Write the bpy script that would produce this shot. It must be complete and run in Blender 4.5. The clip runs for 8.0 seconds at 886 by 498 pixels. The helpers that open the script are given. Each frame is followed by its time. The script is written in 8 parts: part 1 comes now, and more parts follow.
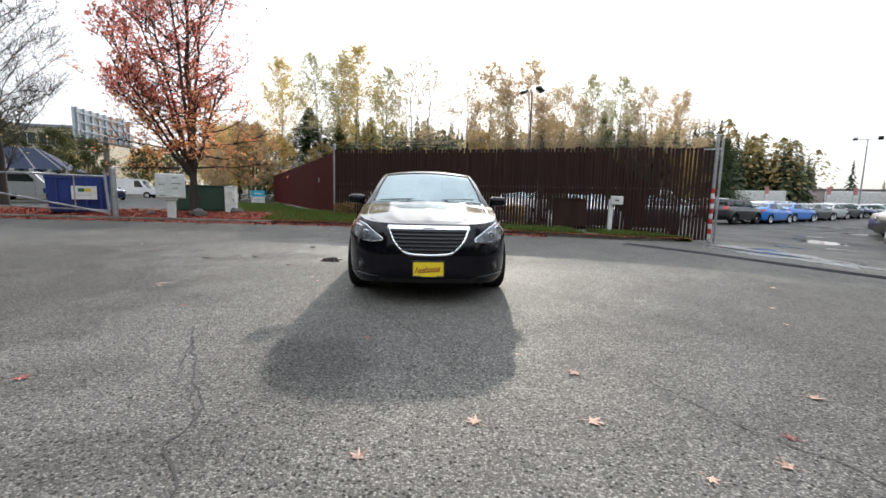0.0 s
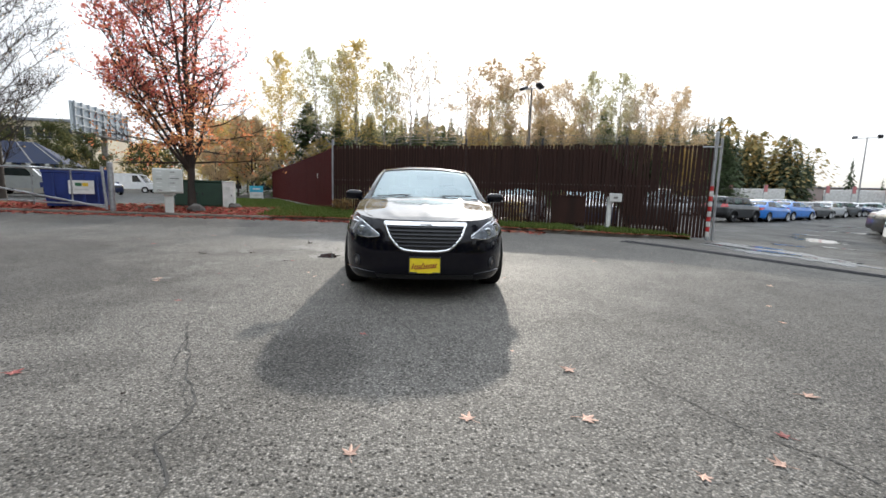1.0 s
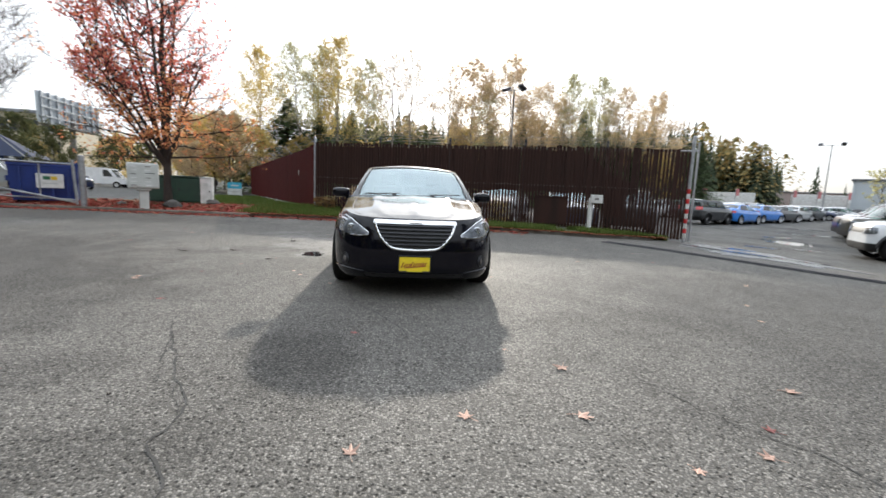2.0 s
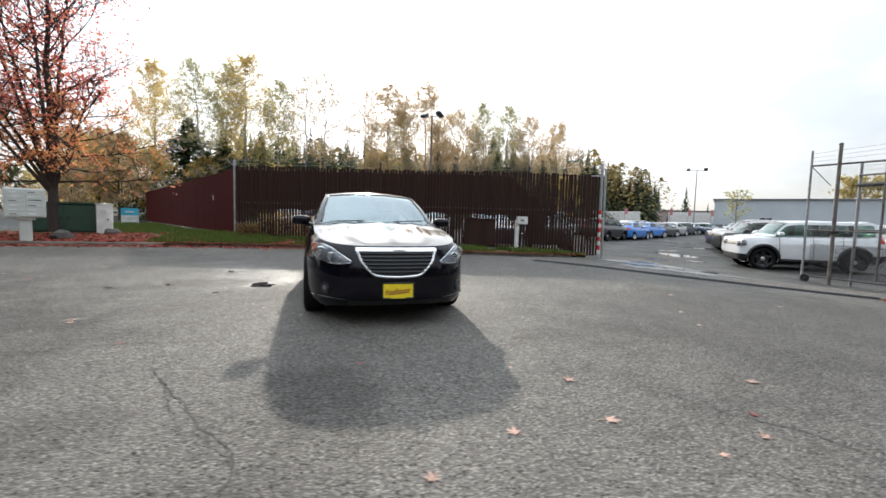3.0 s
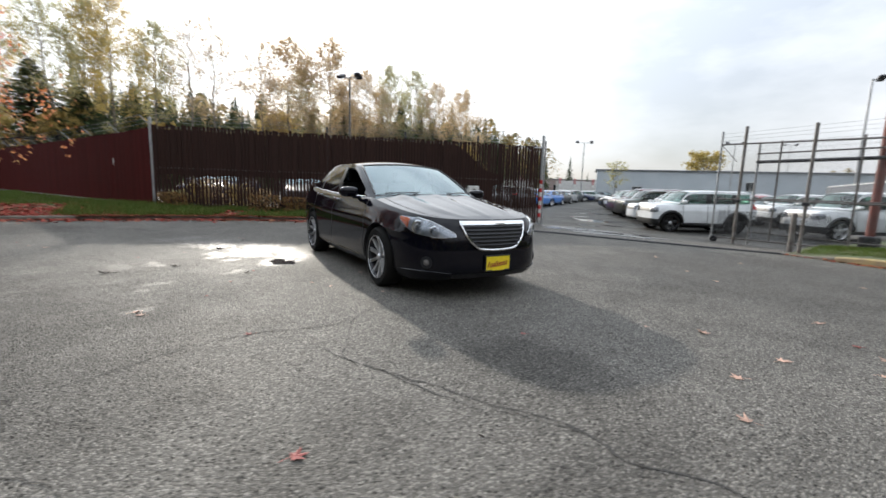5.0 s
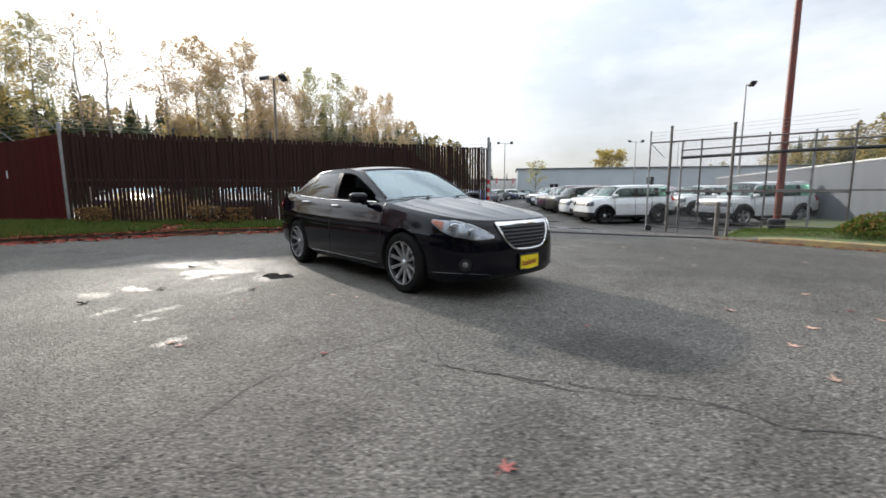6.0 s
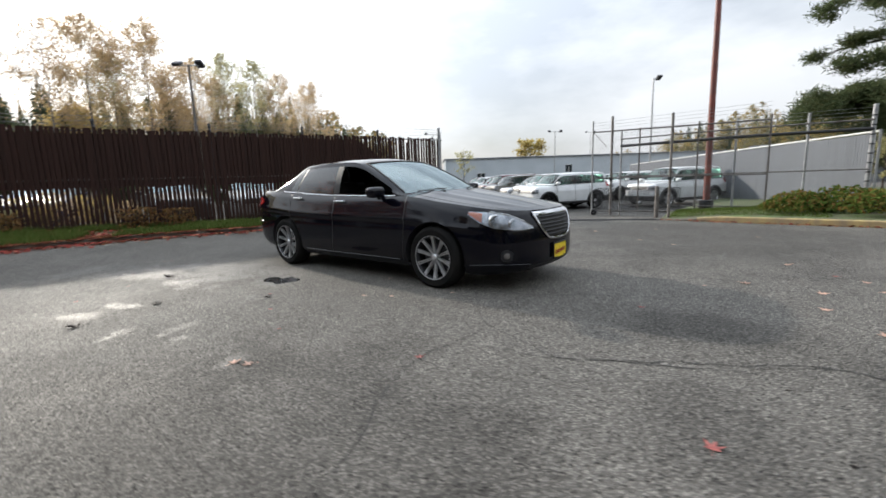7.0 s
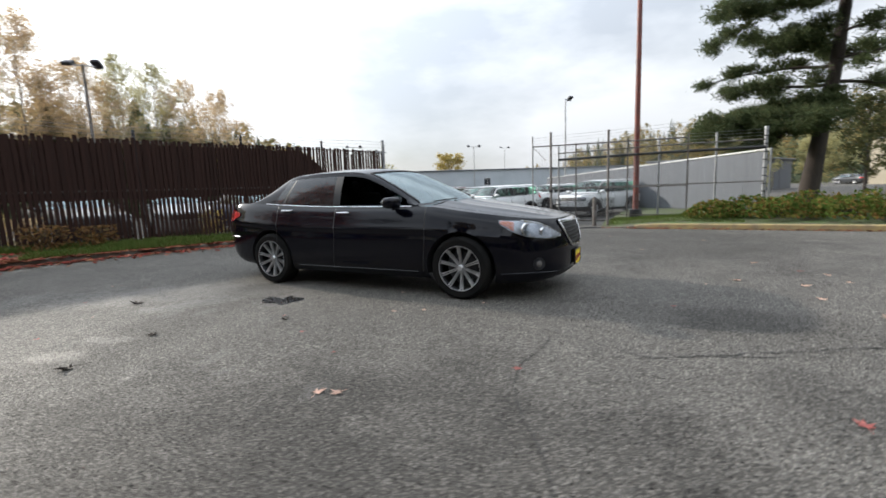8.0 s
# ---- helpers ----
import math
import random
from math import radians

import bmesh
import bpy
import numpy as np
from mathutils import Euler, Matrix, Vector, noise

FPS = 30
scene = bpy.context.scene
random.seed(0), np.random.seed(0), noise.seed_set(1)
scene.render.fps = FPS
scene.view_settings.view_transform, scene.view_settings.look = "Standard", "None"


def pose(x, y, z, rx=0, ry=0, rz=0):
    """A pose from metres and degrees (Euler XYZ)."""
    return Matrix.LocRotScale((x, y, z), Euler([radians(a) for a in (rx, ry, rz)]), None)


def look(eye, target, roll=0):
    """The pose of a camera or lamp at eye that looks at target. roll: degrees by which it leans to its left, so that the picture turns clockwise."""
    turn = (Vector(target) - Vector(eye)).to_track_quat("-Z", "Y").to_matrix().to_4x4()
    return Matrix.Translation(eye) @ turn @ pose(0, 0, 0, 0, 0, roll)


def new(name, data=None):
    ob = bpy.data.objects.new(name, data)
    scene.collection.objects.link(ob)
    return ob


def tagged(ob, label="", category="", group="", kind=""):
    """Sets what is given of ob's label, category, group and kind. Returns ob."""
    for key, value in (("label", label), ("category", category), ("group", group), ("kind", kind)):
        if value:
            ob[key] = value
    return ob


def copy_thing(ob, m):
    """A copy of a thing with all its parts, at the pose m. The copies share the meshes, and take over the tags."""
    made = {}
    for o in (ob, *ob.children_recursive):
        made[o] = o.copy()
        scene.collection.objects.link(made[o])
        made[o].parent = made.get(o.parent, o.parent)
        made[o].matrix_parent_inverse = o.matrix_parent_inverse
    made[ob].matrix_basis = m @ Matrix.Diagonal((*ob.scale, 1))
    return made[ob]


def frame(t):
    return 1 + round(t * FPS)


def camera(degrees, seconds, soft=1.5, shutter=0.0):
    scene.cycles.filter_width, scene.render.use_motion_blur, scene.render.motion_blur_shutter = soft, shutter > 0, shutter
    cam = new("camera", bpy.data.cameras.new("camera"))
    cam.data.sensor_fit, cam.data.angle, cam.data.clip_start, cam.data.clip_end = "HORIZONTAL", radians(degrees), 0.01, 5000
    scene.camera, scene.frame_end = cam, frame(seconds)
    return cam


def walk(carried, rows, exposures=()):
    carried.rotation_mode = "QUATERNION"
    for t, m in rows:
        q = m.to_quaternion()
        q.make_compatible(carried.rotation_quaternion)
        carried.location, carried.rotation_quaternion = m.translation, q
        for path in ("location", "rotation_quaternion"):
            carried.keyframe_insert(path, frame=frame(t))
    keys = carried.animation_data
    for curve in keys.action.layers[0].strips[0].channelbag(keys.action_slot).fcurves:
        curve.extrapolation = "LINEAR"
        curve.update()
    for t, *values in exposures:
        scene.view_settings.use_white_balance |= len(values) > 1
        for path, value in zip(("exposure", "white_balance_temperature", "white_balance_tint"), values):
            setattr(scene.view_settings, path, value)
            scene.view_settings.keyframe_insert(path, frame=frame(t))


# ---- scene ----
cam = camera(91.9, 8.0, soft=1.6, shutter=0.6)
PATH = [
    (0, (-0.064, -6.629, 1.109), (0.033, -4.647, 0.859), 1.3),
    (0.5, (-0.053, -6.629, 1.109), (0.035, -4.647, 0.852), 1.4),
    (1, (-0.04, -6.619, 1.107), (0.062, -4.64, 0.841), 1.6),
    (2.3, (-0.243, -6.611, 1.097), (0.054, -4.65, 0.839), 3.3),
    (2.5, (-0.404, -6.636, 1.109), (0.067, -4.704, 0.897), 2.9),
    (3, (-0.814, -6.615, 1.127), (-0.233, -4.707, 0.976), 1.5),
    (3.5, (-1.275, -6.456, 1.119), (-0.624, -4.575, 0.917), 0.7),
    (4, (-1.783, -6.316, 1.118), (-0.935, -4.517, 0.906), 0.8),
    (4.5, (-2.265, -6.118, 1.135), (-1.327, -4.367, 0.903), -0.3),
    (5, (-2.725, -5.854, 1.133), (-1.698, -4.162, 0.845), 1.8),
    (5.2, (-2.932, -5.746, 1.12), (-1.794, -4.126, 0.836), 1.2),
    (6.3, (-3.87, -4.948, 1.123), (-2.487, -3.532, 0.839), 0.2),
    (6.5, (-4.036, -4.789, 1.131), (-2.579, -3.453, 0.827), 0.4),
    (7, (-4.341, -4.305, 1.147), (-2.797, -3.075, 0.83), -1.9),
    (7.5, (-4.612, -3.831, 1.147), (-2.944, -2.758, 0.894), -1.8),
    (8, (-4.875, -3.303, 1.143), (-3.116, -2.389, 0.874), -2.2),
]
walk(cam, [(t, look(e, g, r)) for t, e, g, r in PATH], [(0, 0.80), (2.5, 0.78), (4.0, 0.57), (8.0, 0.55)])

# ---- daylight: low veiled sun ahead of the bonnet, bright thin cloud ----
SUN_AZ, SUN_EL = 7.0, 21.0          # degrees clockwise from +y, and above the horizon
world = bpy.data.worlds.new("sky")
scene.world = world
world.use_nodes = True


def link(tree, a, b):
    tree.links.new(a, b)


def build_sky():
    t = world.node_tree
    t.nodes.clear()
    n = t.nodes.new
    out, back = n("ShaderNodeOutputWorld"), n("ShaderNodeBackground")
    sky = n("ShaderNodeTexSky")
    sky.sky_type, sky.sun_disc = "NISHITA", False
    sky.sun_elevation, sky.sun_rotation = radians(SUN_EL), radians(SUN_AZ)
    sky.air_density, sky.dust_density, sky.ozone_density = 1.0, 2.0, 1.0
    co, mp, no, ramp = n("ShaderNodeTexCoord"), n("ShaderNodeMapping"), n("ShaderNodeTexNoise"), n("ShaderNodeValToRGB")
    mp.inputs["Scale"].default_value = (1.0, 1.0, 2.6)
    no.inputs["Scale"].default_value, no.inputs["Detail"].default_value, no.inputs["Roughness"].default_value = 1.7, 8, 0.55
    ramp.color_ramp.elements[0].position, ramp.color_ramp.elements[1].position = 0.36, 0.60
    link(t, co.outputs["Generated"], mp.inputs["Vector"])
    link(t, mp.outputs[0], no.inputs["Vector"])
    link(t, no.outputs["Fac"], ramp.inputs[0])
    gain = n("ShaderNodeMixRGB")
    gain.blend_type = "MULTIPLY"
    gain.inputs[0].default_value = 1.0
    gain.inputs[2].default_value = (0.62, 0.64, 0.68, 1)
    link(t, sky.outputs[0], gain.inputs[1])
    mix = n("ShaderNodeMixRGB")
    mix.inputs[2].default_value = CLOUD
    link(t, gain.outputs[0], mix.inputs[1])
    lift = n("ShaderNodeMapRange")
    lift.inputs["To Min"].default_value, lift.inputs["To Max"].default_value = 0.50, 0.97
    link(t, ramp.outputs[0], lift.inputs["Value"])
    link(t, lift.outputs[0], mix.inputs[0])
    # thin cloud lit through: brighter towards the sun
    dot = n("ShaderNodeVectorMath")
    dot.operation = "DOT_PRODUCT"
    ce = math.cos(radians(SUN_EL))
    dot.inputs[1].default_value = (math.sin(radians(SUN_AZ)) * ce, math.cos(radians(SUN_AZ)) * ce, math.sin(radians(SUN_EL)))
    nrm = n("ShaderNodeVectorMath")
    nrm.operation = "NORMALIZE"
    link(t, co.outputs["Generated"], nrm.inputs[0])
    link(t, nrm.outputs[0], dot.inputs[0])

    def m_(op, x, y):
        o = n("ShaderNodeMath")
        o.operation = op
        for i, v in enumerate((x, y)):
            if isinstance(v, (int, float)):
                o.inputs[i].default_value = v
            else:
                link(t, v, o.inputs[i])
        return o.outputs[0]

    up = n("ShaderNodeSeparateXYZ")
    link(t, nrm.outputs[0], up.inputs[0])
    pos = m_("MAXIMUM", dot.outputs["Value"], 0.0)
    glow = m_("ADD", m_("ADD", m_("MULTIPLY", m_("POWER", pos, 2.5), GLOW[0]), m_("MULTIPLY", m_("POWER", pos, 18), GLOW[1])), m_("ADD", m_("MULTIPLY", m_("POWER", pos, 220), GLOW[2]), m_("ADD", GLOW[3], m_("MULTIPLY", m_("MAXIMUM", up.outputs[2], 0.0), GLOW[4]))))
    lit = n("ShaderNodeVectorMath")
    lit.operation = "SCALE"
    tone = n("ShaderNodeMixRGB")      # bluer gaps overhead
    tone.blend_type = "MULTIPLY"
    tone.inputs[2].default_value = (0.93, 1.0, 1.06, 1)
    link(t, m_("MINIMUM", m_("MULTIPLY", m_("MAXIMUM", up.outputs[2], 0.0), 1.3), 1.0), tone.inputs[0])
    link(t, mix.outputs[0], tone.inputs[1])
    link(t, tone.outputs[0], lit.inputs[0])
    link(t, glow, lit.inputs["Scale"])
    link(t, lit.outputs[0], back.inputs[0])
    back.inputs[1].default_value = 0.115
    link(t, back.outputs[0], out.inputs[0])


CLOUD = (8.4, 8.6, 8.9, 1)
GLOW = (0.42, 0.45, 1.2, 0.52, 1.15)   # wide, middle and near the sun; horizon; rise to the zenith
build_sky()
sun = new("sun", bpy.data.lights.new("sun", "SUN"))
sun.data.energy, sun.data.angle, sun.data.color = 3.2, radians(1.2), (1.0, 0.93, 0.82)
_az, _el = radians(SUN_AZ), radians(SUN_EL)
sun.matrix_world = look((0, 0, 0), (-math.sin(_az) * math.cos(_el), -math.cos(_az) * math.cos(_el), -math.sin(_el)))
sun.location = (0, 0, 30)

# ---- materials ----


def shader(name):
    m = bpy.data.materials.new(name)
    m.use_nodes = True
    t = m.node_tree
    return m, t, t.nodes["Principled BSDF"]


def surf(name, c1, c2=None, scale=6.0, rough=0.6, metal=0.0, bump=0.0, bscale=60.0, coat=0.0, spec=0.5, vary=0.0, island=False, stretch=(1, 1, 1), rvar=0.12, trans=0.0):
    """Two scales of colour noise, roughness variation and fine relief; vary: brightness by piece."""
    m, t, b = shader(name)
    c2 = c2 or tuple(c * 0.7 for c in c1)
    n = t.nodes.new
    co, mp = n("ShaderNodeTexCoord"), n("ShaderNodeMapping")
    mp.inputs["Scale"].default_value = stretch
    link(t, co.outputs["Object"], mp.inputs[0])
    n1, n2 = n("ShaderNodeTexNoise"), n("ShaderNodeTexNoise")
    for node, s, d in ((n1, scale, 5), (n2, bscale, 3)):
        node.inputs["Scale"].default_value, node.inputs["Detail"].default_value = s, d
        link(t, mp.outputs[0], node.inputs["Vector"])
    r = n("ShaderNodeValToRGB")
    r.color_ramp.elements[0].position, r.color_ramp.elements[1].position = 0.32, 0.68
    r.color_ramp.elements[0].color, r.color_ramp.elements[1].color = (*c2, 1), (*c1, 1)
    link(t, n1.outputs["Fac"], r.inputs[0])
    fine = n("ShaderNodeMapRange")
    fine.inputs["To Min"].default_value, fine.inputs["To Max"].default_value = 0.82, 1.18
    link(t, n2.outputs["Fac"], fine.inputs["Value"])
    mul = n("ShaderNodeVectorMath")
    mul.operation = "SCALE"
    link(t, r.outputs[0], mul.inputs[0])
    link(t, fine.outputs[0], mul.inputs["Scale"])
    last = mul.outputs[0]
    if vary:
        src = n("ShaderNodeNewGeometry").outputs["Random Per Island"] if island else n("ShaderNodeObjectInfo").outputs["Random"]
        mr, mv = n("ShaderNodeMapRange"), n("ShaderNodeVectorMath")
        mr.inputs["To Min"].default_value, mr.inputs["To Max"].default_value = 1 - vary, 1 + vary
        mv.operation = "SCALE"
        link(t, src, mr.inputs["Value"])
        link(t, last, mv.inputs[0])
        link(t, mr.outputs[0], mv.inputs["Scale"])
        last = mv.outputs[0]
    link(t, last, b.inputs["Base Color"])
    rr = n("ShaderNodeMapRange")
    rr.inputs["To Min"].default_value, rr.inputs["To Max"].default_value = max(0.02, rough - rvar), min(1, rough + rvar)
    link(t, n1.outputs["Fac"], rr.inputs["Value"])
    link(t, rr.outputs[0], b.inputs["Roughness"])
    b.inputs["Metallic"].default_value = metal
    b.inputs["Specular IOR Level"].default_value = spec
    b.inputs["Coat Weight"].default_value = coat
    b.inputs["Coat Roughness"].default_value = 0.03
    b.inputs["Transmission Weight"].default_value = trans
    if bump:
        bp = n("ShaderNodeBump")
        bp.inputs["Strength"].default_value, bp.inputs["Distance"].default_value = 1.0, bump
        link(t, n2.outputs["Fac"], bp.inputs["Height"])
        link(t, bp.outputs[0], b.inputs["Normal"])
    return m


def leafy(name, cols, through_light=0.35):
    """Leaves: colour by single leaf, light passing through."""
    m = bpy.data.materials.new(name)
    m.use_nodes = True
    t = m.node_tree
    t.nodes.clear()
    n = t.nodes.new
    out, dif, tra, mix = n("ShaderNodeOutputMaterial"), n("ShaderNodeBsdfDiffuse"), n("ShaderNodeBsdfTranslucent"), n("ShaderNodeMixShader")
    g, r = n("ShaderNodeNewGeometry"), n("ShaderNodeValToRGB")
    r.color_ramp.interpolation = "LINEAR"
    el = r.color_ramp.elements
    while len(el) < len(cols):
        el.new(0.5)
    for i, c in enumerate(cols):
        el[i].position, el[i].color = i / max(1, len(cols) - 1), (*c, 1)
    link(t, g.outputs["Random Per Island"], r.inputs[0])
    link(t, r.outputs[0], dif.inputs[0])
    link(t, r.outputs[0], tra.inputs[0])
    mix.inputs[0].default_value = through_light
    link(t, dif.outputs[0], mix.inputs[1])
    link(t, tra.outputs[0], mix.inputs[2])
    link(t, mix.outputs[0], out.inputs[0])
    return m


def pane(name, tint, ior=1.5, rough=0.0, dust=0.0, sheen=(1, 1, 1)):
    """Thin window glass: tinted see-through with mirror gloss by Fresnel and a little dust."""
    m = bpy.data.materials.new(name)
    m.use_nodes = True
    t = m.node_tree
    t.nodes.clear()
    n = t.nodes.new
    out, tr, gl, mix, fr = n("ShaderNodeOutputMaterial"), n("ShaderNodeBsdfTransparent"), n("ShaderNodeBsdfGlossy"), n("ShaderNodeMixShader"), n("ShaderNodeFresnel")
    tr.inputs[0].default_value = (*tint, 1)
    gl.inputs["Roughness"].default_value = rough
    gl.inputs["Color"].default_value = (*sheen, 1)
    fr.inputs[0].default_value = ior
    link(t, fr.outputs[0], mix.inputs[0])
    df, film = n("ShaderNodeBsdfDiffuse"), n("ShaderNodeMixShader")
    df.inputs[0].default_value = (0.72, 0.78, 0.82, 1)
    film.inputs[0].default_value = dust
    link(t, tr.outputs[0], film.inputs[1])
    link(t, df.outputs[0], film.inputs[2])
    link(t, film.outputs[0], mix.inputs[1])
    link(t, gl.outputs[0], mix.inputs[2])
    link(t, mix.outputs[0], out.inputs[0])
    return m


def paint(name, col, rough=0.3, metal=0.0):
    return surf(name, col, tuple(c * 0.85 for c in col), 3.0, rough, metal, coat=1.0, bump=0.0, bscale=300, rvar=0.05, spec=0.0 if max(col) < 0.02 else 0.3)


def asphalt(name="asphalt", base=None, dry=0.78, gloss=0.12, patchy=0.16, broken=0.0, wets=()):
    m, t, b = shader(name)
    n = t.nodes.new
    co = n("ShaderNodeTexCoord")
    P = co.outputs["Object"]

    def noise_(scale, detail=3, rough=0.5):
        o = n("ShaderNodeTexNoise")
        o.inputs["Scale"].default_value, o.inputs["Detail"].default_value, o.inputs["Roughness"].default_value = scale, detail, rough
        link(t, P, o.inputs["Vector"])
        return o.outputs["Fac"]

    def math_(op, a, c, d=None):
        o = n("ShaderNodeMath")
        o.operation = op
        for i, v in enumerate((a, c, d)):
            if v is None:
                continue
            if isinstance(v, (int, float)):
                o.inputs[i].default_value = v
            else:
                link(t, v, o.inputs[i])
        return o.outputs[0]

    def span(v, a, c, lo, hi):
        o = n("ShaderNodeMapRange")
        o.inputs["From Min"].default_value, o.inputs["From Max"].default_value = a, c
        o.inputs["To Min"].default_value, o.inputs["To Max"].default_value = lo, hi
        link(t, v, o.inputs["Value"])
        return o.outputs[0]

    stones = n("ShaderNodeTexVoronoi")
    stones.inputs["Scale"].default_value = 98.0
    link(t, P, stones.inputs["Vector"])
    sep = n("ShaderNodeSeparateColor")
    link(t, stones.outputs["Color"], sep.inputs[0])
    grain = span(math_("POWER", sep.outputs[0], 3.2), 0, 1, 0.66, 2.0)
    holes = n("ShaderNodeTexVoronoi")
    holes.inputs["Scale"].default_value = 42.0
    link(t, P, holes.inputs["Vector"])
    hsep = n("ShaderNodeSeparateColor")
    link(t, holes.outputs["Color"], hsep.inputs[0])
    hole = math_("MULTIPLY", span(holes.outputs["Distance"], 0.22, 0.42, 1.0, 0.0), span(hsep.outputs[0], 0.50, 0.60, 0.0, 1.0))
    pits = math_("MULTIPLY", span(stones.outputs["Distance"], 0.0, 0.75, 1.15, 0.6), math_("SUBTRACT", 1.0, math_("MULTIPLY", hole, 0.72)))
    big = span(noise_(0.35, 6, 0.6), 0.3, 0.7, 1 - patchy, 1 + patchy)
    mid = span(noise_(2.4, 5, 0.6), 0.3, 0.7, 0.90, 1.10)
    v = math_("MULTIPLY", math_("MULTIPLY", grain, pits), math_("MULTIPLY", big, mid))
    # stains and painted-in side shading: ragged ovals (x, y, half-length, half-width, turn, depth)
    warp = math_("SUBTRACT", noise_(1.6, 4), 0.5)
    stain_shading = None
    xyz = n("ShaderNodeSeparateXYZ")
    link(t, P, xyz.inputs[0])
    for x, y, a, c, turn, deep in STAINS_SHADING:
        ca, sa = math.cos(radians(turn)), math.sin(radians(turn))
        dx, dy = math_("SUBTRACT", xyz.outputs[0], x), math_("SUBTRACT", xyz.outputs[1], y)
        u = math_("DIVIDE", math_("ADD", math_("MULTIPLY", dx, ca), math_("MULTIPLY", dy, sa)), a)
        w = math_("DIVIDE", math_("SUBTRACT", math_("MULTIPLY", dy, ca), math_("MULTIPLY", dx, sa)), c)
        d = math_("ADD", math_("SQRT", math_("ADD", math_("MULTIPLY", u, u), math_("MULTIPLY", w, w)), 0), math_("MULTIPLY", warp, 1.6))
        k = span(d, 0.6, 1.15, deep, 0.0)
        stain_shading = k if stain_shading is None else math_("MAXIMUM", stain_shading, k)
    v = math_("MULTIPLY", v, math_("SUBTRACT", 1.0, stain_shading))
    wet = None
    ragged = math_("ADD", math_("MULTIPLY", math_("SUBTRACT", noise_(3.2, 5, 0.62), 0.5), 2.6), math_("MULTIPLY", math_("SUBTRACT", noise_(17, 4, 0.65), 0.5), 3.4))
    for x, y, a, c, turn, deep in wets:
        ca, sa = math.cos(radians(turn)), math.sin(radians(turn))
        dx, dy = math_("SUBTRACT", xyz.outputs[0], x), math_("SUBTRACT", xyz.outputs[1], y)
        u = math_("DIVIDE", math_("ADD", math_("MULTIPLY", dx, ca), math_("MULTIPLY", dy, sa)), a)
        w = math_("DIVIDE", math_("SUBTRACT", math_("MULTIPLY", dy, ca), math_("MULTIPLY", dx, sa)), c)
        d = math_("ADD", math_("SQRT", math_("ADD", math_("MULTIPLY", u, u), math_("MULTIPLY", w, w)), 0), ragged)
        k = span(d, 0.80, 1.05, deep, 0.0)
        wet = k if wet is None else math_("MAXIMUM", wet, k)
    glint = span(sep.outputs[1], 0.80, 0.86, 0.0, 1.0)
    if wet is not None:
        wet = math_("MULTIPLY", wet, span(sep.outputs[2], 0.30, 0.60, 0.22, 1.0))
        v = math_("MULTIPLY", v, math_("SUBTRACT", 1.0, math_("MULTIPLY", wet, 0.30)))
    col = n("ShaderNodeVectorMath")
    col.operation = "SCALE"
    col.inputs[0].default_value = base or ASPHALT
    link(t, v, col.inputs["Scale"])
    link(t, col.outputs[0], b.inputs["Base Color"])
    damp = span(noise_(0.5, 5, 0.65), 0.35, 0.7, 0.0, 0.16)
    rough = math_("SUBTRACT", math_("ADD", math_("ADD", dry - 0.10, span(noise_(13, 3), 0.44, 0.58, 0.0, broken)), math_("MULTIPLY", sep.outputs[1], 0.4)), math_("ADD", damp, math_("MULTIPLY", stain_shading, 0.1)))
    rough = math_("MAXIMUM", math_("SUBTRACT", rough, math_("MULTIPLY", glint, 0.24)), 0.2)
    bp = n("ShaderNodeBump")
    bp.inputs["Strength"].default_value, bp.inputs["Distance"].default_value = 0.9, 0.005
    shine = math_("ADD", gloss, math_("MULTIPLY", glint, 0.14))
    if wet is not None:
        dry_part = math_("SUBTRACT", 1.0, wet)
        rough = math_("ADD", math_("MULTIPLY", rough, dry_part), math_("MULTIPLY", wet, 0.36))
        shine = math_("ADD", math_("MULTIPLY", shine, dry_part), math_("MULTIPLY", wet, 0.5))
        link(t, math_("ADD", math_("MULTIPLY", dry_part, 0.60), 0.30), bp.inputs["Strength"])
    link(t, rough, b.inputs["Roughness"])
    link(t, shine, b.inputs["Specular IOR Level"])
    link(t, math_("SUBTRACT", math_("ADD", math_("MULTIPLY", stones.outputs["Distance"], -0.9), math_("MULTIPLY", noise_(30, 4), 0.6)), math_("MULTIPLY", hole, 0.8)), bp.inputs["Height"])
    link(t, bp.outputs[0], b.inputs["Normal"])
    return m


# sheets and spots of water (x, y, half-length, half-width, turn, depth)
WETS = [(-1.75, 2.15, 1.40, 0.46, 118, 0.55), (-2.25, 2.7, 0.8, 0.45, 110, 0.65), (-1.30, 1.05, 0.60, 0.24, 75, 0.62), (-2.0, 1.35, 0.50, 0.22, 150, 0.7), (-1.62, 0.50, 0.30, 0.20, 60, 0.7), (-3.45, 0.80, 0.20, 0.10, 110, 0.34), (-3.1, 0.9, 0.24, 0.09, 110, 0.45), (-3.43, -0.15, 0.17, 0.08, 30, 0.45),
        (-3.02, -0.42, 0.20, 0.08, 20, 0.4), (-3.13, -0.7, 0.13, 0.06, 10, 0.5), (-2.35, 1.2, 0.20, 0.10, 30, 0.55), (-2.18, 0.88, 0.16, 0.07, 20, 0.5), (-2.2, 0.0, 0.18, 0.08, 30, 0.4), (-3.12, -1.48, 0.14, 0.07, 20, 0.5), (-2.8, 3.6, 0.6, 0.25, 20, 0.5)]
ASPHALT = (0.151, 0.140, 0.126)
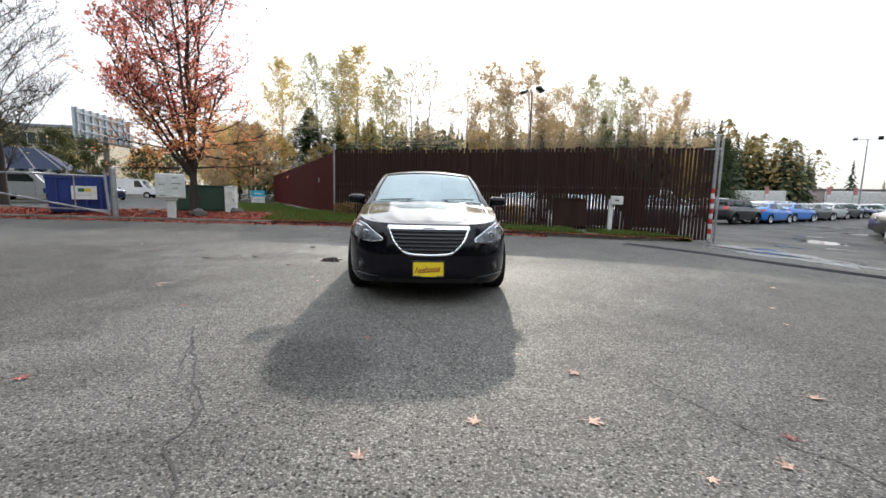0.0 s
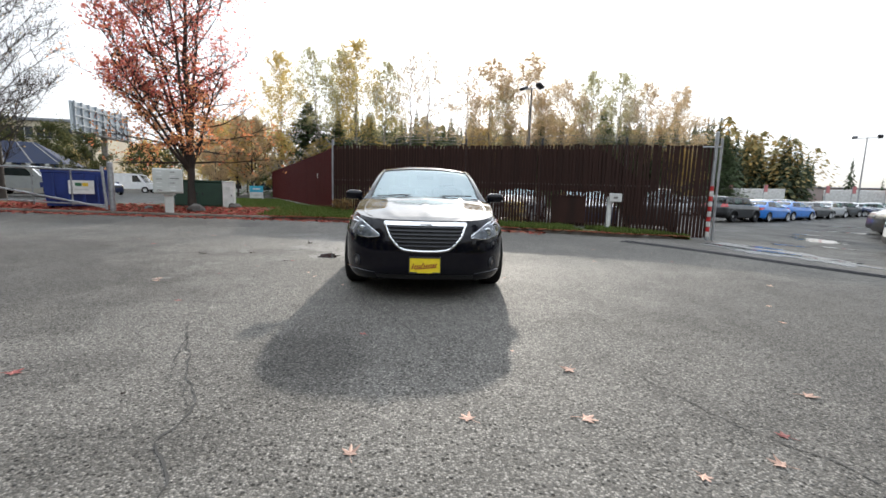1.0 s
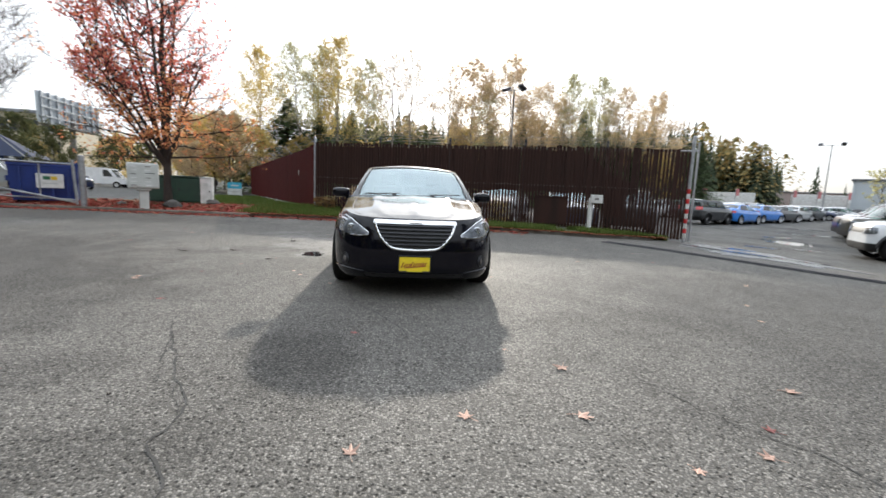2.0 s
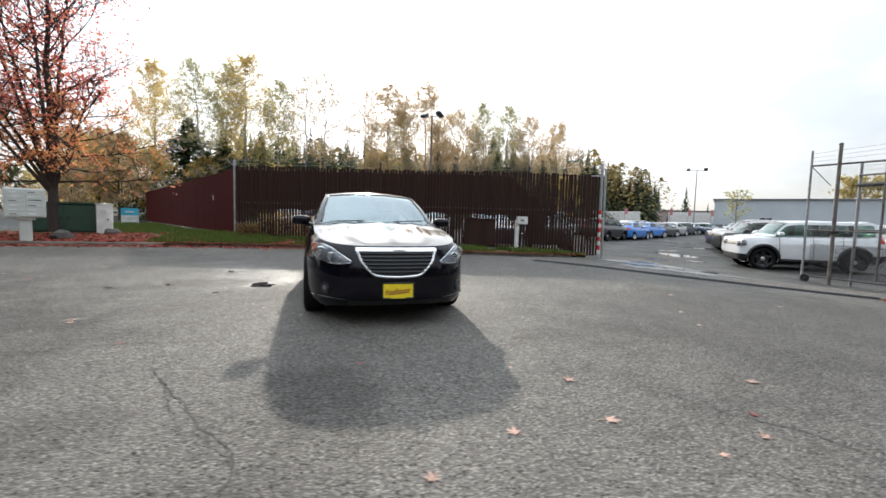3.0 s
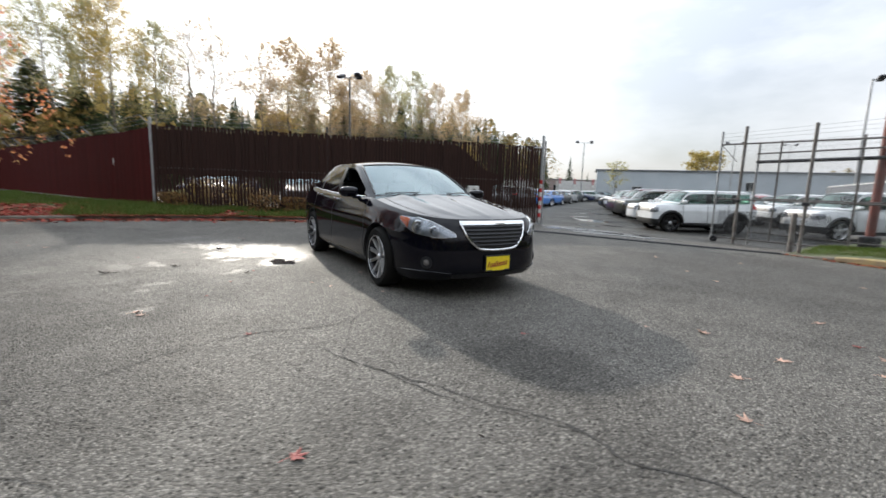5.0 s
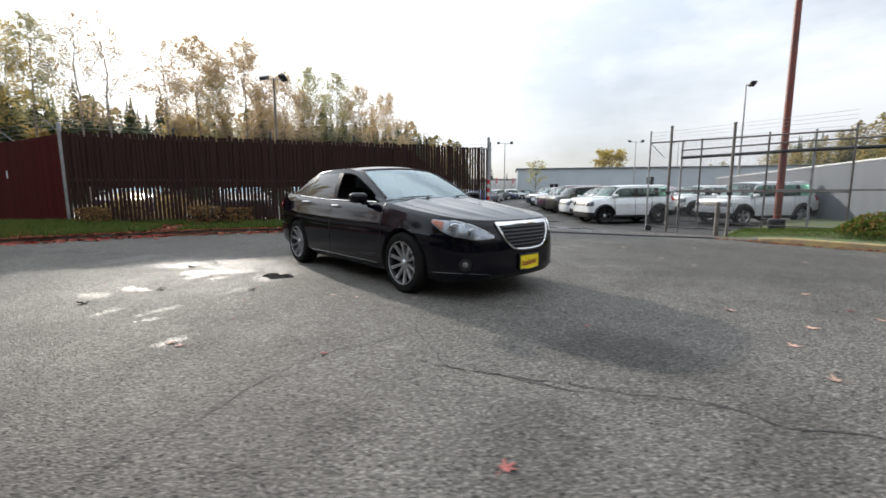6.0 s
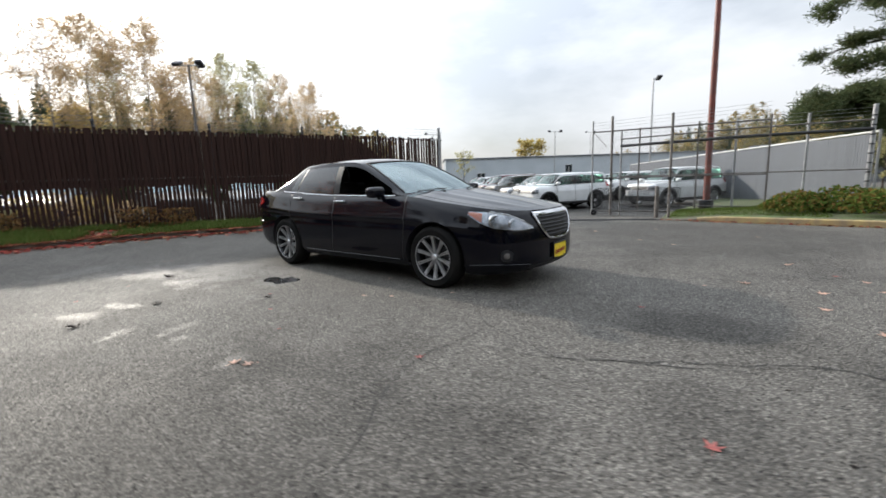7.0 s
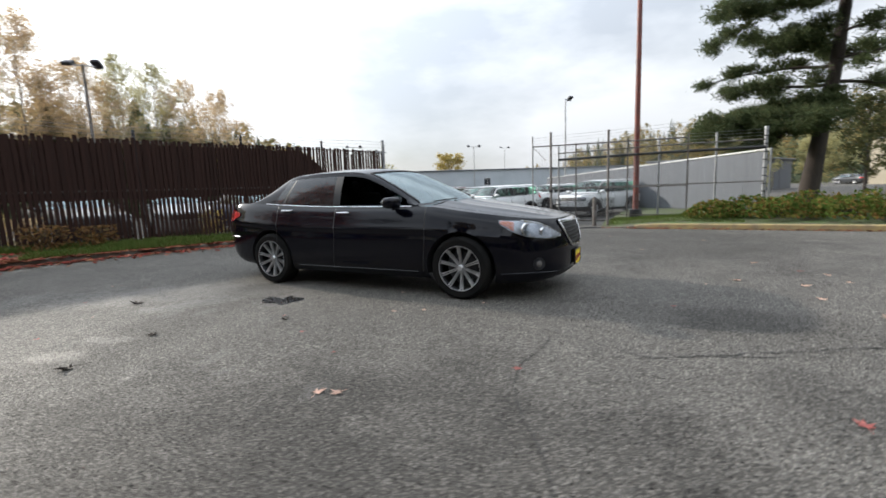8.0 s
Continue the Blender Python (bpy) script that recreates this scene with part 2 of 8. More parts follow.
# the three broad ovals left and right paint lens vignetting into the ground colour
STAINS_SHADING = [(-10.5, 6.3, 7.0, 1.5, -6, 0.34), (-0.72, -3.85, 0.42, 0.62, 0, 0.38), (-4.8, -2.2, 2.4, 2.2, 10, 0.44), (-6.5, 0.0, 2.6, 2.2, 0, 0.48), (5.2, -3.0, 3.8, 3.0, 0, 0.36), (-2.3, -4.15, 0.5, 0.3, 30, 0.3), (-2.6, 0.8, 2.2, 0.5, 20, 0.3), (-3.4, -4.4, 0.7, 0.35, -20, 0.25),
          # first oval along the kerb and last one under the sedan just darken the ground
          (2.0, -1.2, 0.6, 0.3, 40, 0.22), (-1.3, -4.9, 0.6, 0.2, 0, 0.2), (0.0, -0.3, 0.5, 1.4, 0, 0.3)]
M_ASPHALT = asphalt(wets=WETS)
M_LOT = asphalt("damp_lot_asphalt", (0.058, 0.055, 0.050), 0.66, 0.16, 0.7)
M_FILM = asphalt("water_film", (0.06, 0.06, 0.058), 0.34, 0.6)
M_POOL = surf("standing_water", (0.04, 0.04, 0.04), (0.025, 0.025, 0.027), 2.0, 0.06, bump=0.0005, bscale=20, rvar=0.03)
M_CRACK = surf("crack_fill", (0.018, 0.017, 0.016), (0.034, 0.032, 0.030), 14, 0.9)
M_CONC = surf("kerb_concrete", (0.17, 0.15, 0.125), (0.08, 0.068, 0.055), 3.0, 0.9, bump=0.004, bscale=70)
M_KERBY = surf("faded_yellow_kerb", (0.40, 0.30, 0.13), (0.22, 0.17, 0.11), 4.0, 0.9, bump=0.004, bscale=70)
M_GRASSG = surf("turf_soil", (0.075, 0.115, 0.03), (0.06, 0.05, 0.03), 2.2, 0.95, bump=0.02, bscale=40)
M_BLADE = leafy("grass_blades", [(0.06, 0.11, 0.025), (0.10, 0.145, 0.035), (0.14, 0.14, 0.05)], 0.35)
M_SLAT = surf("brown_slat", (0.042, 0.018, 0.013), (0.020, 0.010, 0.008), 2.5, 0.75, spec=0.2, bump=0.001, bscale=80, vary=0.14, stretch=(1, 1, 0.2))
M_REDSLAT = surf("dark_red_slat", (0.105, 0.010, 0.009), (0.035, 0.006, 0.005), 0.7, 0.85, spec=0.08, bump=0.001, bscale=80, vary=0.14, stretch=(1, 1, 0.2))
M_GALV = surf("galvanised_steel", (0.42, 0.43, 0.44), (0.28, 0.28, 0.29), 8, 0.45, 0.7, bump=0.0008, bscale=120)
M_DULLPIPE = surf("weathered_pipe", (0.20, 0.19, 0.18), (0.11, 0.09, 0.08), 7, 0.6, 0.4, bump=0.001, bscale=90)
M_BLACKPIPE = surf("black_pipe", (0.025, 0.024, 0.024), None, 7, 0.5, 0.2)
M_RUST = surf("oxide_red_pole", (0.20, 0.045, 0.03), (0.12, 0.035, 0.028), 3.0, 0.5, 0.0, bump=0.001, bscale=60)
M_WHITE = surf("white_painted", (0.72, 0.72, 0.70), (0.5, 0.49, 0.46), 4, 0.6, bump=0.001)
M_RED = surf("red_tape", (0.55, 0.03, 0.03), None, 6, 0.4)
M_BLACK = surf("black_plastic", (0.014, 0.014, 0.015), None, 20, 0.45, bump=0.0006, bscale=250)
M_RUBBER = surf("tyre_rubber", (0.008, 0.008, 0.008), (0.013, 0.012, 0.011), 6, 0.8, bump=0.001, bscale=150, spec=0.12)
M_CHROME = surf("chrome", (0.78, 0.78, 0.79), (0.68, 0.68, 0.69), 4, 0.10, 1.0, rvar=0.04)
M_ALLOY = surf("machined_alloy", (0.62, 0.62, 0.63), (0.50, 0.50, 0.51), 12, 0.34, 0.75)
M_DARKMET = surf("dark_metal", (0.05, 0.05, 0.055), None, 12, 0.45, 0.7)
M_GLASS = pane("window_glass", (0.50, 0.66, 0.64), 2.6, dust=0.03, sheen=(0.84, 0.97, 1.0))
M_GREENGLASS = pane("greenish_glass", (0.36, 0.56, 0.50), 1.5, dust=0.03)
M_TINT = pane("tinted_glass", (0.07, 0.08, 0.085), 1.65, dust=0.008)
M_LENS = pane("lamp_lens", (0.92, 0.94, 0.96), 1.45)
M_PAINT = paint("black_car_paint", (0.0028, 0.0028, 0.0060), 0.25)
M_PAINT.node_tree.nodes["Principled BSDF"].inputs["Coat Roughness"].default_value = 0.06
M_PAINT.node_tree.nodes["Principled BSDF"].inputs["Coat IOR"].default_value = 1.38
M_TRIM = surf("interior_trim", (0.03, 0.03, 0.032), (0.02, 0.02, 0.02), 9, 0.8, bump=0.001)
M_LAMP = surf("lamp_reflector", (0.55, 0.57, 0.62), (0.17, 0.18, 0.20), 13, 0.24, 0.55)
M_AMBER = surf("amber_lens", (0.65, 0.13, 0.03), None, 9, 0.25, coat=1)
M_TAIL = surf("red_lens", (0.50, 0.012, 0.015), (0.3, 0.01, 0.01), 9, 0.2, coat=1)
M_DARKLAMP = surf("smoked_lamp", (0.30, 0.31, 0.33), (0.12, 0.12, 0.13), 16, 0.25, 0.4)
M_YEL = surf("yellow_plate", (0.80, 0.62, 0.02), (0.75, 0.56, 0.02), 6, 0.45)
M_PLRED = surf("dark_red_ink", (0.30, 0.02, 0.02), None, 6, 0.5)

# ---- shape building ----


class Shape:
    """Vertices and faces of one mesh."""

    def __init__(self):
        self.v, self.f = [], []

    def add(self, vs, fs):
        o = len(self.v)
        self.v.extend(tuple(p) for p in vs)
        self.f.extend(tuple(i + o for i in f) for f in fs)
        return self

    def box(self, lo, hi, bev=0.0, m=None):
        c = [(a + b) / 2 for a, b in zip(lo, hi)]
        h = [abs(b - a) / 2 for a, b in zip(lo, hi)]
        b = min([bev] + [x * 0.49 for x in h])
        if b <= 0:
            vs = [Vector((c[0] + sx * h[0], c[1] + sy * h[1], c[2] + sz * h[2])) for sx in (-1, 1) for sy in (-1, 1) for sz in (-1, 1)]
            fs = [(0, 1, 3, 2), (4, 6, 7, 5), (0, 4, 5, 1), (2, 3, 7, 6), (0, 2, 6, 4), (1, 5, 7, 3)]
        else:
            vs, idx = [], {}
            for sx in (-1, 1):
                for sy in (-1, 1):
                    for sz in (-1, 1):
                        for ax in range(3):
                            d = [h[0] - b, h[1] - b, h[2] - b]
                            d[ax] = h[ax]
                            idx[(sx, sy, sz, ax)] = len(vs)
                            vs.append(Vector((c[0] + sx * d[0], c[1] + sy * d[1], c[2] + sz * d[2])))
            fs = []
            I = idx
            for s in (-1, 1):
                fs.append((I[s, -1, -1, 0], I[s, 1, -1, 0], I[s, 1, 1, 0], I[s, -1, 1, 0]))
                fs.append((I[-1, s, -1, 1], I[1, s, -1, 1], I[1, s, 1, 1], I[-1, s, 1, 1]))
                fs.append((I[-1, -1, s, 2], I[1, -1, s, 2], I[1, 1, s, 2], I[-1, 1, s, 2]))
                for q in (-1, 1):
                    fs.append((I[s, q, -1, 0], I[s, q, 1, 0], I[s, q, 1, 1], I[s, q, -1, 1]))
                    fs.append((I[s, -1, q, 0], I[s, 1, q, 0], I[s, 1, q, 2], I[s, -1, q, 2]))
                    fs.append((I[-1, s, q, 1], I[1, s, q, 1], I[1, s, q, 2], I[-1, s, q, 2]))
                    for r in (-1, 1):
                        fs.append((I[s, q, r, 0], I[s, q, r, 1], I[s, q, r, 2]))
        if m is not None:
            vs = [m @ p for p in vs]
        return self.add(vs, fs)

    def tube(self, pts, r, seg=8, cap=True):
        """A round bar along pts; r: one radius or one for each point."""
        pts = [Vector(p) for p in pts]
        rs = r if isinstance(r, (list, tuple)) else [r] * len(pts)
        vs, fs = [], []
        side = None
        for i, p in enumerate(pts):
            d = (pts[min(i + 1, len(pts) - 1)] - pts[max(i - 1, 0)])
            d = d.normalized() if d.length > 1e-9 else Vector((0, 0, 1))
            if side is None:
                side = d.orthogonal().normalized()
            side = side - d * side.dot(d)
            side = side.normalized() if side.length > 1e-6 else d.orthogonal().normalized()
            up = d.cross(side)
            for k in range(seg):
                a = 2 * math.pi * k / seg
                vs.append(p + (side * math.cos(a) + up * math.sin(a)) * rs[i])
        for i in range(len(pts) - 1):
            for k in range(seg):
                a, b = i * seg + k, i * seg + (k + 1) % seg
                fs.append((a, b, b + seg, a + seg))
        if cap:
            fs.append(tuple(range(seg))[::-1])
            fs.append(tuple((len(pts) - 1) * seg + k for k in range(seg)))
        return self.add(vs, fs)

    def lathe(self, prof, axis="z", seg=32, m=None, a0=0.0, a1=2 * math.pi):
        """prof: (radius, height) pairs turned about an axis."""
        full = abs(a1 - a0 - 2 * math.pi) < 1e-6
        n = seg if full else seg + 1
        vs, fs = [], []
        for r, h in prof:
            for k in range(n):
                a = a0 + (a1 - a0) * k / seg
                c, s = r * math.cos(a), r * math.sin(a)
                p = {"z": (c, s, h), "x": (h, c, s), "y": (c, h, s)}[axis]
                vs.append(Vector(p) if m is None else m @ Vector(p))
        for i in range(len(prof) - 1):
            for k in range(seg):
                k2 = (k + 1) % n
                fs.append((i * n + k, i * n + k2, (i + 1) * n + k2, (i + 1) * n + k))
        return self.add(vs, fs)

    def grid(self, rows, flip=False, close=False):
        """rows of points of equal length joined by quads."""
        n = len(rows[0])
        vs = [p for r in rows for p in r]
        fs = []
        for i in range(len(rows) - 1):
            for k in range(n if close else n - 1):
                q = (i * n + k, i * n + (k + 1) % n, (i + 1) * n + (k + 1) % n, (i + 1) * n + k)
                fs.append(q[::-1] if flip else q)
        return self.add(vs, fs)

    def prism(self, poly, z0, z1, m=None):
        n = len(poly)
        vs = [Vector((x, y, z)) for z in (z0, z1) for x, y in poly]
        if m is not None:
            vs = [m @ p for p in vs]
        fs = [tuple(range(n))[::-1], tuple(range(n, 2 * n))] + [(i, (i + 1) % n, n + (i + 1) % n, n + i) for i in range(n)]
        return self.add(vs, fs)

    def ball(self, c, r, seg=12, rings=8):
        rx, ry, rz = r if isinstance(r, (list, tuple)) else (r, r, r)
        rows = []
        for i in range(rings + 1):
            a = math.pi * i / rings
            rows.append([(c[0] + rx * math.sin(a) * math.cos(2 * math.pi * k / seg), c[1] + ry * math.sin(a) * math.sin(2 * math.pi * k / seg), c[2] + rz * math.cos(a)) for k in range(seg)])
        return self.grid(rows, close=True)

    def pebble(self, c, r, seg=16, rings=10, e=0.7):
        """A rounded block: a ball squared off by the power e."""
        def pw(v):
            return math.copysign(abs(v) ** e, v)
        rows = []
        for i in range(rings + 1):
            a = math.pi * i / rings
            rows.append([(c[0] + r[0] * pw(math.sin(a)) * pw(math.cos(2 * math.pi * k / seg)), c[1] + r[1] * pw(math.sin(a)) * pw(math.sin(2 * math.pi * k / seg)), c[2] + r[2] * pw(math.cos(a))) for k in range(seg)])
        return self.grid(rows, close=True)


def mesh_of(name, shape, material, smooth=0.0):
    me = bpy.data.meshes.new(name)
    me.from_pydata(shape.v, [], shape.f)
    if material:
        me.materials.append(material)
    if smooth:
        me.polygons.foreach_set("use_smooth", [True] * len(me.polygons))
        me.set_sharp_from_angle(angle=radians(smooth))
    me.update()
    return me


def clean(me, dist=0.0005):
    bm = bmesh.new()
    bm.from_mesh(me)
    bmesh.ops.remove_doubles(bm, verts=bm.verts, dist=dist)
    bmesh.ops.recalc_face_normals(bm, faces=bm.faces)
    bm.to_mesh(me)
    bm.free()
    return me


def part(name, shape, material, parent=None, label="", smooth=0.0, tidy=False):
    me = mesh_of(name, shape, material, smooth)
    if tidy:
        clean(me)
        if smooth:
            me.polygons.foreach_set("use_smooth", [True] * len(me.polygons))
            me.set_sharp_from_angle(angle=radians(smooth))
    ob = new(name, me)
    if parent is not None:
        ob.parent = parent
    return tagged(ob, label) if label else ob


def thing(name, label, category, at=None, group="", kind=""):
    ob = new(name)
    ob.empty_display_size = 0.1
    if at is not None:
        ob.matrix_basis = at
    return tagged(ob, label, category, group, kind)


def crom(pts, n):
    """n points along a smooth curve through pts."""
    pts = [Vector(p) for p in pts]
    ext = [2 * pts[0] - pts[1]] + pts + [2 * pts[-1] - pts[-2]]
    dense = []
    for i in range(len(pts) - 1):
        p0, p1, p2, p3 = ext[i:i + 4]
        for k in range(24):
            s = k / 24
            dense.append(0.5 * ((2 * p1) + (p2 - p0) * s + (2 * p0 - 5 * p1 + 4 * p2 - p3) * s * s + (3 * p1 - p0 - 3 * p2 + p3) * s ** 3))
    dense.append(pts[-1])
    cum = [0.0]
    for a, b in zip(dense, dense[1:]):
        cum.append(cum[-1] + (b - a).length)
    out, j = [], 0
    for i in range(n):
        d = cum[-1] * i / (n - 1)
        while j < len(cum) - 2 and cum[j + 1] < d:
            j += 1
        w = (d - cum[j]) / max(1e-9, cum[j + 1] - cum[j])
        out.append(dense[j].lerp(dense[j + 1], min(1, max(0, w))))
    return out


def lin(x, pts):
    """Piecewise-smooth value at x through (x, value) pairs."""
    if x <= pts[0][0]:
        return pts[0][1]
    for (a, u), (b, w) in zip(pts, pts[1:]):
        if x <= b:
            s = (x - a) / (b - a)
            return u + (w - u) * s
    return pts[-1][1]


def soft(x, pts):
    """Smooth value at x through (x, value) pairs, without overshoot."""
    if x <= pts[0][0]:
        return pts[0][1]
    if x >= pts[-1][0]:
        return pts[-1][1]
    k = max(i for i in range(len(pts) - 1) if pts[i][0] <= x)
    slope = [(b[1] - a[1]) / (b[0] - a[0]) for a, b in zip(pts, pts[1:])]

    def tangent(i):
        if i in (0, len(pts) - 1):
            return slope[min(i, len(slope) - 1)]
        a, b = slope[i - 1], slope[i]
        return 0.0 if a * b <= 0 else 2 * a * b / (a + b)

    (a, u), (b, w) = pts[k], pts[k + 1]
    h = b - a
    f = (x - a) / h
    return u * (1 + 2 * f) * (1 - f) ** 2 + tangent(k) * h * f * (1 - f) ** 2 + w * f * f * (3 - 2 * f) + tangent(k + 1) * h * f * f * (f - 1)


def smooth(a, b, x):
    s = min(1, max(0, (x - a) / (b - a)))
    return s * s * (3 - 2 * s)


def gz(x, y):
    """Height of the paved ground."""
    return -0.35 * smooth(3.0, 15.0, x) * smooth(-14, -2, y) + 0.06 * smooth(3, 8.5, y) * smooth(3, -2, x) - 0.15 * smooth(4, 9, x) * (1 - smooth(-14, -2, y))


# ---- ground: one paved sheet to the horizon ----
def axis_steps():
    a = [i * 0.6 for i in range(0, 31)]
    x = a[-1]
    while x < 900:
        x *= 1.22
        a.append(x)
    return [-v for v in a[:0:-1]] + a


def build_ground():
    s = Shape()
    ax = axis_steps()
    s.grid([[(x, y, gz(x, y)) for x in ax] for y in ax])
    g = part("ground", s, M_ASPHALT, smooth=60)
    tagged(g, "worn grey asphalt yard with damp stains, painted-in shading and fine cracks", "ground", kind="structure")


build_ground()


# ---- cars ----
class Skin:
    """The side and bumper surface of a car: a plan outline carried up through a profile of insets."""

    def __init__(self, sp, n):
        self.sp, self.n = sp, n
        half = crom([(x, y, 0) for x, y in sp["outline"]], n)
        self.p, self.nrm = half, []
        for i in range(n):
            d = half[min(i + 1, n - 1)] - half[max(i - 1, 0)]
            if i in (0, n - 1):
                d = Vector((1 if i == 0 else -1, 0, 0))
            self.nrm.append(Vector((d.y, -d.x, 0)).normalized())

    def zr(self, y):
        return soft(y, self.sp["zbot"]), soft(y, self.sp["ztop"])

    def at(self, i, v, side=1, off=0.0):
        i = min(self.n - 1.0, max(0.0, i))
        k = min(self.n - 2, int(i))
        p, q = self.p[k].lerp(self.p[k + 1], i - k), self.nrm[k].lerp(self.nrm[k + 1], i - k).normalized()
        z0, z1 = self.zr(p.y)
        f = smooth(self.sp["outline"][0][1] + 0.62, self.sp["outline"][0][1] + 0.30, p.y)
        w = p - q * (soft(v, self.sp["inset"]) * (1 - f) + soft(v, NOSE_INSET) * f - off)
        return Vector((w.x * side, w.y, z0 + (z1 - z0) * v))

    def at_z(self, i, z, side=1, off=0.0):
        k = min(self.n - 2, max(0, int(i)))
        z0, z1 = self.zr(self.p[k].y + (self.p[k + 1].y - self.p[k].y) * min(1, max(0, i - k)))
        return self.at(i, (z - z0) / (z1 - z0), side, off)

    def by_x(self, x, rear=False):
        rng = range(self.n - 1, self.n // 2, -1) if rear else range(self.n // 2)
        step = -1 if rear else 1
        for k in rng:
            a, b = self.p[k].x, self.p[k + step].x
            if a <= x < b:
                return k + step * (x - a) / (b - a)
        return float(rng[-1])

    def by_y(self, y):
        for k in range(self.n - 1):
            a, b = self.p[k].y, self.p[k + 1].y
            if a <= y < b:
                return k + (y - a) / (b - a)
        return float(self.n - 1) if y > 0 else 0.0

    def patch(self, i0, i1, low, high, side, off, na=14, nb=5):
        """A piece of the skin between two heights, z as functions of a = 0..1."""
        rows = []
        for b in range(nb + 1):
            row = []
            for a in range(na + 1):
                f = a / na
                z = lin(f, low) + (lin(f, high) - lin(f, low)) * b / nb
                row.append(self.at_z(i0 + (i1 - i0) * f, z, side, off))
            rows.append(row)
        return Shape().grid(rows, flip=side < 0)


def shell(sp, sk, rows):
    s = Shape()
    n = sk.n
    R = sp["arch"]
    for side in (1, -1):
        pts = [[sk.at(i, k / rows, side) for k in range(rows + 1)] for i in range(n)]
        kill = set()
        for i in range(n - 1):
            for k in range(rows):
                c = (pts[i][k] + pts[i + 1][k + 1]) / 2
                for wy in sp["axles"]:
                    if math.hypot(c.y - wy, c.z - sp["wheel_r"]) < R:
                        kill.add((i, k))
        for i in range(n):
            for k in range(rows + 1):
                near = [(a, b) in kill for a in (i - 1, i) for b in (k - 1, k) if 0 <= a < n - 1 and 0 <= b < rows]
                p = pts[i][k]
                for wy in sp["axles"]:
                    d = math.hypot(p.y - wy, p.z - sp["wheel_r"])
                    if any(near) and not all(near) and abs(d - R) < 0.12 and d > 0.05:
                        p.y, p.z = wy + (p.y - wy) * R / d, sp["wheel_r"] + (p.z - sp["wheel_r"]) * R / d
        o = len(s.v)
        s.v.extend(tuple(p) for r in pts for p in r)
        w = rows + 1
        for i in range(n - 1):
            for k in range(rows):
                if (i, k) not in kill:
                    q = (o + i * w + k, o + (i + 1) * w + k, o + (i + 1) * w + k + 1, o + i * w + k + 1)
                    s.f.append(q if side > 0 else q[::-1])
    return s


def arch_liner(sp, sk, wy, side):
    """Rolled edge and liner of one wheel arch."""
    R, lip = sp["arch"], []
    for a in range(0, 25):
        t = math.pi * (-0.06 + 1.12 * a / 24)
        y, z = wy - R * math.cos(t), sp["wheel_r"] + R * math.sin(t)
        x = sk.at_z(sk.by_y(y), max(z, lin(y, sp["zbot"]) + 0.005), side).x
        lip.append([(x + side * 0.004, y, z), (x - side * 0.03, wy - (R - 0.012) * math.cos(t), sp["wheel_r"] + (R - 0.012) * math.sin(t)), (x - side * 0.30, y, z)])
    return Shape().grid(lip)


def deck(sp, sk, cols):
    """Bonnet, scuttle and boot lid between the two shoulder lines."""
    s, rows = Shape(), []
    for i in range(sk.n):
        e = sk.at(i, 1.0)
        c = soft(e.y, sp["crown"])
        row = []
        for k in range(cols + 1):
            u = -1 + 2 * k / cols
            z = e.z + c * (1 - u * u)
            if e.y < sp["st"][0][0] + 0.2:
                z += sp["ridge"] * math.exp(-((abs(u) - 0.55) / 0.07) ** 2) * smooth(sp["outline"][0][1] + 0.1, sp["outline"][0][1] + 0.5, e.y)
                z += sp["ridge"] * 0.8 * math.exp(-(u / 0.05) ** 2) * smooth(sp["outline"][0][1] + 0.1, sp["outline"][0][1] + 0.4, e.y)
            row.append((u * e.x, e.y, z))
        rows.append(row)
    return s.grid(rows)


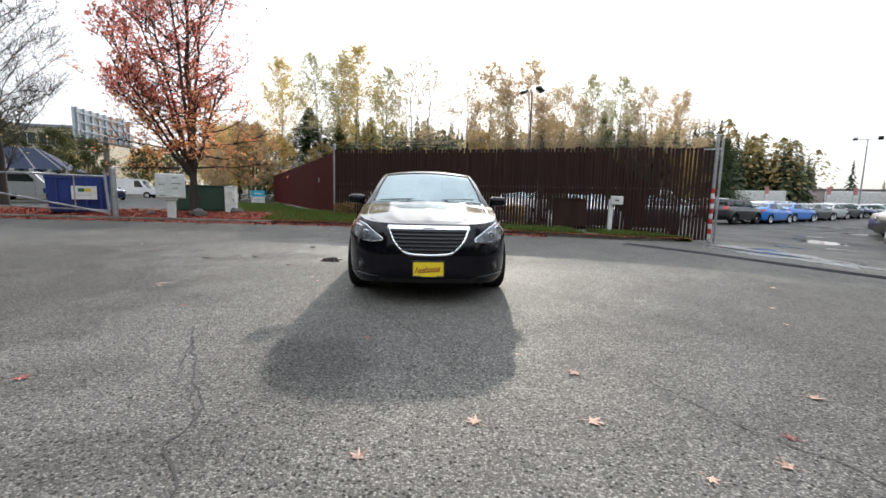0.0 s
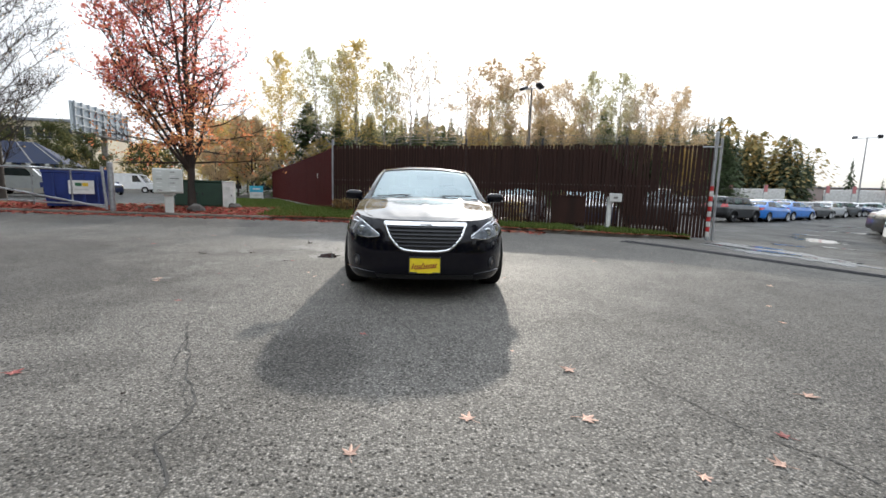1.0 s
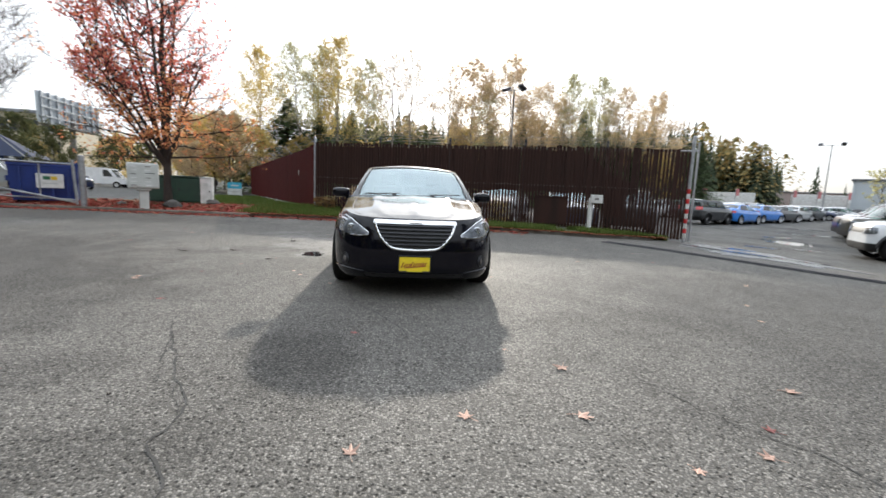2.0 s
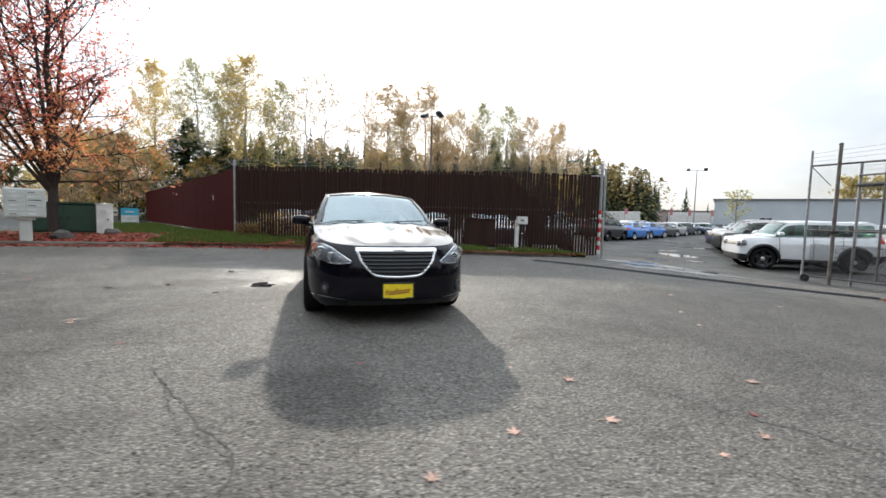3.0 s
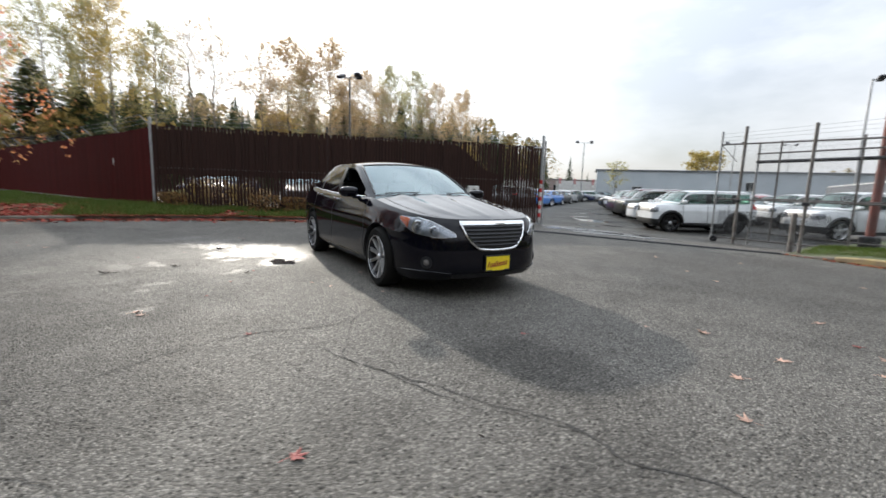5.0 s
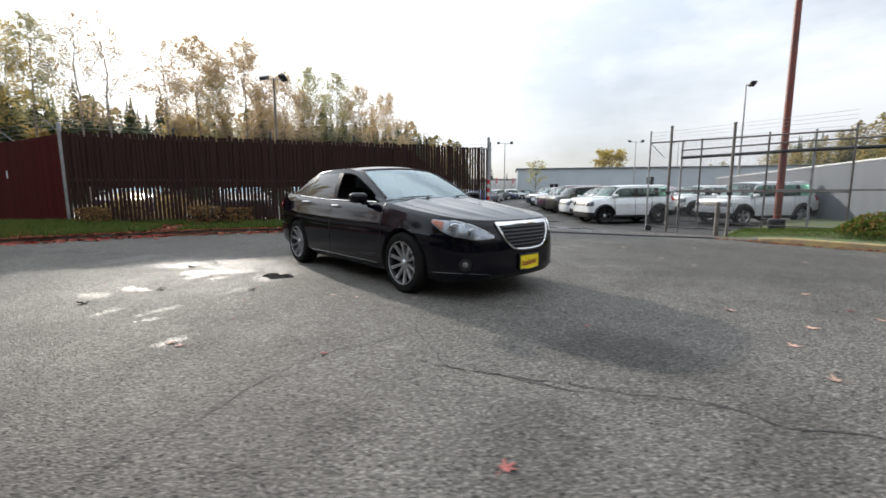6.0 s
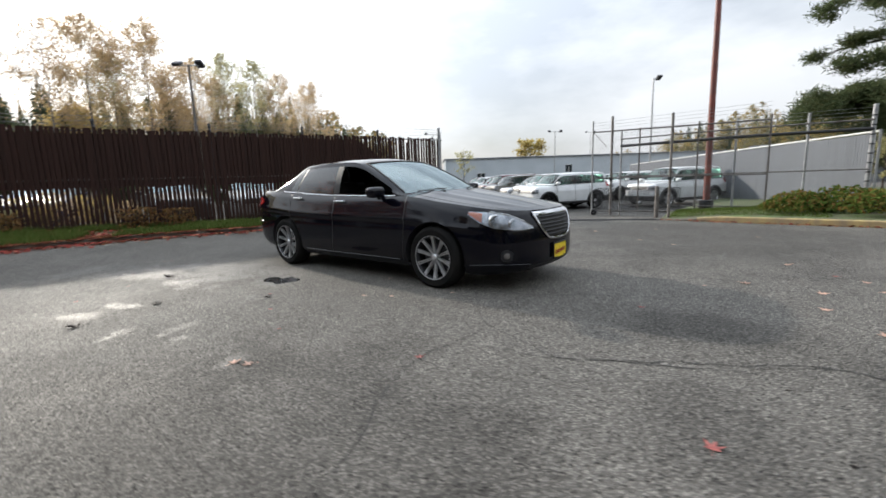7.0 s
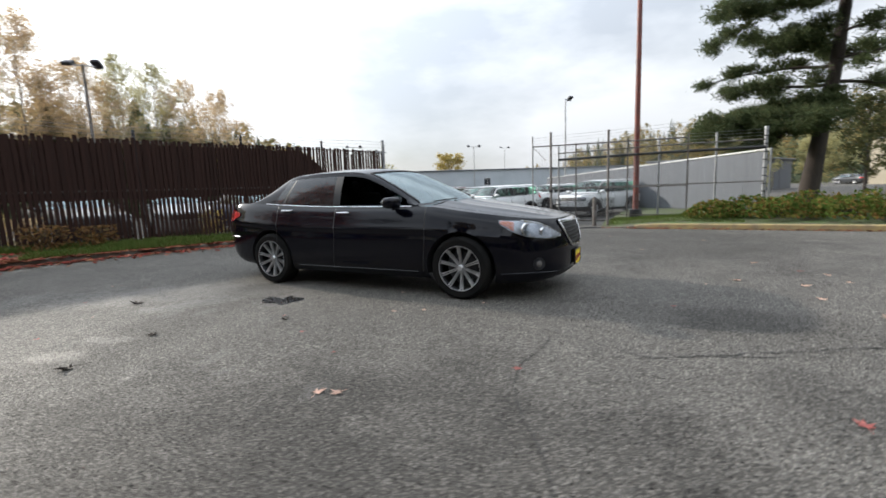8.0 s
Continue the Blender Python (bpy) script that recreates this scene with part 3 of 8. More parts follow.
def cabin(sp, sk, K, top_cols, side_cols):
    """Roof, pillars and glazing, sorted into meshes by what each cell is."""
    st = sp["st"]
    cen = [Vector((0, a[0], a[1])) for a in st]
    edg = [Vector((a[2], a[3], a[4])) for a in st]
    bel = [Vector((0, a[5], 0)) for a in st]

    def ev(P, t):
        i = min(len(P) - 2, int(t))
        f = t - i
        g = [2 * P[0] - P[1]] + P + [2 * P[-1] - P[-2]]
        p0, p1, p2, p3 = g[i:i + 4]
        return 0.5 * ((2 * p1) + (p2 - p0) * f + (2 * p0 - 5 * p1 + 4 * p2 - p3) * f * f + (3 * p1 - p0 - 3 * p2 + p3) * f ** 3)

    T = len(st) - 1
    ts = [T * k / K for k in range(K + 1)]
    top, sides = [], {1: [], -1: []}
    for t in ts:
        c, e, b = ev(cen, t), ev(edg, t), ev(bel, t)
        top.append([(u * e.x, e.y + (c.y - e.y) * (1 - u * u), e.z + (c.z - e.z) * (1 - u * u)) for u in [-1 + 2 * k / top_cols for k in range(top_cols + 1)]])
        sh = sk.at(sk.by_y(b.y), 1.0)
        for sd in (1, -1):
            row = []
            for k in range(side_cols + 1):
                w = k / side_cols
                row.append((sd * (e.x + (sh.x - 0.012 - e.x) * w + 0.022 * math.sin(math.pi * w)), e.y + (b.y - e.y) * w, e.z + (sh.z - 0.012 - e.z) * w))
            sides[sd].append(row)
    bins = {}

    def cell(kind, quad, flip):
        sh = bins.setdefault(kind, Shape())
        sh.add(quad, [(3, 2, 1, 0) if flip else (0, 1, 2, 3)])

    for k in range(K):
        t = (ts[k] + ts[k + 1]) / 2
        for c in range(top_cols):
            u = abs(-1 + 2 * (c + 0.5) / top_cols)
            q = (top[k][c], top[k][c + 1], top[k + 1][c + 1], top[k + 1][c])
            if u < sp["ws"] and 0.10 < t < 1.97:
                cell("windscreen", q, False)
            elif u < sp["ws"] and T - 0.97 < t < T - 0.10:
                cell("rear_window", q, False)
            else:
                cell("roof", q, False)
        for sd in (1, -1):
            S = sides[sd]
            for c in range(side_cols):
                w = (c + 0.5) / side_cols
                q = (S[k][c], S[k + 1][c], S[k + 1][c + 1], S[k][c + 1])
                y = (S[k][side_cols // 2][1] + S[k + 1][side_cols // 2][1]) / 2
                nm = "roof"
                if 0.35 < t < sp["win_end"] and (0.20 if sp.get("clear") else 0.12) < w < 0.93:
                    nm = ("front" if y < sp["bpil"][0] else "rear") + ("_a" if sd > 0 else "_b")
                    if sp["bpil"][0] < y < sp["bpil"][1] or sp["qpil"][0] < y < sp["qpil"][1]:
                        nm = "pillar%d%d" % (sd, y < sp["bpil"][1])
                cell(nm, q, sd > 0)
    # black seal round the windscreen
    k0, k1 = [k for k in range(K + 1) if 0.10 <= ts[k] <= 1.97][0], [k for k in range(K + 1) if 0.10 <= ts[k] <= 1.97][-1]
    c0 = max(1, round((1 - sp["ws"]) / 2 * top_cols))
    ring = [top[k][c0] for k in range(k0, k1 + 1)] + [top[k1][c] for c in range(c0 + 1, top_cols - c0)] + [top[k][top_cols - c0] for k in range(k1, k0 - 1, -1)]
    bins["seal"] = Shape().tube([(x, y - 0.002, z + 0.002) for x, y, z in ring], 0.011, 6)
    return bins


def build_wheel(car, sp, y, side, det):
    r, x = sp["wheel_r"], side * sp["track"]
    o = new("wheel")
    o.parent = car
    o.matrix_basis = pose(x, y, r, 0, 0, 0 if side > 0 else 180)
    rim, w = r * sp["rim"], 0.11
    seg = 48 if det else 20
    prof = [(rim, -w), (rim + 0.02, -w - 0.004), (r - 0.035, -w - 0.006), (r - 0.008, -w + 0.015), (r, -w + 0.04), (r, w - 0.04), (r - 0.008, w - 0.015), (r - 0.035, w + 0.006), (rim + 0.02, w + 0.004), (rim, w)]
    part("tyre", Shape().lathe(prof, "x", seg), M_RUBBER, o, smooth=40)
    part("rim", Shape().lathe([(rim, -w), (rim - 0.012, w - 0.07), (rim - 0.015, w - 0.03), (rim - 0.004, w - 0.004), (rim + 0.008, w + 0.005), (rim + 0.008, w - 0.005)], "x", seg), M_DARKMET if det or sp.get("dark_rim") else M_ALLOY, o, smooth=40)
    part("brake_disc", Shape().lathe([(0.0, w - 0.085), (rim * 0.72, w - 0.085), (rim * 0.72, w - 0.10)], "x", seg), M_DARKMET, o, smooth=30)
    n = 10 if det else 5
    sp_mesh = None
    for k in range(n):
        a = 2 * math.pi * k / n + (0.05 if det else 0)
        if sp_mesh is None:
            s = Shape()
            r0, r1 = rim * 0.16, rim * 1.0
            h0, h1 = (0.011, 0.019) if det else (0.05, 0.045)
            # on the near car each spoke is a pair of ribs with a dark groove between
            for ca, cb in (((-0.62, -0.62), (0.62, 0.62)) if det else ((0.0, 0.0),)):
                rows = []
                for f in (0.0, 0.4, 0.8, 1.0):
                    rr, hh = r0 + (r1 - r0) * f, h0 + (h1 - h0) * f
                    c = (ca + (cb - ca) * f) * hh
                    hh *= 0.36 if det else 1.0
                    xo = w - 0.028 + 0.02 * f * f - 0.012 * (1 - f)
                    rows.append([(xo - 0.03, c - hh, rr), (xo - 0.006, c - hh, rr), (xo, c - hh * 0.75, rr), (xo, c + hh * 0.75, rr), (xo - 0.006, c + hh, rr), (xo - 0.03, c + hh, rr)])
                s.grid(rows, close=True)
            sp_mesh = mesh_of("spoke", s, M_BLACK if sp.get("dark_rim") else M_ALLOY, 25)
        so = new("spoke", sp_mesh)
        so.parent = o
        so.matrix_basis = pose(0, 0, 0, math.degrees(a), 0, 0)
    hr = 0.16 if det else 0.25
    part("hub", Shape().lathe([(rim * hr, w - 0.06), (rim * hr, w - 0.032), (rim * hr * 0.7, w - 0.018), (0.001, w - 0.016)], "x", 20), M_ALLOY, o, smooth=30)
    if det:
        part("rim_lip", Shape().lathe([(rim + 0.003, w + 0.004), (rim + 0.002, w + 0.007), (rim - 0.003, w + 0.006), (rim - 0.004, w + 0.002)], "x", seg), M_ALLOY, o, "bright machined rim edge", smooth=30)
    return o


def ribbon(pts, nrm, width):
    s, rows = Shape(), []
    for i, p in enumerate(pts):
        d = (Vector(pts[min(i + 1, len(pts) - 1)]) - Vector(pts[max(i - 1, 0)])).normalized()
        c = d.cross(Vector(nrm[i] if isinstance(nrm, list) else nrm)).normalized() * width / 2
        rows.append([tuple(Vector(p) - c), tuple(Vector(p) + c)])
    return s.grid(rows)


def build_car(name, sp, body, label, at, det=True, group=""):
    car = thing(name, label, "car", at, group)
    n, rows = (230, 26) if det else (84, 13)
    sk = Skin(sp, n)
    part("body", shell(sp, sk, rows), body, car, smooth=40, tidy=True)
    part("bonnet_and_deck", deck(sp, sk, 28 if det else 12), body, car, smooth=40)
    part("underbody", Shape().box((-0.60, sp["outline"][0][1] + 0.25, sp["zbot"][2][1] + 0.005), (0.60, sp["outline"][-1][1] - 0.2, 0.72), 0.03), M_BLACK, car)
    bins = cabin(sp, sk, 78 if det else 30, 26 if det else 14, 24 if det else 12)
    look_ = {"seal": M_BLACK, "roof": body, "pillar": M_BLACK}
    names = {"seal": "windscreen_seal", "front_a": "front_window", "front_b": "front_window", "rear_a": "rear_side_window", "rear_b": "rear_side_window"}
    for k, shp in bins.items():
        if k == sp.get("lowered"):
            continue
        nk = "pillar" if k.startswith("pillar") else k
        mat = look_.get(nk, M_GREENGLASS if sp.get("clear") else M_GLASS if k in ("windscreen", "front_a", "front_b") else M_TINT)
        part(names.get(nk, nk), shp, mat, car, smooth=50, tidy=True, label={"pillar": "gloss black window pillar"}.get(nk, ""))
    # cabin fittings
    st = sp["st"]
    fl, zb = 0.55, st[0][1]
    part("dashboard", Shape().box((-0.68, st[0][0] + 0.25, zb - 0.28), (0.68, st[0][0] + 0.62, zb - 0.03), 0.05), M_TRIM, car)
    for sx in (-0.37, 0.37):
        m = pose(sx, sp["seat"], 0, -12)
        part("seat", Shape().box((-0.25, -0.08, fl), (0.25, 0.07, zb + 0.16), 0.05, m).box((-0.13, -0.06, zb + 0.18), (0.13, 0.05, zb + 0.36), 0.04, m).box((sx - 0.25, sp["seat"] - 0.55, fl), (sx + 0.25, sp["seat"], fl + 0.15), 0.05), M_TRIM, car)
    part("rear_bench", Shape().box((-0.62, sp["seat"] + 0.80, fl), (0.62, sp["seat"] + 0.98, zb + 0.14), 0.06, None).box((-0.62, sp["seat"] + 0.35, fl), (0.62, sp["seat"] + 0.85, fl + 0.15), 0.05), M_TRIM, car)
    if det:
        wm = pose(0.37, st[0][0] + 0.80, zb - 0.02, 65)
        ring = [(0.185 * math.cos(2 * math.pi * k / 28), 0.185 * math.sin(2 * math.pi * k / 28), 0) for k in range(29)]
        s = Shape().tube([wm @ Vector(p) for p in ring], 0.015, 8)
        part("steering_wheel", s.box((-0.17, -0.025, -0.01), (0.17, 0.025, 0.01), 0.008, wm), M_BLACK, car, smooth=40)
        part("rear_view_mirror", Shape().box((-0.12, st[2][0] - 0.02, st[2][1] - 0.16), (0.12, st[2][0] + 0.01, st[2][1] - 0.09), 0.015), M_BLACK, car)
    for y in sp["axles"]:
        for sd in (1, -1):
            build_wheel(car, sp, y, sd, det)
            part("wheel_arch", arch_liner(sp, sk, y, sd), M_BLACK, car, smooth=40)
    L = sp["lamp"]
    nose = sp["outline"][0][1]
    for sd in (1, -1):
        i0, i1 = sk.by_x(L["in"]), sk.by_y(L["back"])
        hl = part("headlight", sk.patch(i0, i1, L["low"], L["high"], sd, 0.004, 24, 8), M_LAMP if det else M_DARKLAMP, car, "clear headlight with projector lens and amber marker", smooth=50)
        lens = sk.patch(i0, i1, L["low"], L["high"], sd, 0.022, 24, 8)
        part("lens", lens, M_LENS, hl, smooth=50)
        amb = [(a, z - 0.002) for a, z in ((0, lin(0.78, L["low"]) + 0.012), (1, L["low"][-1][1] + 0.006))]
        amh = [(0, lin(0.78, L["high"]) - 0.01), (1, L["high"][-1][1] - 0.004)]
        if det:
            part("side_marker", sk.patch(i0 + (i1 - i0) * 0.78, i0 + (i1 - i0) * 0.985, amb, amh, sd, 0.0125, 6, 3), M_AMBER, hl, "amber side marker", smooth=50)
        # dark bezel and chrome edge
        for f, rr in ((0.60, 0.068), (0.34, 0.045)) if det else ((0.5, 0.07),):
            ii = i0 + (i1 - i0) * f
            zz = (lin(f, L["low"]) + lin(f, L["high"])) / 2 - 0.004
            c = sk.at_z(ii, zz, sd, 0.0)
            nn = (sk.at_z(ii, zz, sd, 0.05) - c).normalized()
            m = Matrix.Translation(c) @ nn.lerp(Vector((0, -1, 0)), 0.6).to_track_quat("Z", "Y").to_matrix().to_4x4()
            pr = part("projector", Shape().lathe([(rr, 0.0), (rr, 0.014), (rr * 0.86, 0.018), (rr * 0.8, 0.006), (0.001, 0.004)], "z", 24, m), M_CHROME, hl, smooth=30)
            part("projector_lens", Shape().lathe([(rr * 0.72, 0.006), (rr * 0.6, 0.017), (rr * 0.3, 0.024), (0.001, 0.026)], "z", 20, m), M_LENS if det else M_DARKMET, pr, smooth=40)
        if det:
            edge = [sk.at_z(i0 + (i1 - i0) * a / 24, lin(a / 24, L["high"]) + 0.004, sd, 0.008) for a in range(0, 17)]
            part("chrome_edge", Shape().tube(edge, 0.006, 6), M_CHROME, hl, smooth=40)
            edge = [sk.at_z(i0 + (i1 - i0) * a / 24, lin(a / 24, L["low"]) - 0.002, sd, 0.010) for a in range(0, 10)]
            part("chrome_edge", Shape().tube(edge, [0.004 + 0.004 * math.sin(math.pi * (a + 0.5) / 10) for a in range(10)], 6), M_CHROME, hl, smooth=40)
            # fog lamp and bumper corner blade
            ii = sk.by_x(0.70)
            c = sk.at_z(ii, 0.385, sd, 0.002)
            nn = (sk.at_z(ii, 0.385, sd, 0.05) - c).normalized()
            m = Matrix.Translation(c) @ nn.to_track_quat("Z", "Y").to_matrix().to_4x4()
            fog = part("fog_light", Shape().lathe([(0.062, -0.004), (0.060, 0.004), (0.040, 0.002), (0.038, 0.008), (0.034, 0.009), (0.031, 0.002)], "z", 24, m), M_DARKMET, car, "small round fog light in a dark bezel", smooth=30)
            part("fog_lens", Shape().lathe([(0.031, 0.002), (0.020, 0.008), (0.001, 0.010)], "z", 20, m), M_DULLPIPE, fog, smooth=40)
            blade = [sk.at_z(sk.by_x(0.50) + (sk.by_y(-1.86) - sk.by_x(0.50)) * a / 12, 0.285 + 0.012 * math.sin(a / 12 * 3.1), sd, 0.006) for a in range(13)]
            part("bumper_blade", Shape().tube(blade, [0.003 + 0.005 * math.sin(math.pi * (a + 0.5) / 13) for a in range(13)], 6), body, car, smooth=40)
        # tail lamps
        T = sp["tail"]
        j0, j1 = sk.by_y(T["front"]), sk.by_x(T["in"], True)
        part("tail_light", sk.patch(j0, j1, T["low"], T["high"], sd, 0.012, 14, 4), M_TAIL, car, "red tail light", smooth=50)
        # mirror
        mx, my, mz = sp["mirror"]
        mir = part("door_mirror", Shape().pebble((sd * mx, my, mz), (0.112, 0.078, 0.063), 20, 14, 0.62).box((sd * (mx - 0.2), my + 0.0, mz - 0.085), (sd * (mx - 0.06), my + 0.05, mz - 0.045), 0.012), body, car, smooth=60)
        part("mirror_glass", Shape().ball((sd * mx, my + 0.062, mz), (0.10, 0.026, 0.05), 16, 8), M_CHROME, mir, smooth=60)
        # door seams, handles, belt strip
        for y in sp["doors"]:
            k = sk.by_y(y)
            pts = [sk.at(k - (1.5 if det else 0.5) * math.sin(2.4 * v), 0.10 + 0.90 * v, sd, 0.0022) for v in [j / 20 for j in range(21)]]
            nr = [Vector((sd, 0, 0))] * 21
            part("door_seam", ribbon(pts, nr, 0.010 if det else 0.018), M_BLACK, car)
        for y, z in sp["handles"]:
            c = sk.at_z(sk.by_y(y), z, sd, 0.03)
            hd = part("door_handle", Shape().box((c.x - 0.012, y - 0.09, z - 0.012), (c.x + 0.010, y + 0.09, z + 0.012), 0.010).box((c.x - sd * 0.03 - 0.012, y - 0.085, z - 0.01), (c.x - sd * 0.03 + 0.012, y - 0.06, z + 0.01), 0.004).box((c.x - sd * 0.03 - 0.012, y + 0.06, z - 0.01), (c.x - sd * 0.03 + 0.012, y + 0.085, z + 0.01), 0.004), M_CHROME if det else body, car, "chrome door handle" if det else "")
        y0, y1 = sp["belt"]
        strip = []
        for k in range(33):
            y = y0 + (y1 - y0) * k / 32
            e = sk.at(sk.by_y(y), 1.0, sd)
            strip.append((e.x + sd * 0.003, y, e.z + 0.004))
        part("belt_strip", Shape().tube(strip, 0.006, 6), M_CHROME if det else M_BLACK, car, "bright window sill strip" if det else "", smooth=40)
        sill = [sk.at_z(sk.by_y(sp["axles"][0] + 0.5 + (sp["axles"][1] - sp["axles"][0] - 1.0) * k / 20), lin(0, sp["zbot"]) + 0.075, sd, 0.004) for k in range(21)]
        part("sill_moulding", Shape().tube(sill, 0.005 if det else 0.03, 6), body if det else M_BLACK, car, smooth=40)
        if sp.get("clad"):
            for i0, i1, nm in ((0, sk.by_y(sp["axles"][0] - sp["arch"] - 0.02), "bumper_cladding"), (sk.by_y(sp["axles"][0] + sp["arch"] + 0.02), sk.by_y(sp["axles"][1] - sp["arch"] - 0.02), "sill_cladding"), (sk.by_y(sp["axles"][1] + sp["arch"] + 0.02), sk.n - 1, "bumper_cladding")):
                top = 0.30 if nm == "bumper_cladding" else 0.14
                rw = [[sk.at(i0 + (i1 - i0) * a / 18, v, sd, 0.016) for a in range(19)] for v in (0.0, 0.06, 0.12, top, top + 0.004)]
                part(nm, Shape().grid(rw, flip=sd < 0), M_BLACK, car, smooth=50)
            for wy in sp["axles"]:
                arc = []
                for a in range(17):
                    t = math.pi * (0.02 + 0.96 * a / 16)
                    y, z = wy - (sp["arch"] + 0.03) * math.cos(t), sp["wheel_r"] + (sp["arch"] + 0.03) * math.sin(t)
                    arc.append(sk.at_z(sk.by_y(y), max(z, lin(y, sp["zbot"])), sd, 0.004))
                part("arch_cladding", Shape().tube(arc, 0.055, 6), M_BLACK, car, smooth=40)
    # grille
    G = sp["grille"]
    gr = Shape()
    rws = []
    nz = 10
    for b in range(nz + 1):
        z = G["z0"] + (G["z1"] - G["z0"]) * b / nz
        hw = lin(z, G["half"])
        rws.append([sk.at_z(sk.by_x(abs(hw * u)), z, 1 if u >= 0 else -1, 0.003) for u in [-1 + 2 * k / 20 for k in range(21)]])
    grille = part("grille", gr.grid(rws), M_BLACK, car, "black slatted grille in a chrome surround" if det else "", smooth=60)
    if det:
        for b in range(6):
            z = G["z0"] + 0.03 + (G["z1"] - G["z0"] - 0.06) * b / 5
            hw = lin(z, G["half"]) - 0.012
            bar = [sk.at_z(sk.by_x(abs(hw * u)), z, 1 if u >= 0 else -1, 0.016) for u in [-1 + 2 * k / 20 for k in range(21)]]
            part("slat", Shape().tube(bar, 0.010, 6), M_DARKMET, grille, smooth=40)
        h1, h0 = G["half"][-1][1], G["half"][0][1]
        ctl = [(-h1, G["z1"]), (-(h1 * 0.52 + 0.48 * h0 + 0.012), G["z1"] * 0.45 + G["z0"] * 0.55), (-h0 * 1.06, G["z0"] + 0.020), (-h0 * 0.75, G["z0"] - 0.012), (0, G["z0"] - 0.022)]
        ctl = ctl + [(-x, z) for x, z in ctl[-2::-1]]
        loop = [(p.x, p.y) for p in crom([(x, z, 0) for x, z in ctl], 61)]
        part("surround", Shape().tube([sk.at_z(sk.by_x(abs(x)), z, 1 if x >= 0 else -1, 0.012) for x, z in loop], 0.0135, 8), M_CHROME, grille, smooth=40)
        barz = G["z1"] + 0.008
        rows2 = []
        for k in range(25):
            x = -G["half"][-1][1] - 0.012 + 2 * (G["half"][-1][1] + 0.012) * k / 24
            sdx = 1 if x >= 0 else -1
            hh = 0.020
            a, b_ = sk.at_z(sk.by_x(abs(x)), barz - hh, sdx, 0.004), sk.at_z(sk.by_x(abs(x)), barz + hh, sdx, 0.004)
            c, d = sk.at_z(sk.by_x(abs(x)), barz - hh * 0.8, sdx, 0.024), sk.at_z(sk.by_x(abs(x)), barz + hh * 0.8, sdx, 0.022)
            rows2.append([a, c, d, b_])
        part("top_bar", Shape().grid(rows2, close=True), M_CHROME, grille, smooth=50)
        # lower intake, plate
        low = Shape().grid([[sk.at_z(sk.by_x(abs(0.50 * u)), z, 1 if u >= 0 else -1, 0.002) for u in [-1 + 2 * k / 16 for k in range(17)]] for z in (0.225, 0.25, 0.275)])
        part("lower_intake", low, M_BLACK, car, smooth=60)
        py = sk.at_z(0, 0.38).y - 0.012
        pl = part("licence_plate", Shape().box((-0.152, py - 0.006, 0.303), (0.152, py + 0.012, 0.457), 0.004), M_YEL, car, "yellow dealer plate with dark red bar")
        part("plate_frame", Shape().box((-0.158, py - 0.010, 0.296), (0.158, py + 0.010, 0.312), 0.003).box((-0.158, py - 0.010, 0.449), (0.158, py + 0.010, 0.463), 0.003).box((-0.160, py - 0.010, 0.30), (-0.150, py + 0.010, 0.46), 0.003).box((0.150, py - 0.010, 0.30), (0.160, py + 0.010, 0.46), 0.003), M_BLACK, pl)
        # slanting strokes of a script that climbs across the plate, drawn as plain bars
        for k in range(11):
            x = -0.118 + 0.0225 * k
            zc, hh = 0.362 + 0.0022 * k, (0.030 if k in (0, 4) else 0.017)
            mk = Matrix.Translation((x, py - 0.0085, zc + (hh - 0.017) * 0.5)) @ pose(0, 0, 0, 0, 22 + 9 * math.sin(k * 2.1), 0)
            part("red_bar", Shape().box((-0.0055, -0.0015, -hh), (0.0055, 0.0015, hh), 0.001, mk), M_PLRED, pl)
        part("red_underline", Shape().box((-0.10, -0.0015, -0.004), (0.115, 0.0015, 0.004), 0.001, Matrix.Translation((0, py - 0.0085, 0.352)) @ pose(0, 0, 0, 0, -6, 0)), M_PLRED, pl)
        part("plate_strip", Shape().box((-0.075, py - 0.012, 0.304), (0.075, py - 0.008, 0.316), 0.001), M_YEL, pl)
        for x0, x1 in ((-0.62, 0.02), (-0.02, 0.60)):
            w0 = (x0, st[0][0] + 0.10 + 0.22 * x0 * x0, zb + 0.012)
            w1 = (x1, st[0][0] + 0.14 + 0.2 * x1 * x1, zb + 0.035)
            part("wiper", Shape().tube([w0, ((x0 + x1) / 2, st[0][0] + 0.06 + 0.2 * ((x0 + x1) / 2) ** 2, zb + 0.03), w1], 0.007, 6), M_BLACK, car)
        part("badge", Shape().box((-0.06, py - 0.012, G["z1"] + 0.0), (0.06, py - 0.0, G["z1"] + 0.016), 0.004), M_CHROME, grille)
        for sd in (1, -1):
            pts = []
            for k in range(25):
                e = sk.at(sk.by_y(-2.24 + 1.22 * k / 24), 1.0)
                u = 0.90 - 0.04 * (k / 24)
                pts.append((sd * u * e.x, e.y, e.z + soft(e.y, sp["crown"]) * (1 - u * u) + 0.0025))
            part("bonnet_seam", ribbon(pts, Vector((0, 0, 1)), 0.008), M_BLACK, car)
        # chrome insert on the rear bumper corners
        for sd in (1, -1):
            ins = [sk.at_z(sk.by_y(1.97) + k * 2, 0.615, sd, 0.006) for k in range(12)]
            part("bumper_strip", Shape().tube(ins, 0.009, 6), M_CHROME, car, smooth=40)
    return car


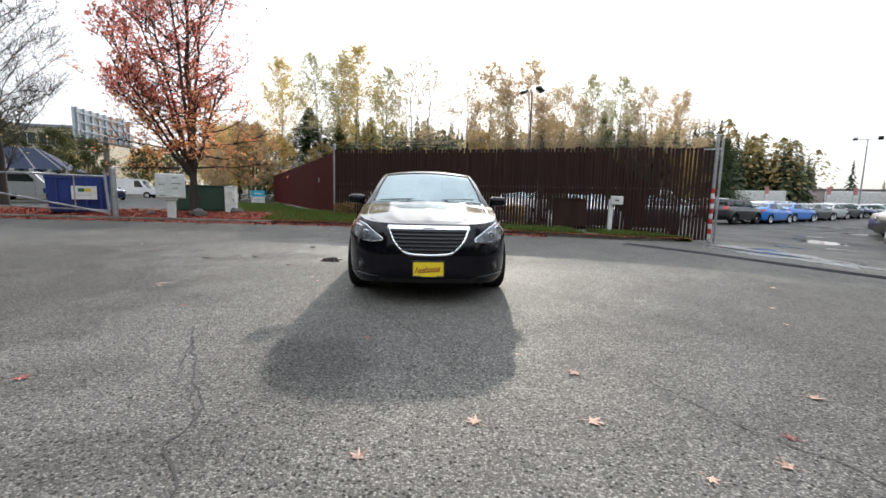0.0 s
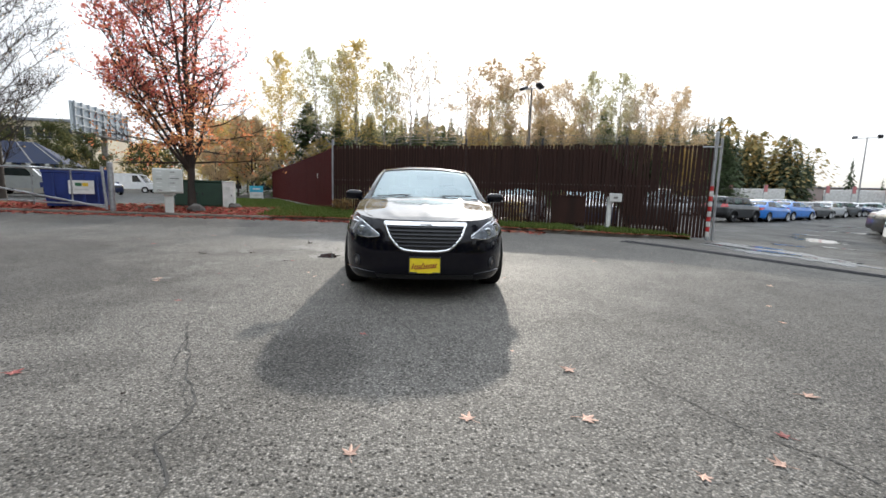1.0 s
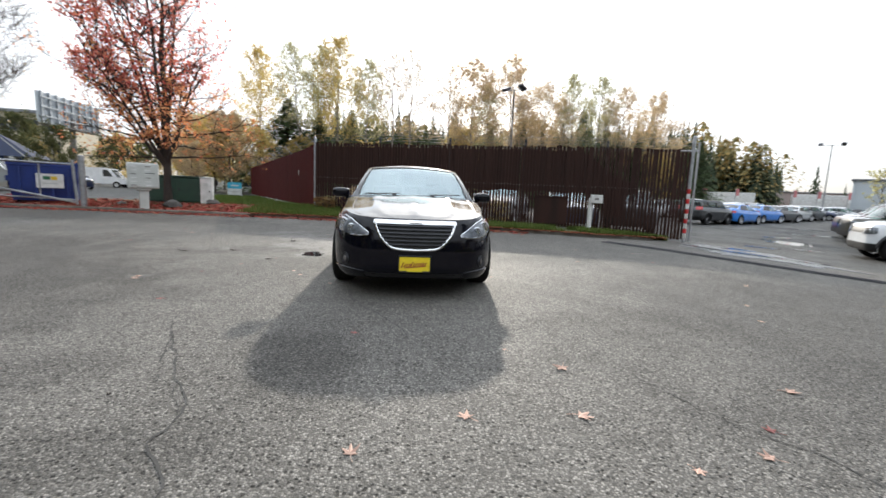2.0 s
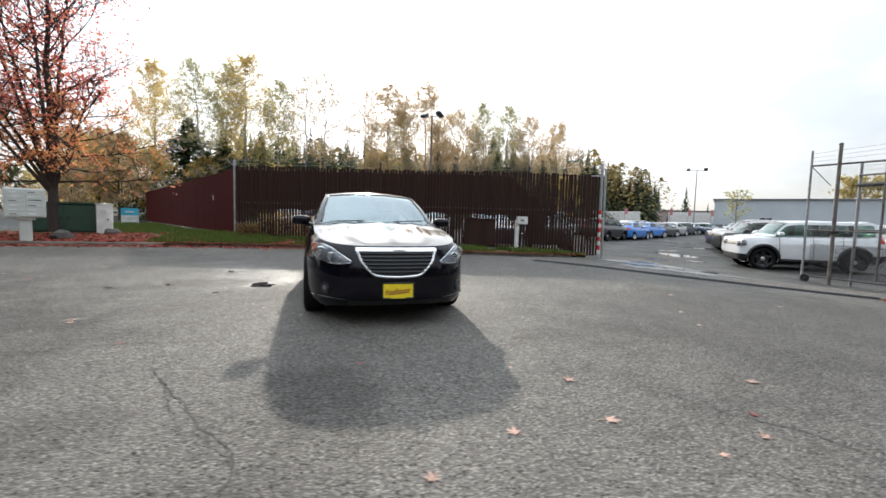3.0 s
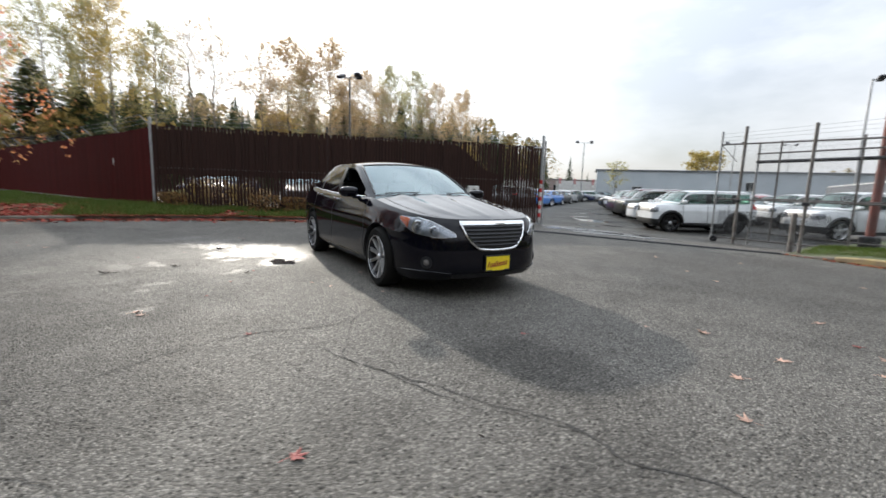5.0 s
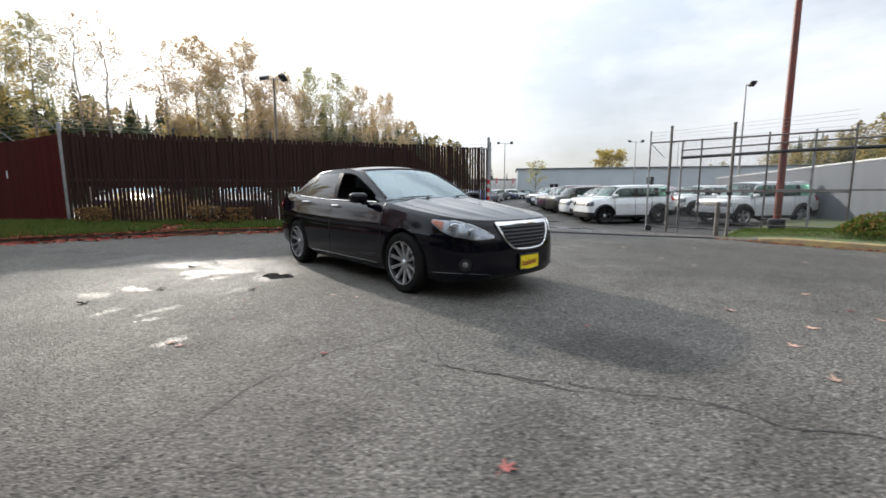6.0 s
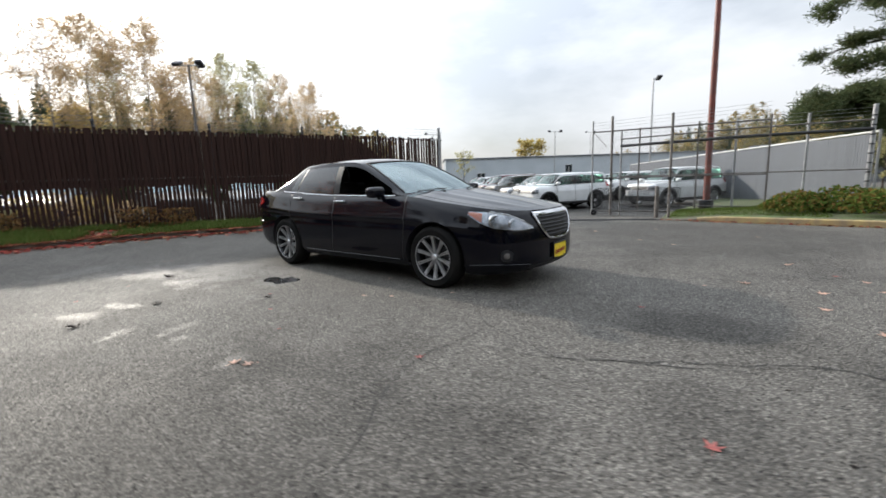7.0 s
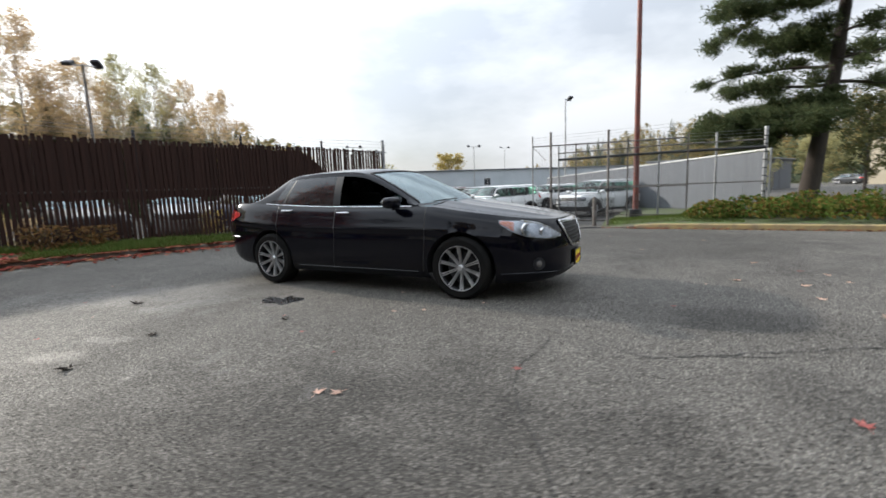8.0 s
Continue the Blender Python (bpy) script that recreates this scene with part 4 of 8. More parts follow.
NOSE_INSET = [(0, 0.07), (0.08, 0.022), (0.2, 0.0), (0.42, 0.0), (0.6, 0.008), (0.75, 0.026), (0.88, 0.055), (0.95, 0.075), (1, 0.10)]
INSET = [(0, 0.075), (0.06, 0.035), (0.14, 0.014), (0.3, 0.0), (0.52, 0.0), (0.64, 0.006), (0.69, -0.004), (0.74, 0.012), (0.85, 0.038), (0.94, 0.066), (1, 0.105)]
SEDAN_PLAN = [(0, -2.44), (0.25, -2.425), (0.45, -2.385), (0.62, -2.29), (0.76, -2.12), (0.85, -1.88), (0.895, -1.55), (0.91, -1.2), (0.91, -0.5), (0.915, 0.3), (0.912, 1.0), (0.90, 1.5), (0.87, 1.9), (0.80, 2.18), (0.66, 2.36), (0.4, 2.43), (0, 2.45)]
SEDAN = dict(
    outline=SEDAN_PLAN, inset=INSET, arch=0.385, wheel_r=0.335, rim=0.70, axles=(-1.42, 1.345), track=0.795, ridge=0.012,
    zbot=[(-2.44, 0.22), (-2.0, 0.185), (-1.0, 0.20), (1.0, 0.20), (2.0, 0.25), (2.45, 0.32)],
    ztop=[(-2.44, 0.815), (-2.3, 0.825), (-2.1, 0.844), (-1.8, 0.880), (-1.4, 0.931), (-1.0, 0.981), (-0.5, 0.985), (0.3, 0.995), (1.2, 1.035), (1.7, 1.065), (2.1, 1.07), (2.3, 1.06), (2.45, 1.02)],
    crown=[(-2.34, 0.0), (-2.2, 0.022), (-1.9, 0.042), (-1.5, 0.052), (-1.1, 0.062), (-0.8, 0.065), (0, 0.045), (1.7, 0.03), (2.2, 0.02), (2.36, 0.0)],
    st=[(-1.18, 1.02, 0.775, -0.88, 0.99, -0.98), (-0.70, 1.24, 0.715, -0.48, 1.215, -0.52), (-0.22, 1.425, 0.645, -0.08, 1.385, -0.10), (0.28, 1.475, 0.63, 0.36, 1.42, 0.36),
        (0.85, 1.470, 0.62, 0.86, 1.41, 0.95), (1.24, 1.425, 0.61, 1.20, 1.36, 1.45), (1.92, 1.115, 0.69, 1.68, 1.085, 1.88)],
    ws=0.93, win_end=4.80, bpil=(0.22, 0.31), qpil=(1.08, 1.11), seat=0.42, lowered="front_b",
    lamp={"in": 0.465, "back": -1.84, "low": [(0, 0.652), (0.15, 0.640), (0.35, 0.642), (0.6, 0.660), (0.8, 0.710), (1, 0.795)], "high": [(0, 0.664), (0.08, 0.695), (0.2, 0.735), (0.38, 0.782), (0.65, 0.815), (1, 0.828)]},
    tail={"front": 1.97, "in": 0.52, "low": [(0, 0.90), (0.4, 0.82), (1, 0.84)], "high": [(0, 0.945), (0.4, 0.985), (1, 0.97)]},
    mirror=(0.965, -0.66, 1.035), doors=(-0.98, 0.27, 1.24), handles=((0.10, 0.925), (1.02, 0.962)), belt=(-0.82, 1.46),
    grille={"z0": 0.535, "z1": 0.775, "half": [(0.535, 0.245), (0.555, 0.272), (0.58, 0.295), (0.61, 0.320), (0.65, 0.350), (0.70, 0.380), (0.775, 0.415)]},
)


def stretched(base, L, W, dz, roof, wheel):
    """A spec with another length, width, shoulder lift, roof height and wheel."""
    ky, kx = L / 4.89, W / 1.83
    s = dict(base)
    s["outline"] = [(x * kx, y * ky) for x, y in base["outline"]]
    s["zbot"] = [(y * ky, z + dz * 0.35) for y, z in base["zbot"]]
    s["ztop"] = [(y * ky, z + dz) for y, z in base["ztop"]]
    s["crown"] = [(y * ky, z) for y, z in base["crown"]]
    lift = roof - 1.475
    s["st"] = [(a[0] * ky, a[1] + dz + (lift - dz) * smooth(0.98, 1.40, a[1]), a[2] * kx, a[3] * ky, a[4] + dz + (lift - dz) * smooth(0.97, 1.37, a[4]), a[5] * ky) for a in base["st"]]
    s["axles"] = tuple(a * ky for a in base["axles"])
    s["track"], s["wheel_r"], s["arch"] = 0.795 * kx, wheel, wheel + 0.05
    s["lamp"] = dict(base["lamp"], back=base["lamp"]["back"] * ky, low=[(a, z + dz) for a, z in base["lamp"]["low"]], high=[(a, z + dz) for a, z in base["lamp"]["high"]])
    s["lamp"]["in"] = base["lamp"]["in"] * kx
    s["tail"] = dict(base["tail"], front=base["tail"]["front"] * ky, low=[(a, z + dz) for a, z in base["tail"]["low"]], high=[(a, z + dz) for a, z in base["tail"]["high"]])
    s["mirror"] = (0.985 * kx, -0.66 * ky, 1.03 + dz)
    s["doors"] = tuple(y * ky for y in base["doors"])
    s["handles"] = tuple((y * ky, z + dz) for y, z in base["handles"])
    s["belt"] = tuple(y * ky for y in base["belt"])
    s["bpil"], s["qpil"], s["seat"] = tuple(y * ky for y in base["bpil"]), tuple(y * ky for y in base["qpil"]), base["seat"] * ky
    s["grille"] = {"z0": 0.60 + dz, "z1": 0.76 + dz, "half": [(0.6 + dz, 0.36), (0.76 + dz, 0.44)]}
    s.pop("lowered", None)
    return s


SUV_PLAN = [(0, -2.42), (0.40, -2.41), (0.66, -2.385), (0.79, -2.32), (0.865, -2.16), (0.895, -1.85), (0.905, -1.4), (0.91, -0.6), (0.91, 0.5), (0.91, 1.2), (0.905, 1.8), (0.89, 2.2), (0.81, 2.38), (0.6, 2.43), (0, 2.44)]


def suv_spec(L, W, H, wheel, boxy=True):
    """A tall wagon: boxy with an upright screen and tail, or a softer hatchback."""
    lift = 0.20 if boxy else 0.08
    base = dict(SEDAN, outline=SUV_PLAN if boxy else SEDAN_PLAN, ridge=0.006, axles=(-1.58, 1.42) if boxy else SEDAN["axles"],
                ztop=[(-2.44, 0.80), (-2.25, 0.835), (-1.9, 0.855), (-1.2, 0.885), (-0.5, 0.90), (0.5, 0.915), (1.5, 0.935), (2.2, 0.95), (2.45, 0.94)],
                crown=[(-2.36, 0.0), (-2.3, 0.02), (-1.9, 0.03), (-1.1, 0.035), (2.2, 0.02), (2.36, 0.0)])
    s = stretched(base, L, W, lift, H, wheel)
    ky, zb = L / 4.89, 0.90 + lift
    s["lamp"] = {"in": 0.50, "back": (-2.16 if boxy else -1.9) * ky, "low": [(0, zb - 0.34), (0.5, zb - 0.35), (1, zb - 0.31)], "high": [(0, zb - 0.15), (0.5, zb - 0.14), (1, zb - 0.15)]}
    s["grille"] = {"z0": zb - 0.32, "z1": zb - 0.16, "half": [(zb - 0.32, 0.44), (zb - 0.16, 0.47)]}
    s["tail"] = dict(s["tail"], front=2.12 * ky, low=[(0, zb - 0.12), (1, zb - 0.12)], high=[(0, zb + 0.08), (1, zb + 0.08)])
    s["handles"] = tuple((y, zb - 0.07) for y, z in s["handles"])
    if boxy:
        s["st"] = [(-1.48 * ky, zb + 0.03, 0.77, -1.24 * ky, zb + 0.02, -1.30 * ky), (-1.14 * ky, zb + 0.27, 0.73, -0.99 * ky, zb + 0.26, -1.01 * ky), (-0.78 * ky, H - 0.06, 0.695, -0.68 * ky, H - 0.10, -0.70 * ky), (0.20 * ky, H, 0.69, 0.25 * ky, H - 0.06, 0.25 * ky),
                   (1.40 * ky, H - 0.01, 0.685, 1.40 * ky, H - 0.06, 1.42 * ky), (2.16 * ky, H - 0.03, 0.67, 2.10 * ky, H - 0.08, 2.14 * ky), (2.36 * ky, zb + 0.03, 0.72, 2.22 * ky, zb + 0.02, 2.24 * ky)]
        s["qpil"] = (1.12 * ky, 1.42 * ky)
    else:
        s["st"] = [(-1.18 * ky, zb + 0.03, 0.76, -0.90 * ky, zb + 0.02, -0.98 * ky), (-0.74 * ky, zb + 0.27, 0.70, -0.56 * ky, zb + 0.25, -0.60 * ky), (-0.30 * ky, H - 0.06, 0.65, -0.18 * ky, H - 0.11, -0.20 * ky), (0.35 * ky, H, 0.64, 0.40 * ky, H - 0.06, 0.40 * ky),
                   (1.25 * ky, H - 0.03, 0.63, 1.25 * ky, H - 0.09, 1.30 * ky), (1.92 * ky, H - 0.12, 0.61, 1.80 * ky, H - 0.17, 1.90 * ky), (2.30 * ky, zb + 0.03, 0.69, 2.10 * ky, zb + 0.02, 2.16 * ky)]
        s["qpil"] = (1.32 * ky, 1.40 * ky)
    s["mirror"] = (0.99 * W / 1.83, s["st"][0][3] + 0.12, zb + 0.10)
    s["belt"] = (s["st"][0][5], 1.9 * ky)
    s["doors"] = (-1.02 * ky, 0.10 * ky, 1.05 * ky)
    s["bpil"], s["win_end"], s["clad"], s["clear"] = (0.02 * ky, 0.18 * ky), 4.80, True, True
    return s


hero = build_car("sedan", SEDAN, M_PAINT, "glossy black four-door sedan with chrome grille parked on damp asphalt", pose(0, 0, 0.0))


# ---- verges and kerbs ----
KERB = crom([(-45, 10.5, 0), (-25, 9.2, 0), (-14, 8.3, 0), (-9, 7.9, 0), (-5, 7.65, 0), (-2.5, 7.4, 0), (0, 6.85, 0), (2.4, 6.0, 0), (4.0, 5.45, 0), (5.6, 5.25, 0), (7.2, 5.6, 0), (8.3, 5.95, 0)], 120)
FENCE_A, FENCE_B = Vector((-3.52, 10.3, 0)), Vector((8.85, 6.15, 0))
FDIR = (FENCE_B - FENCE_A).normalized()
FNOR = Vector((-FDIR.y, FDIR.x, 0))
RED_END = Vector((-14.0, 34.5, 0))


def verge_z(x, y):
    """Top of the soil behind the long kerb."""
    back = lin(x, [(-14, 0.22), (-3.5, 0.28), (1, 0.12), (5.8, 0.02), (8.9, -0.17)])
    k = min(KERB, key=lambda p: abs(p.x - x))
    edge = gz(k.x, k.y) + 0.075 * smooth(8.4, 6.4, x)
    return edge + (back - edge) * smooth(0, 2.6, y - k.y) + (0.02 * noise.noise((x * 0.8, y * 0.8, 3)) if y - k.y > 0.25 else 0)


def build_verges():
    s, rows = Shape(), []
    for p in KERB:
        depth = 4.6 if p.x < -14.2 else lin(p.x, [(-14.2, 4.6), (-8.5, 5.6), (-6.3, 12), (-5, 16), (-3.4, 4.2), (0, 3.2), (5.5, 2.2), (8.3, 0.35)])
        row = []
        for k in range(15):
            d = 0.10 + depth * (k / 14) ** 1.7
            x = p.x
            row.append((x, p.y + d, verge_z(x, p.y + d) if k < 14 or p.x > -4 else gz(x, p.y + d) - 0.03))
        rows.append(row)
    tagged(part("verge", s.grid(rows, flip=True), M_GRASSG, smooth=60), "strip of thin grass and soil below the fence", "verge", kind="structure")
    kerb = thing("kerb", "low worn concrete kerb edged with fallen leaves", "kerb", kind="structure")
    for i in range(0, len(KERB) - 3, 3):
        rows = []
        for p, q in ((KERB[j], KERB[min(j + 1, len(KERB) - 1)]) for j in range(i, i + 4)):
            d = (q - p).normalized() if (q - p).length > 1e-6 else FDIR
            nrm = Vector((-d.y, d.x, 0))
            h = 0.085 * smooth(8.4, 6.2, p.x) + 0.012
            z = gz(p.x, p.y)
            w = 0.15
            rows.append([tuple(p + Vector((0, 0, z - 0.05))), tuple(p + nrm * 0.01 + Vector((0, 0, z + h - 0.02))), tuple(p + nrm * 0.03 + Vector((0, 0, z + h))), tuple(p + nrm * w + Vector((0, 0, z + h))), tuple(p + nrm * w + Vector((0, 0, z - 0.05)))])
        part("kerbstone", Shape().grid(rows), M_CONC, kerb, smooth=35)
    # verge on the other side of the gate, with a faded yellow kerb
    line = crom([(9.15, -1.55, 0), (8.85, -2.6, 0), (8.6, -4.2, 0), (8.35, -6.0, 0), (8.1, -8.2, 0), (7.8, -11, 0), (7.2, -16, 0), (6.6, -24, 0)], 46)
    rows = []
    for p in line:
        rows.append([(p.x + 0.10 + w, p.y, lin(w, [(0, gz(p.x, p.y) + 0.14 * smooth(-1.5, -3.2, p.y) + 0.01), (1.2, lin(p.y, [(-4, 0.12), (-1.6, -0.05)])), (3.0, lin(p.y, [(-5, 0.15), (-1.6, -0.12)])), (30, -0.25)])) for w in (0, 0.3, 0.7, 1.2, 1.8, 2.4, 3.0, 5, 9, 16, 30)])
    tagged(part("verge", Shape().grid(rows, flip=False), M_GRASSG, smooth=60), "grassy planting bed beside the gate fence", "verge", kind="structure")
    kb = thing("kerb", "faded yellow concrete kerb strewn with brown leaves", "kerb", kind="structure")
    for i in range(0, len(line) - 2, 2):
        rows = []
        for j in range(i, i + 3):
            p, q = line[j], line[min(j + 1, len(line) - 1)]
            h = 0.14 * smooth(-1.5, -3.2, p.y) + 0.01
            z = gz(p.x, p.y)
            rows.append([(p.x, p.y, z - 0.05), (p.x + 0.012, p.y, z + h - 0.025), (p.x + 0.04, p.y, z + h), (p.x + 0.17, p.y, z + h), (p.x + 0.17, p.y, z - 0.05)])
        part("kerbstone", Shape().grid(rows), M_KERBY if line[i].y < -2.4 else M_CONC, kb, smooth=35)


build_verges()


def build_track():
    """Sliding-gate rails set across the gateway."""
    tr = thing("gate_track", "two steel gate rails set in concrete across the entrance", "track", kind="structure")
    for off, w in ((0.0, 0.03), (0.30, 0.026)):
        pts = crom([(5.0 + off * 0.74, 3.95 + off * 0.67, 0), (6.0 + off * 0.74, 2.65 + off * 0.67, 0), (7.2 + off * 0.74, 0.7 + off * 0.67, 0), (8.2 + off * 0.74, -0.62 + off * 0.67, 0), (9.1 + off * 0.74, -1.62 + off * 0.67, 0)], 21)
        pts = [(x, y, gz(x, y) + 0.008) for x, y, z in pts]
        part("rail", Shape().tube(pts, w * 0.5, 6), M_DARKMET, tr, smooth=40)
        part("rail_bed", ribbon([(x, y, z - 0.004) for x, y, z in pts], Vector((0, 0, 1)), 0.055), M_CRACK, tr)


build_track()


def build_lot():
    """Damp, darker paving of the car lot, from the gate line outwards."""
    edge = crom([(-3.2, 10.7, 0), (3.0, 8.65, 0), (8.75, 6.6, 0), (9.05, 5.4, 0), (9.5, 2.5, 0), (9.95, 0.4, 0), (10.6, -0.6, 0), (11.7, -3.0, 0), (12.2, -6.2, 0)], 60)
    rows = []
    for p in edge:
        row = []
        for k in range(22):
            d = 90 * (k / 21) ** 2.2
            x, y = p.x + 0.75 * d + 0.06 * noise.noise((p.x * 2, p.y * 2, 1)) * (k == 0), p.y + 0.66 * d
            row.append((x, y, gz(x, y) + 0.006 * (k > 0)))
        rows.append(row)
    tagged(part("lot_paving", Shape().grid(rows, flip=True), M_LOT, smooth=60), "dark damp asphalt of the car lot with puddles", "paving", kind="structure")


build_lot()


# ---- tall slatted fence ----
def at_fence(a, out=0.0, z=0.0):
    p = FENCE_A + FDIR * a + FNOR * out
    return Vector((p.x, p.y, z))


FLEN = (FENCE_B - FENCE_A).length
M_CLOTH = surf("screen_cloth", (0.060, 0.028, 0.021), (0.038, 0.018, 0.014), 3.0, 0.95, bump=0.001, bscale=200)


def build_fence():
    f = thing("slatted_fence", "tall chain-link fence filled with dark brown vertical slats", "fence")
    rnd = random.Random(5)
    for k in range(5):
        a = FLEN * k / 5 + 0.02
        p = at_fence(a, 0.04)
        part("post", Shape().tube([(p.x, p.y, verge_z(p.x, p.y) - 0.1), (p.x, p.y, 2.92)], 0.036 if k else 0.05, 10).ball((p.x, p.y, 2.92), 0.045, 10, 6), M_DARKMET if k else M_GALV, f, smooth=40)
    for z in (2.66, 1.45):
        part("rail", Shape().tube([at_fence(0, 0.03, z), at_fence(FLEN, 0.03, z)], 0.021, 8), M_DULLPIPE, f, smooth=40)
    a0, a1 = at_fence(0.05, 0.03), at_fence(FLEN - 0.1, 0.03)
    part("bottom_rail", Shape().tube([(a0.x, a0.y, verge_z(a0.x, a0.y) + 0.10), (a1.x, a1.y, verge_z(a1.x, a1.y) + 0.08)], 0.016, 6), M_DULLPIPE, f, smooth=40)
    for z, o in ((2.80, 0.06), (2.90, 0.12), (2.99, 0.18)):
        part("barbed_wire", Shape().tube([at_fence(FLEN * k / 30, -o, z + 0.02 * math.sin(k * 0.9 + z * 9)) for k in range(31)], 0.005, 4), M_GALV, f)
    # one slat after another, each its own length and lean, with gaps between
    n = 126
    base = mesh_of("slat", Shape().box((-0.040, -0.005, 0), (0.040, 0.005, 1.0), 0.003), M_SLAT)
    ang = math.degrees(math.atan2(FDIR.y, FDIR.x))
    for k in range(n):
        a = 0.09 + (FLEN - 0.24) * k / (n - 1)
        p = at_fence(a, rnd.uniform(-0.004, 0.004))
        z0 = verge_z(p.x, p.y) + rnd.uniform(0.03, 0.07)
        top = 2.72 + rnd.uniform(-0.03, 0.03) + (0.03 if rnd.random() < 0.15 else 0)
        if a > FLEN - 3.4 and rnd.random() < 0.08:
            top -= rnd.uniform(0.05, 0.25)
        o = new("slat", base)
        o.parent = f
        o.matrix_basis = Matrix.Translation((p.x, p.y, z0)) @ pose(0, 0, 0, 0, rnd.uniform(-0.5, 0.5), ang + rnd.uniform(-3, 3)) @ Matrix.Diagonal((rnd.uniform(0.92, 1.12), 1, top - z0, 1))
    # dark screen cloth laced behind the upper part in panels, its hem sagging between ties
    def cloth(a0, a1, lo_of, hi_of):
        rows = []
        m = max(6, int((a1 - a0) / 0.09))
        for k in range(m + 1):
            a = a0 + (a1 - a0) * k / m
            lo, hi = lo_of(a), hi_of(a)
            zs = [lo + (hi - lo) * q / 4 for q in range(5)]
            rows.append([at_fence(a, 0.055 + 0.012 * math.sin(a * 5 + z * 3), z) for z in zs] + [at_fence(a, 0.059 + 0.012 * math.sin(a * 5 + z * 3), z) for z in zs[::-1]])
        part("screen_cloth", Shape().grid(rows, close=True), M_CLOTH, f, "dark brown screen cloth", smooth=40)

    def hem(a):
        return 1.24 + 0.04 * abs(math.sin(a * 2.4)) - 0.03 + 0.03 * noise.noise((a * 3, 0, 4))

    def head(a):
        return 2.62 - 0.05 * abs(noise.noise((a * 2.0, 1, 9))) - 0.95 * smooth(9.5, 11.2, a)

    # slits of light are left between the panels
    edges = [0.06, 1.22, 2.05, 3.31, 4.4, 5.02, 6.27, 7.18, 7.72, 8.6, 9.5, 10.42]
    for k in range(len(edges) - 1):
        cloth(edges[k], edges[k + 1] - (0.045 if k in (1, 4, 6, 7) else 0.004), hem, head)
    cloth(10.42, 11.12, lambda a: 0.50 + 0.05 * noise.noise((a * 5, 2, 2)), head)
    cloth(11.12, 11.5, lambda a: 1.22 + 0.3 * (a - 11.12), head)
    # gate post with red and white bands
    gp = thing("gate_post", "steel gate post wrapped with red and white tape", "post")
    g = FENCE_B - FDIR * 0.08
    z0 = gz(g.x, g.y)
    part("pole", Shape().tube([(g.x, g.y, z0 - 0.1), (g.x, g.y, 3.08)], 0.052, 12), M_GALV, gp, smooth=40)
    part("cap", Shape().ball((g.x, g.y, 3.08), (0.06, 0.06, 0.04), 12, 6), M_GALV, gp, smooth=60)
    for k in range(10):
        part("tape_band", Shape().lathe([(0.0545, 0), (0.055, 0.005), (0.055, 0.135), (0.0545, 0.14)], "z", 14, Matrix.Translation((g.x, g.y, z0 + 0.12 + k * 0.155))), M_RED if k % 2 else M_WHITE, gp, "red tape band" if k % 2 else "white tape band", smooth=30)
    part("arm", Shape().tube([(g.x - 0.35, g.y + 0.1, 2.66), (g.x + 0.12, g.y - 0.05, 2.66)], 0.024, 8), M_GALV, gp, smooth=40)
    gq = thing("gate_post", "thin steel catch post beside the slatted fence", "post")
    h = g + FDIR * 0.22 + FNOR * 0.25
    part("pole", Shape().tube([(h.x, h.y, gz(h.x, h.y) - 0.1), (h.x, h.y, 2.95)], 0.034, 10), M_GALV, gq, smooth=40)


build_fence()


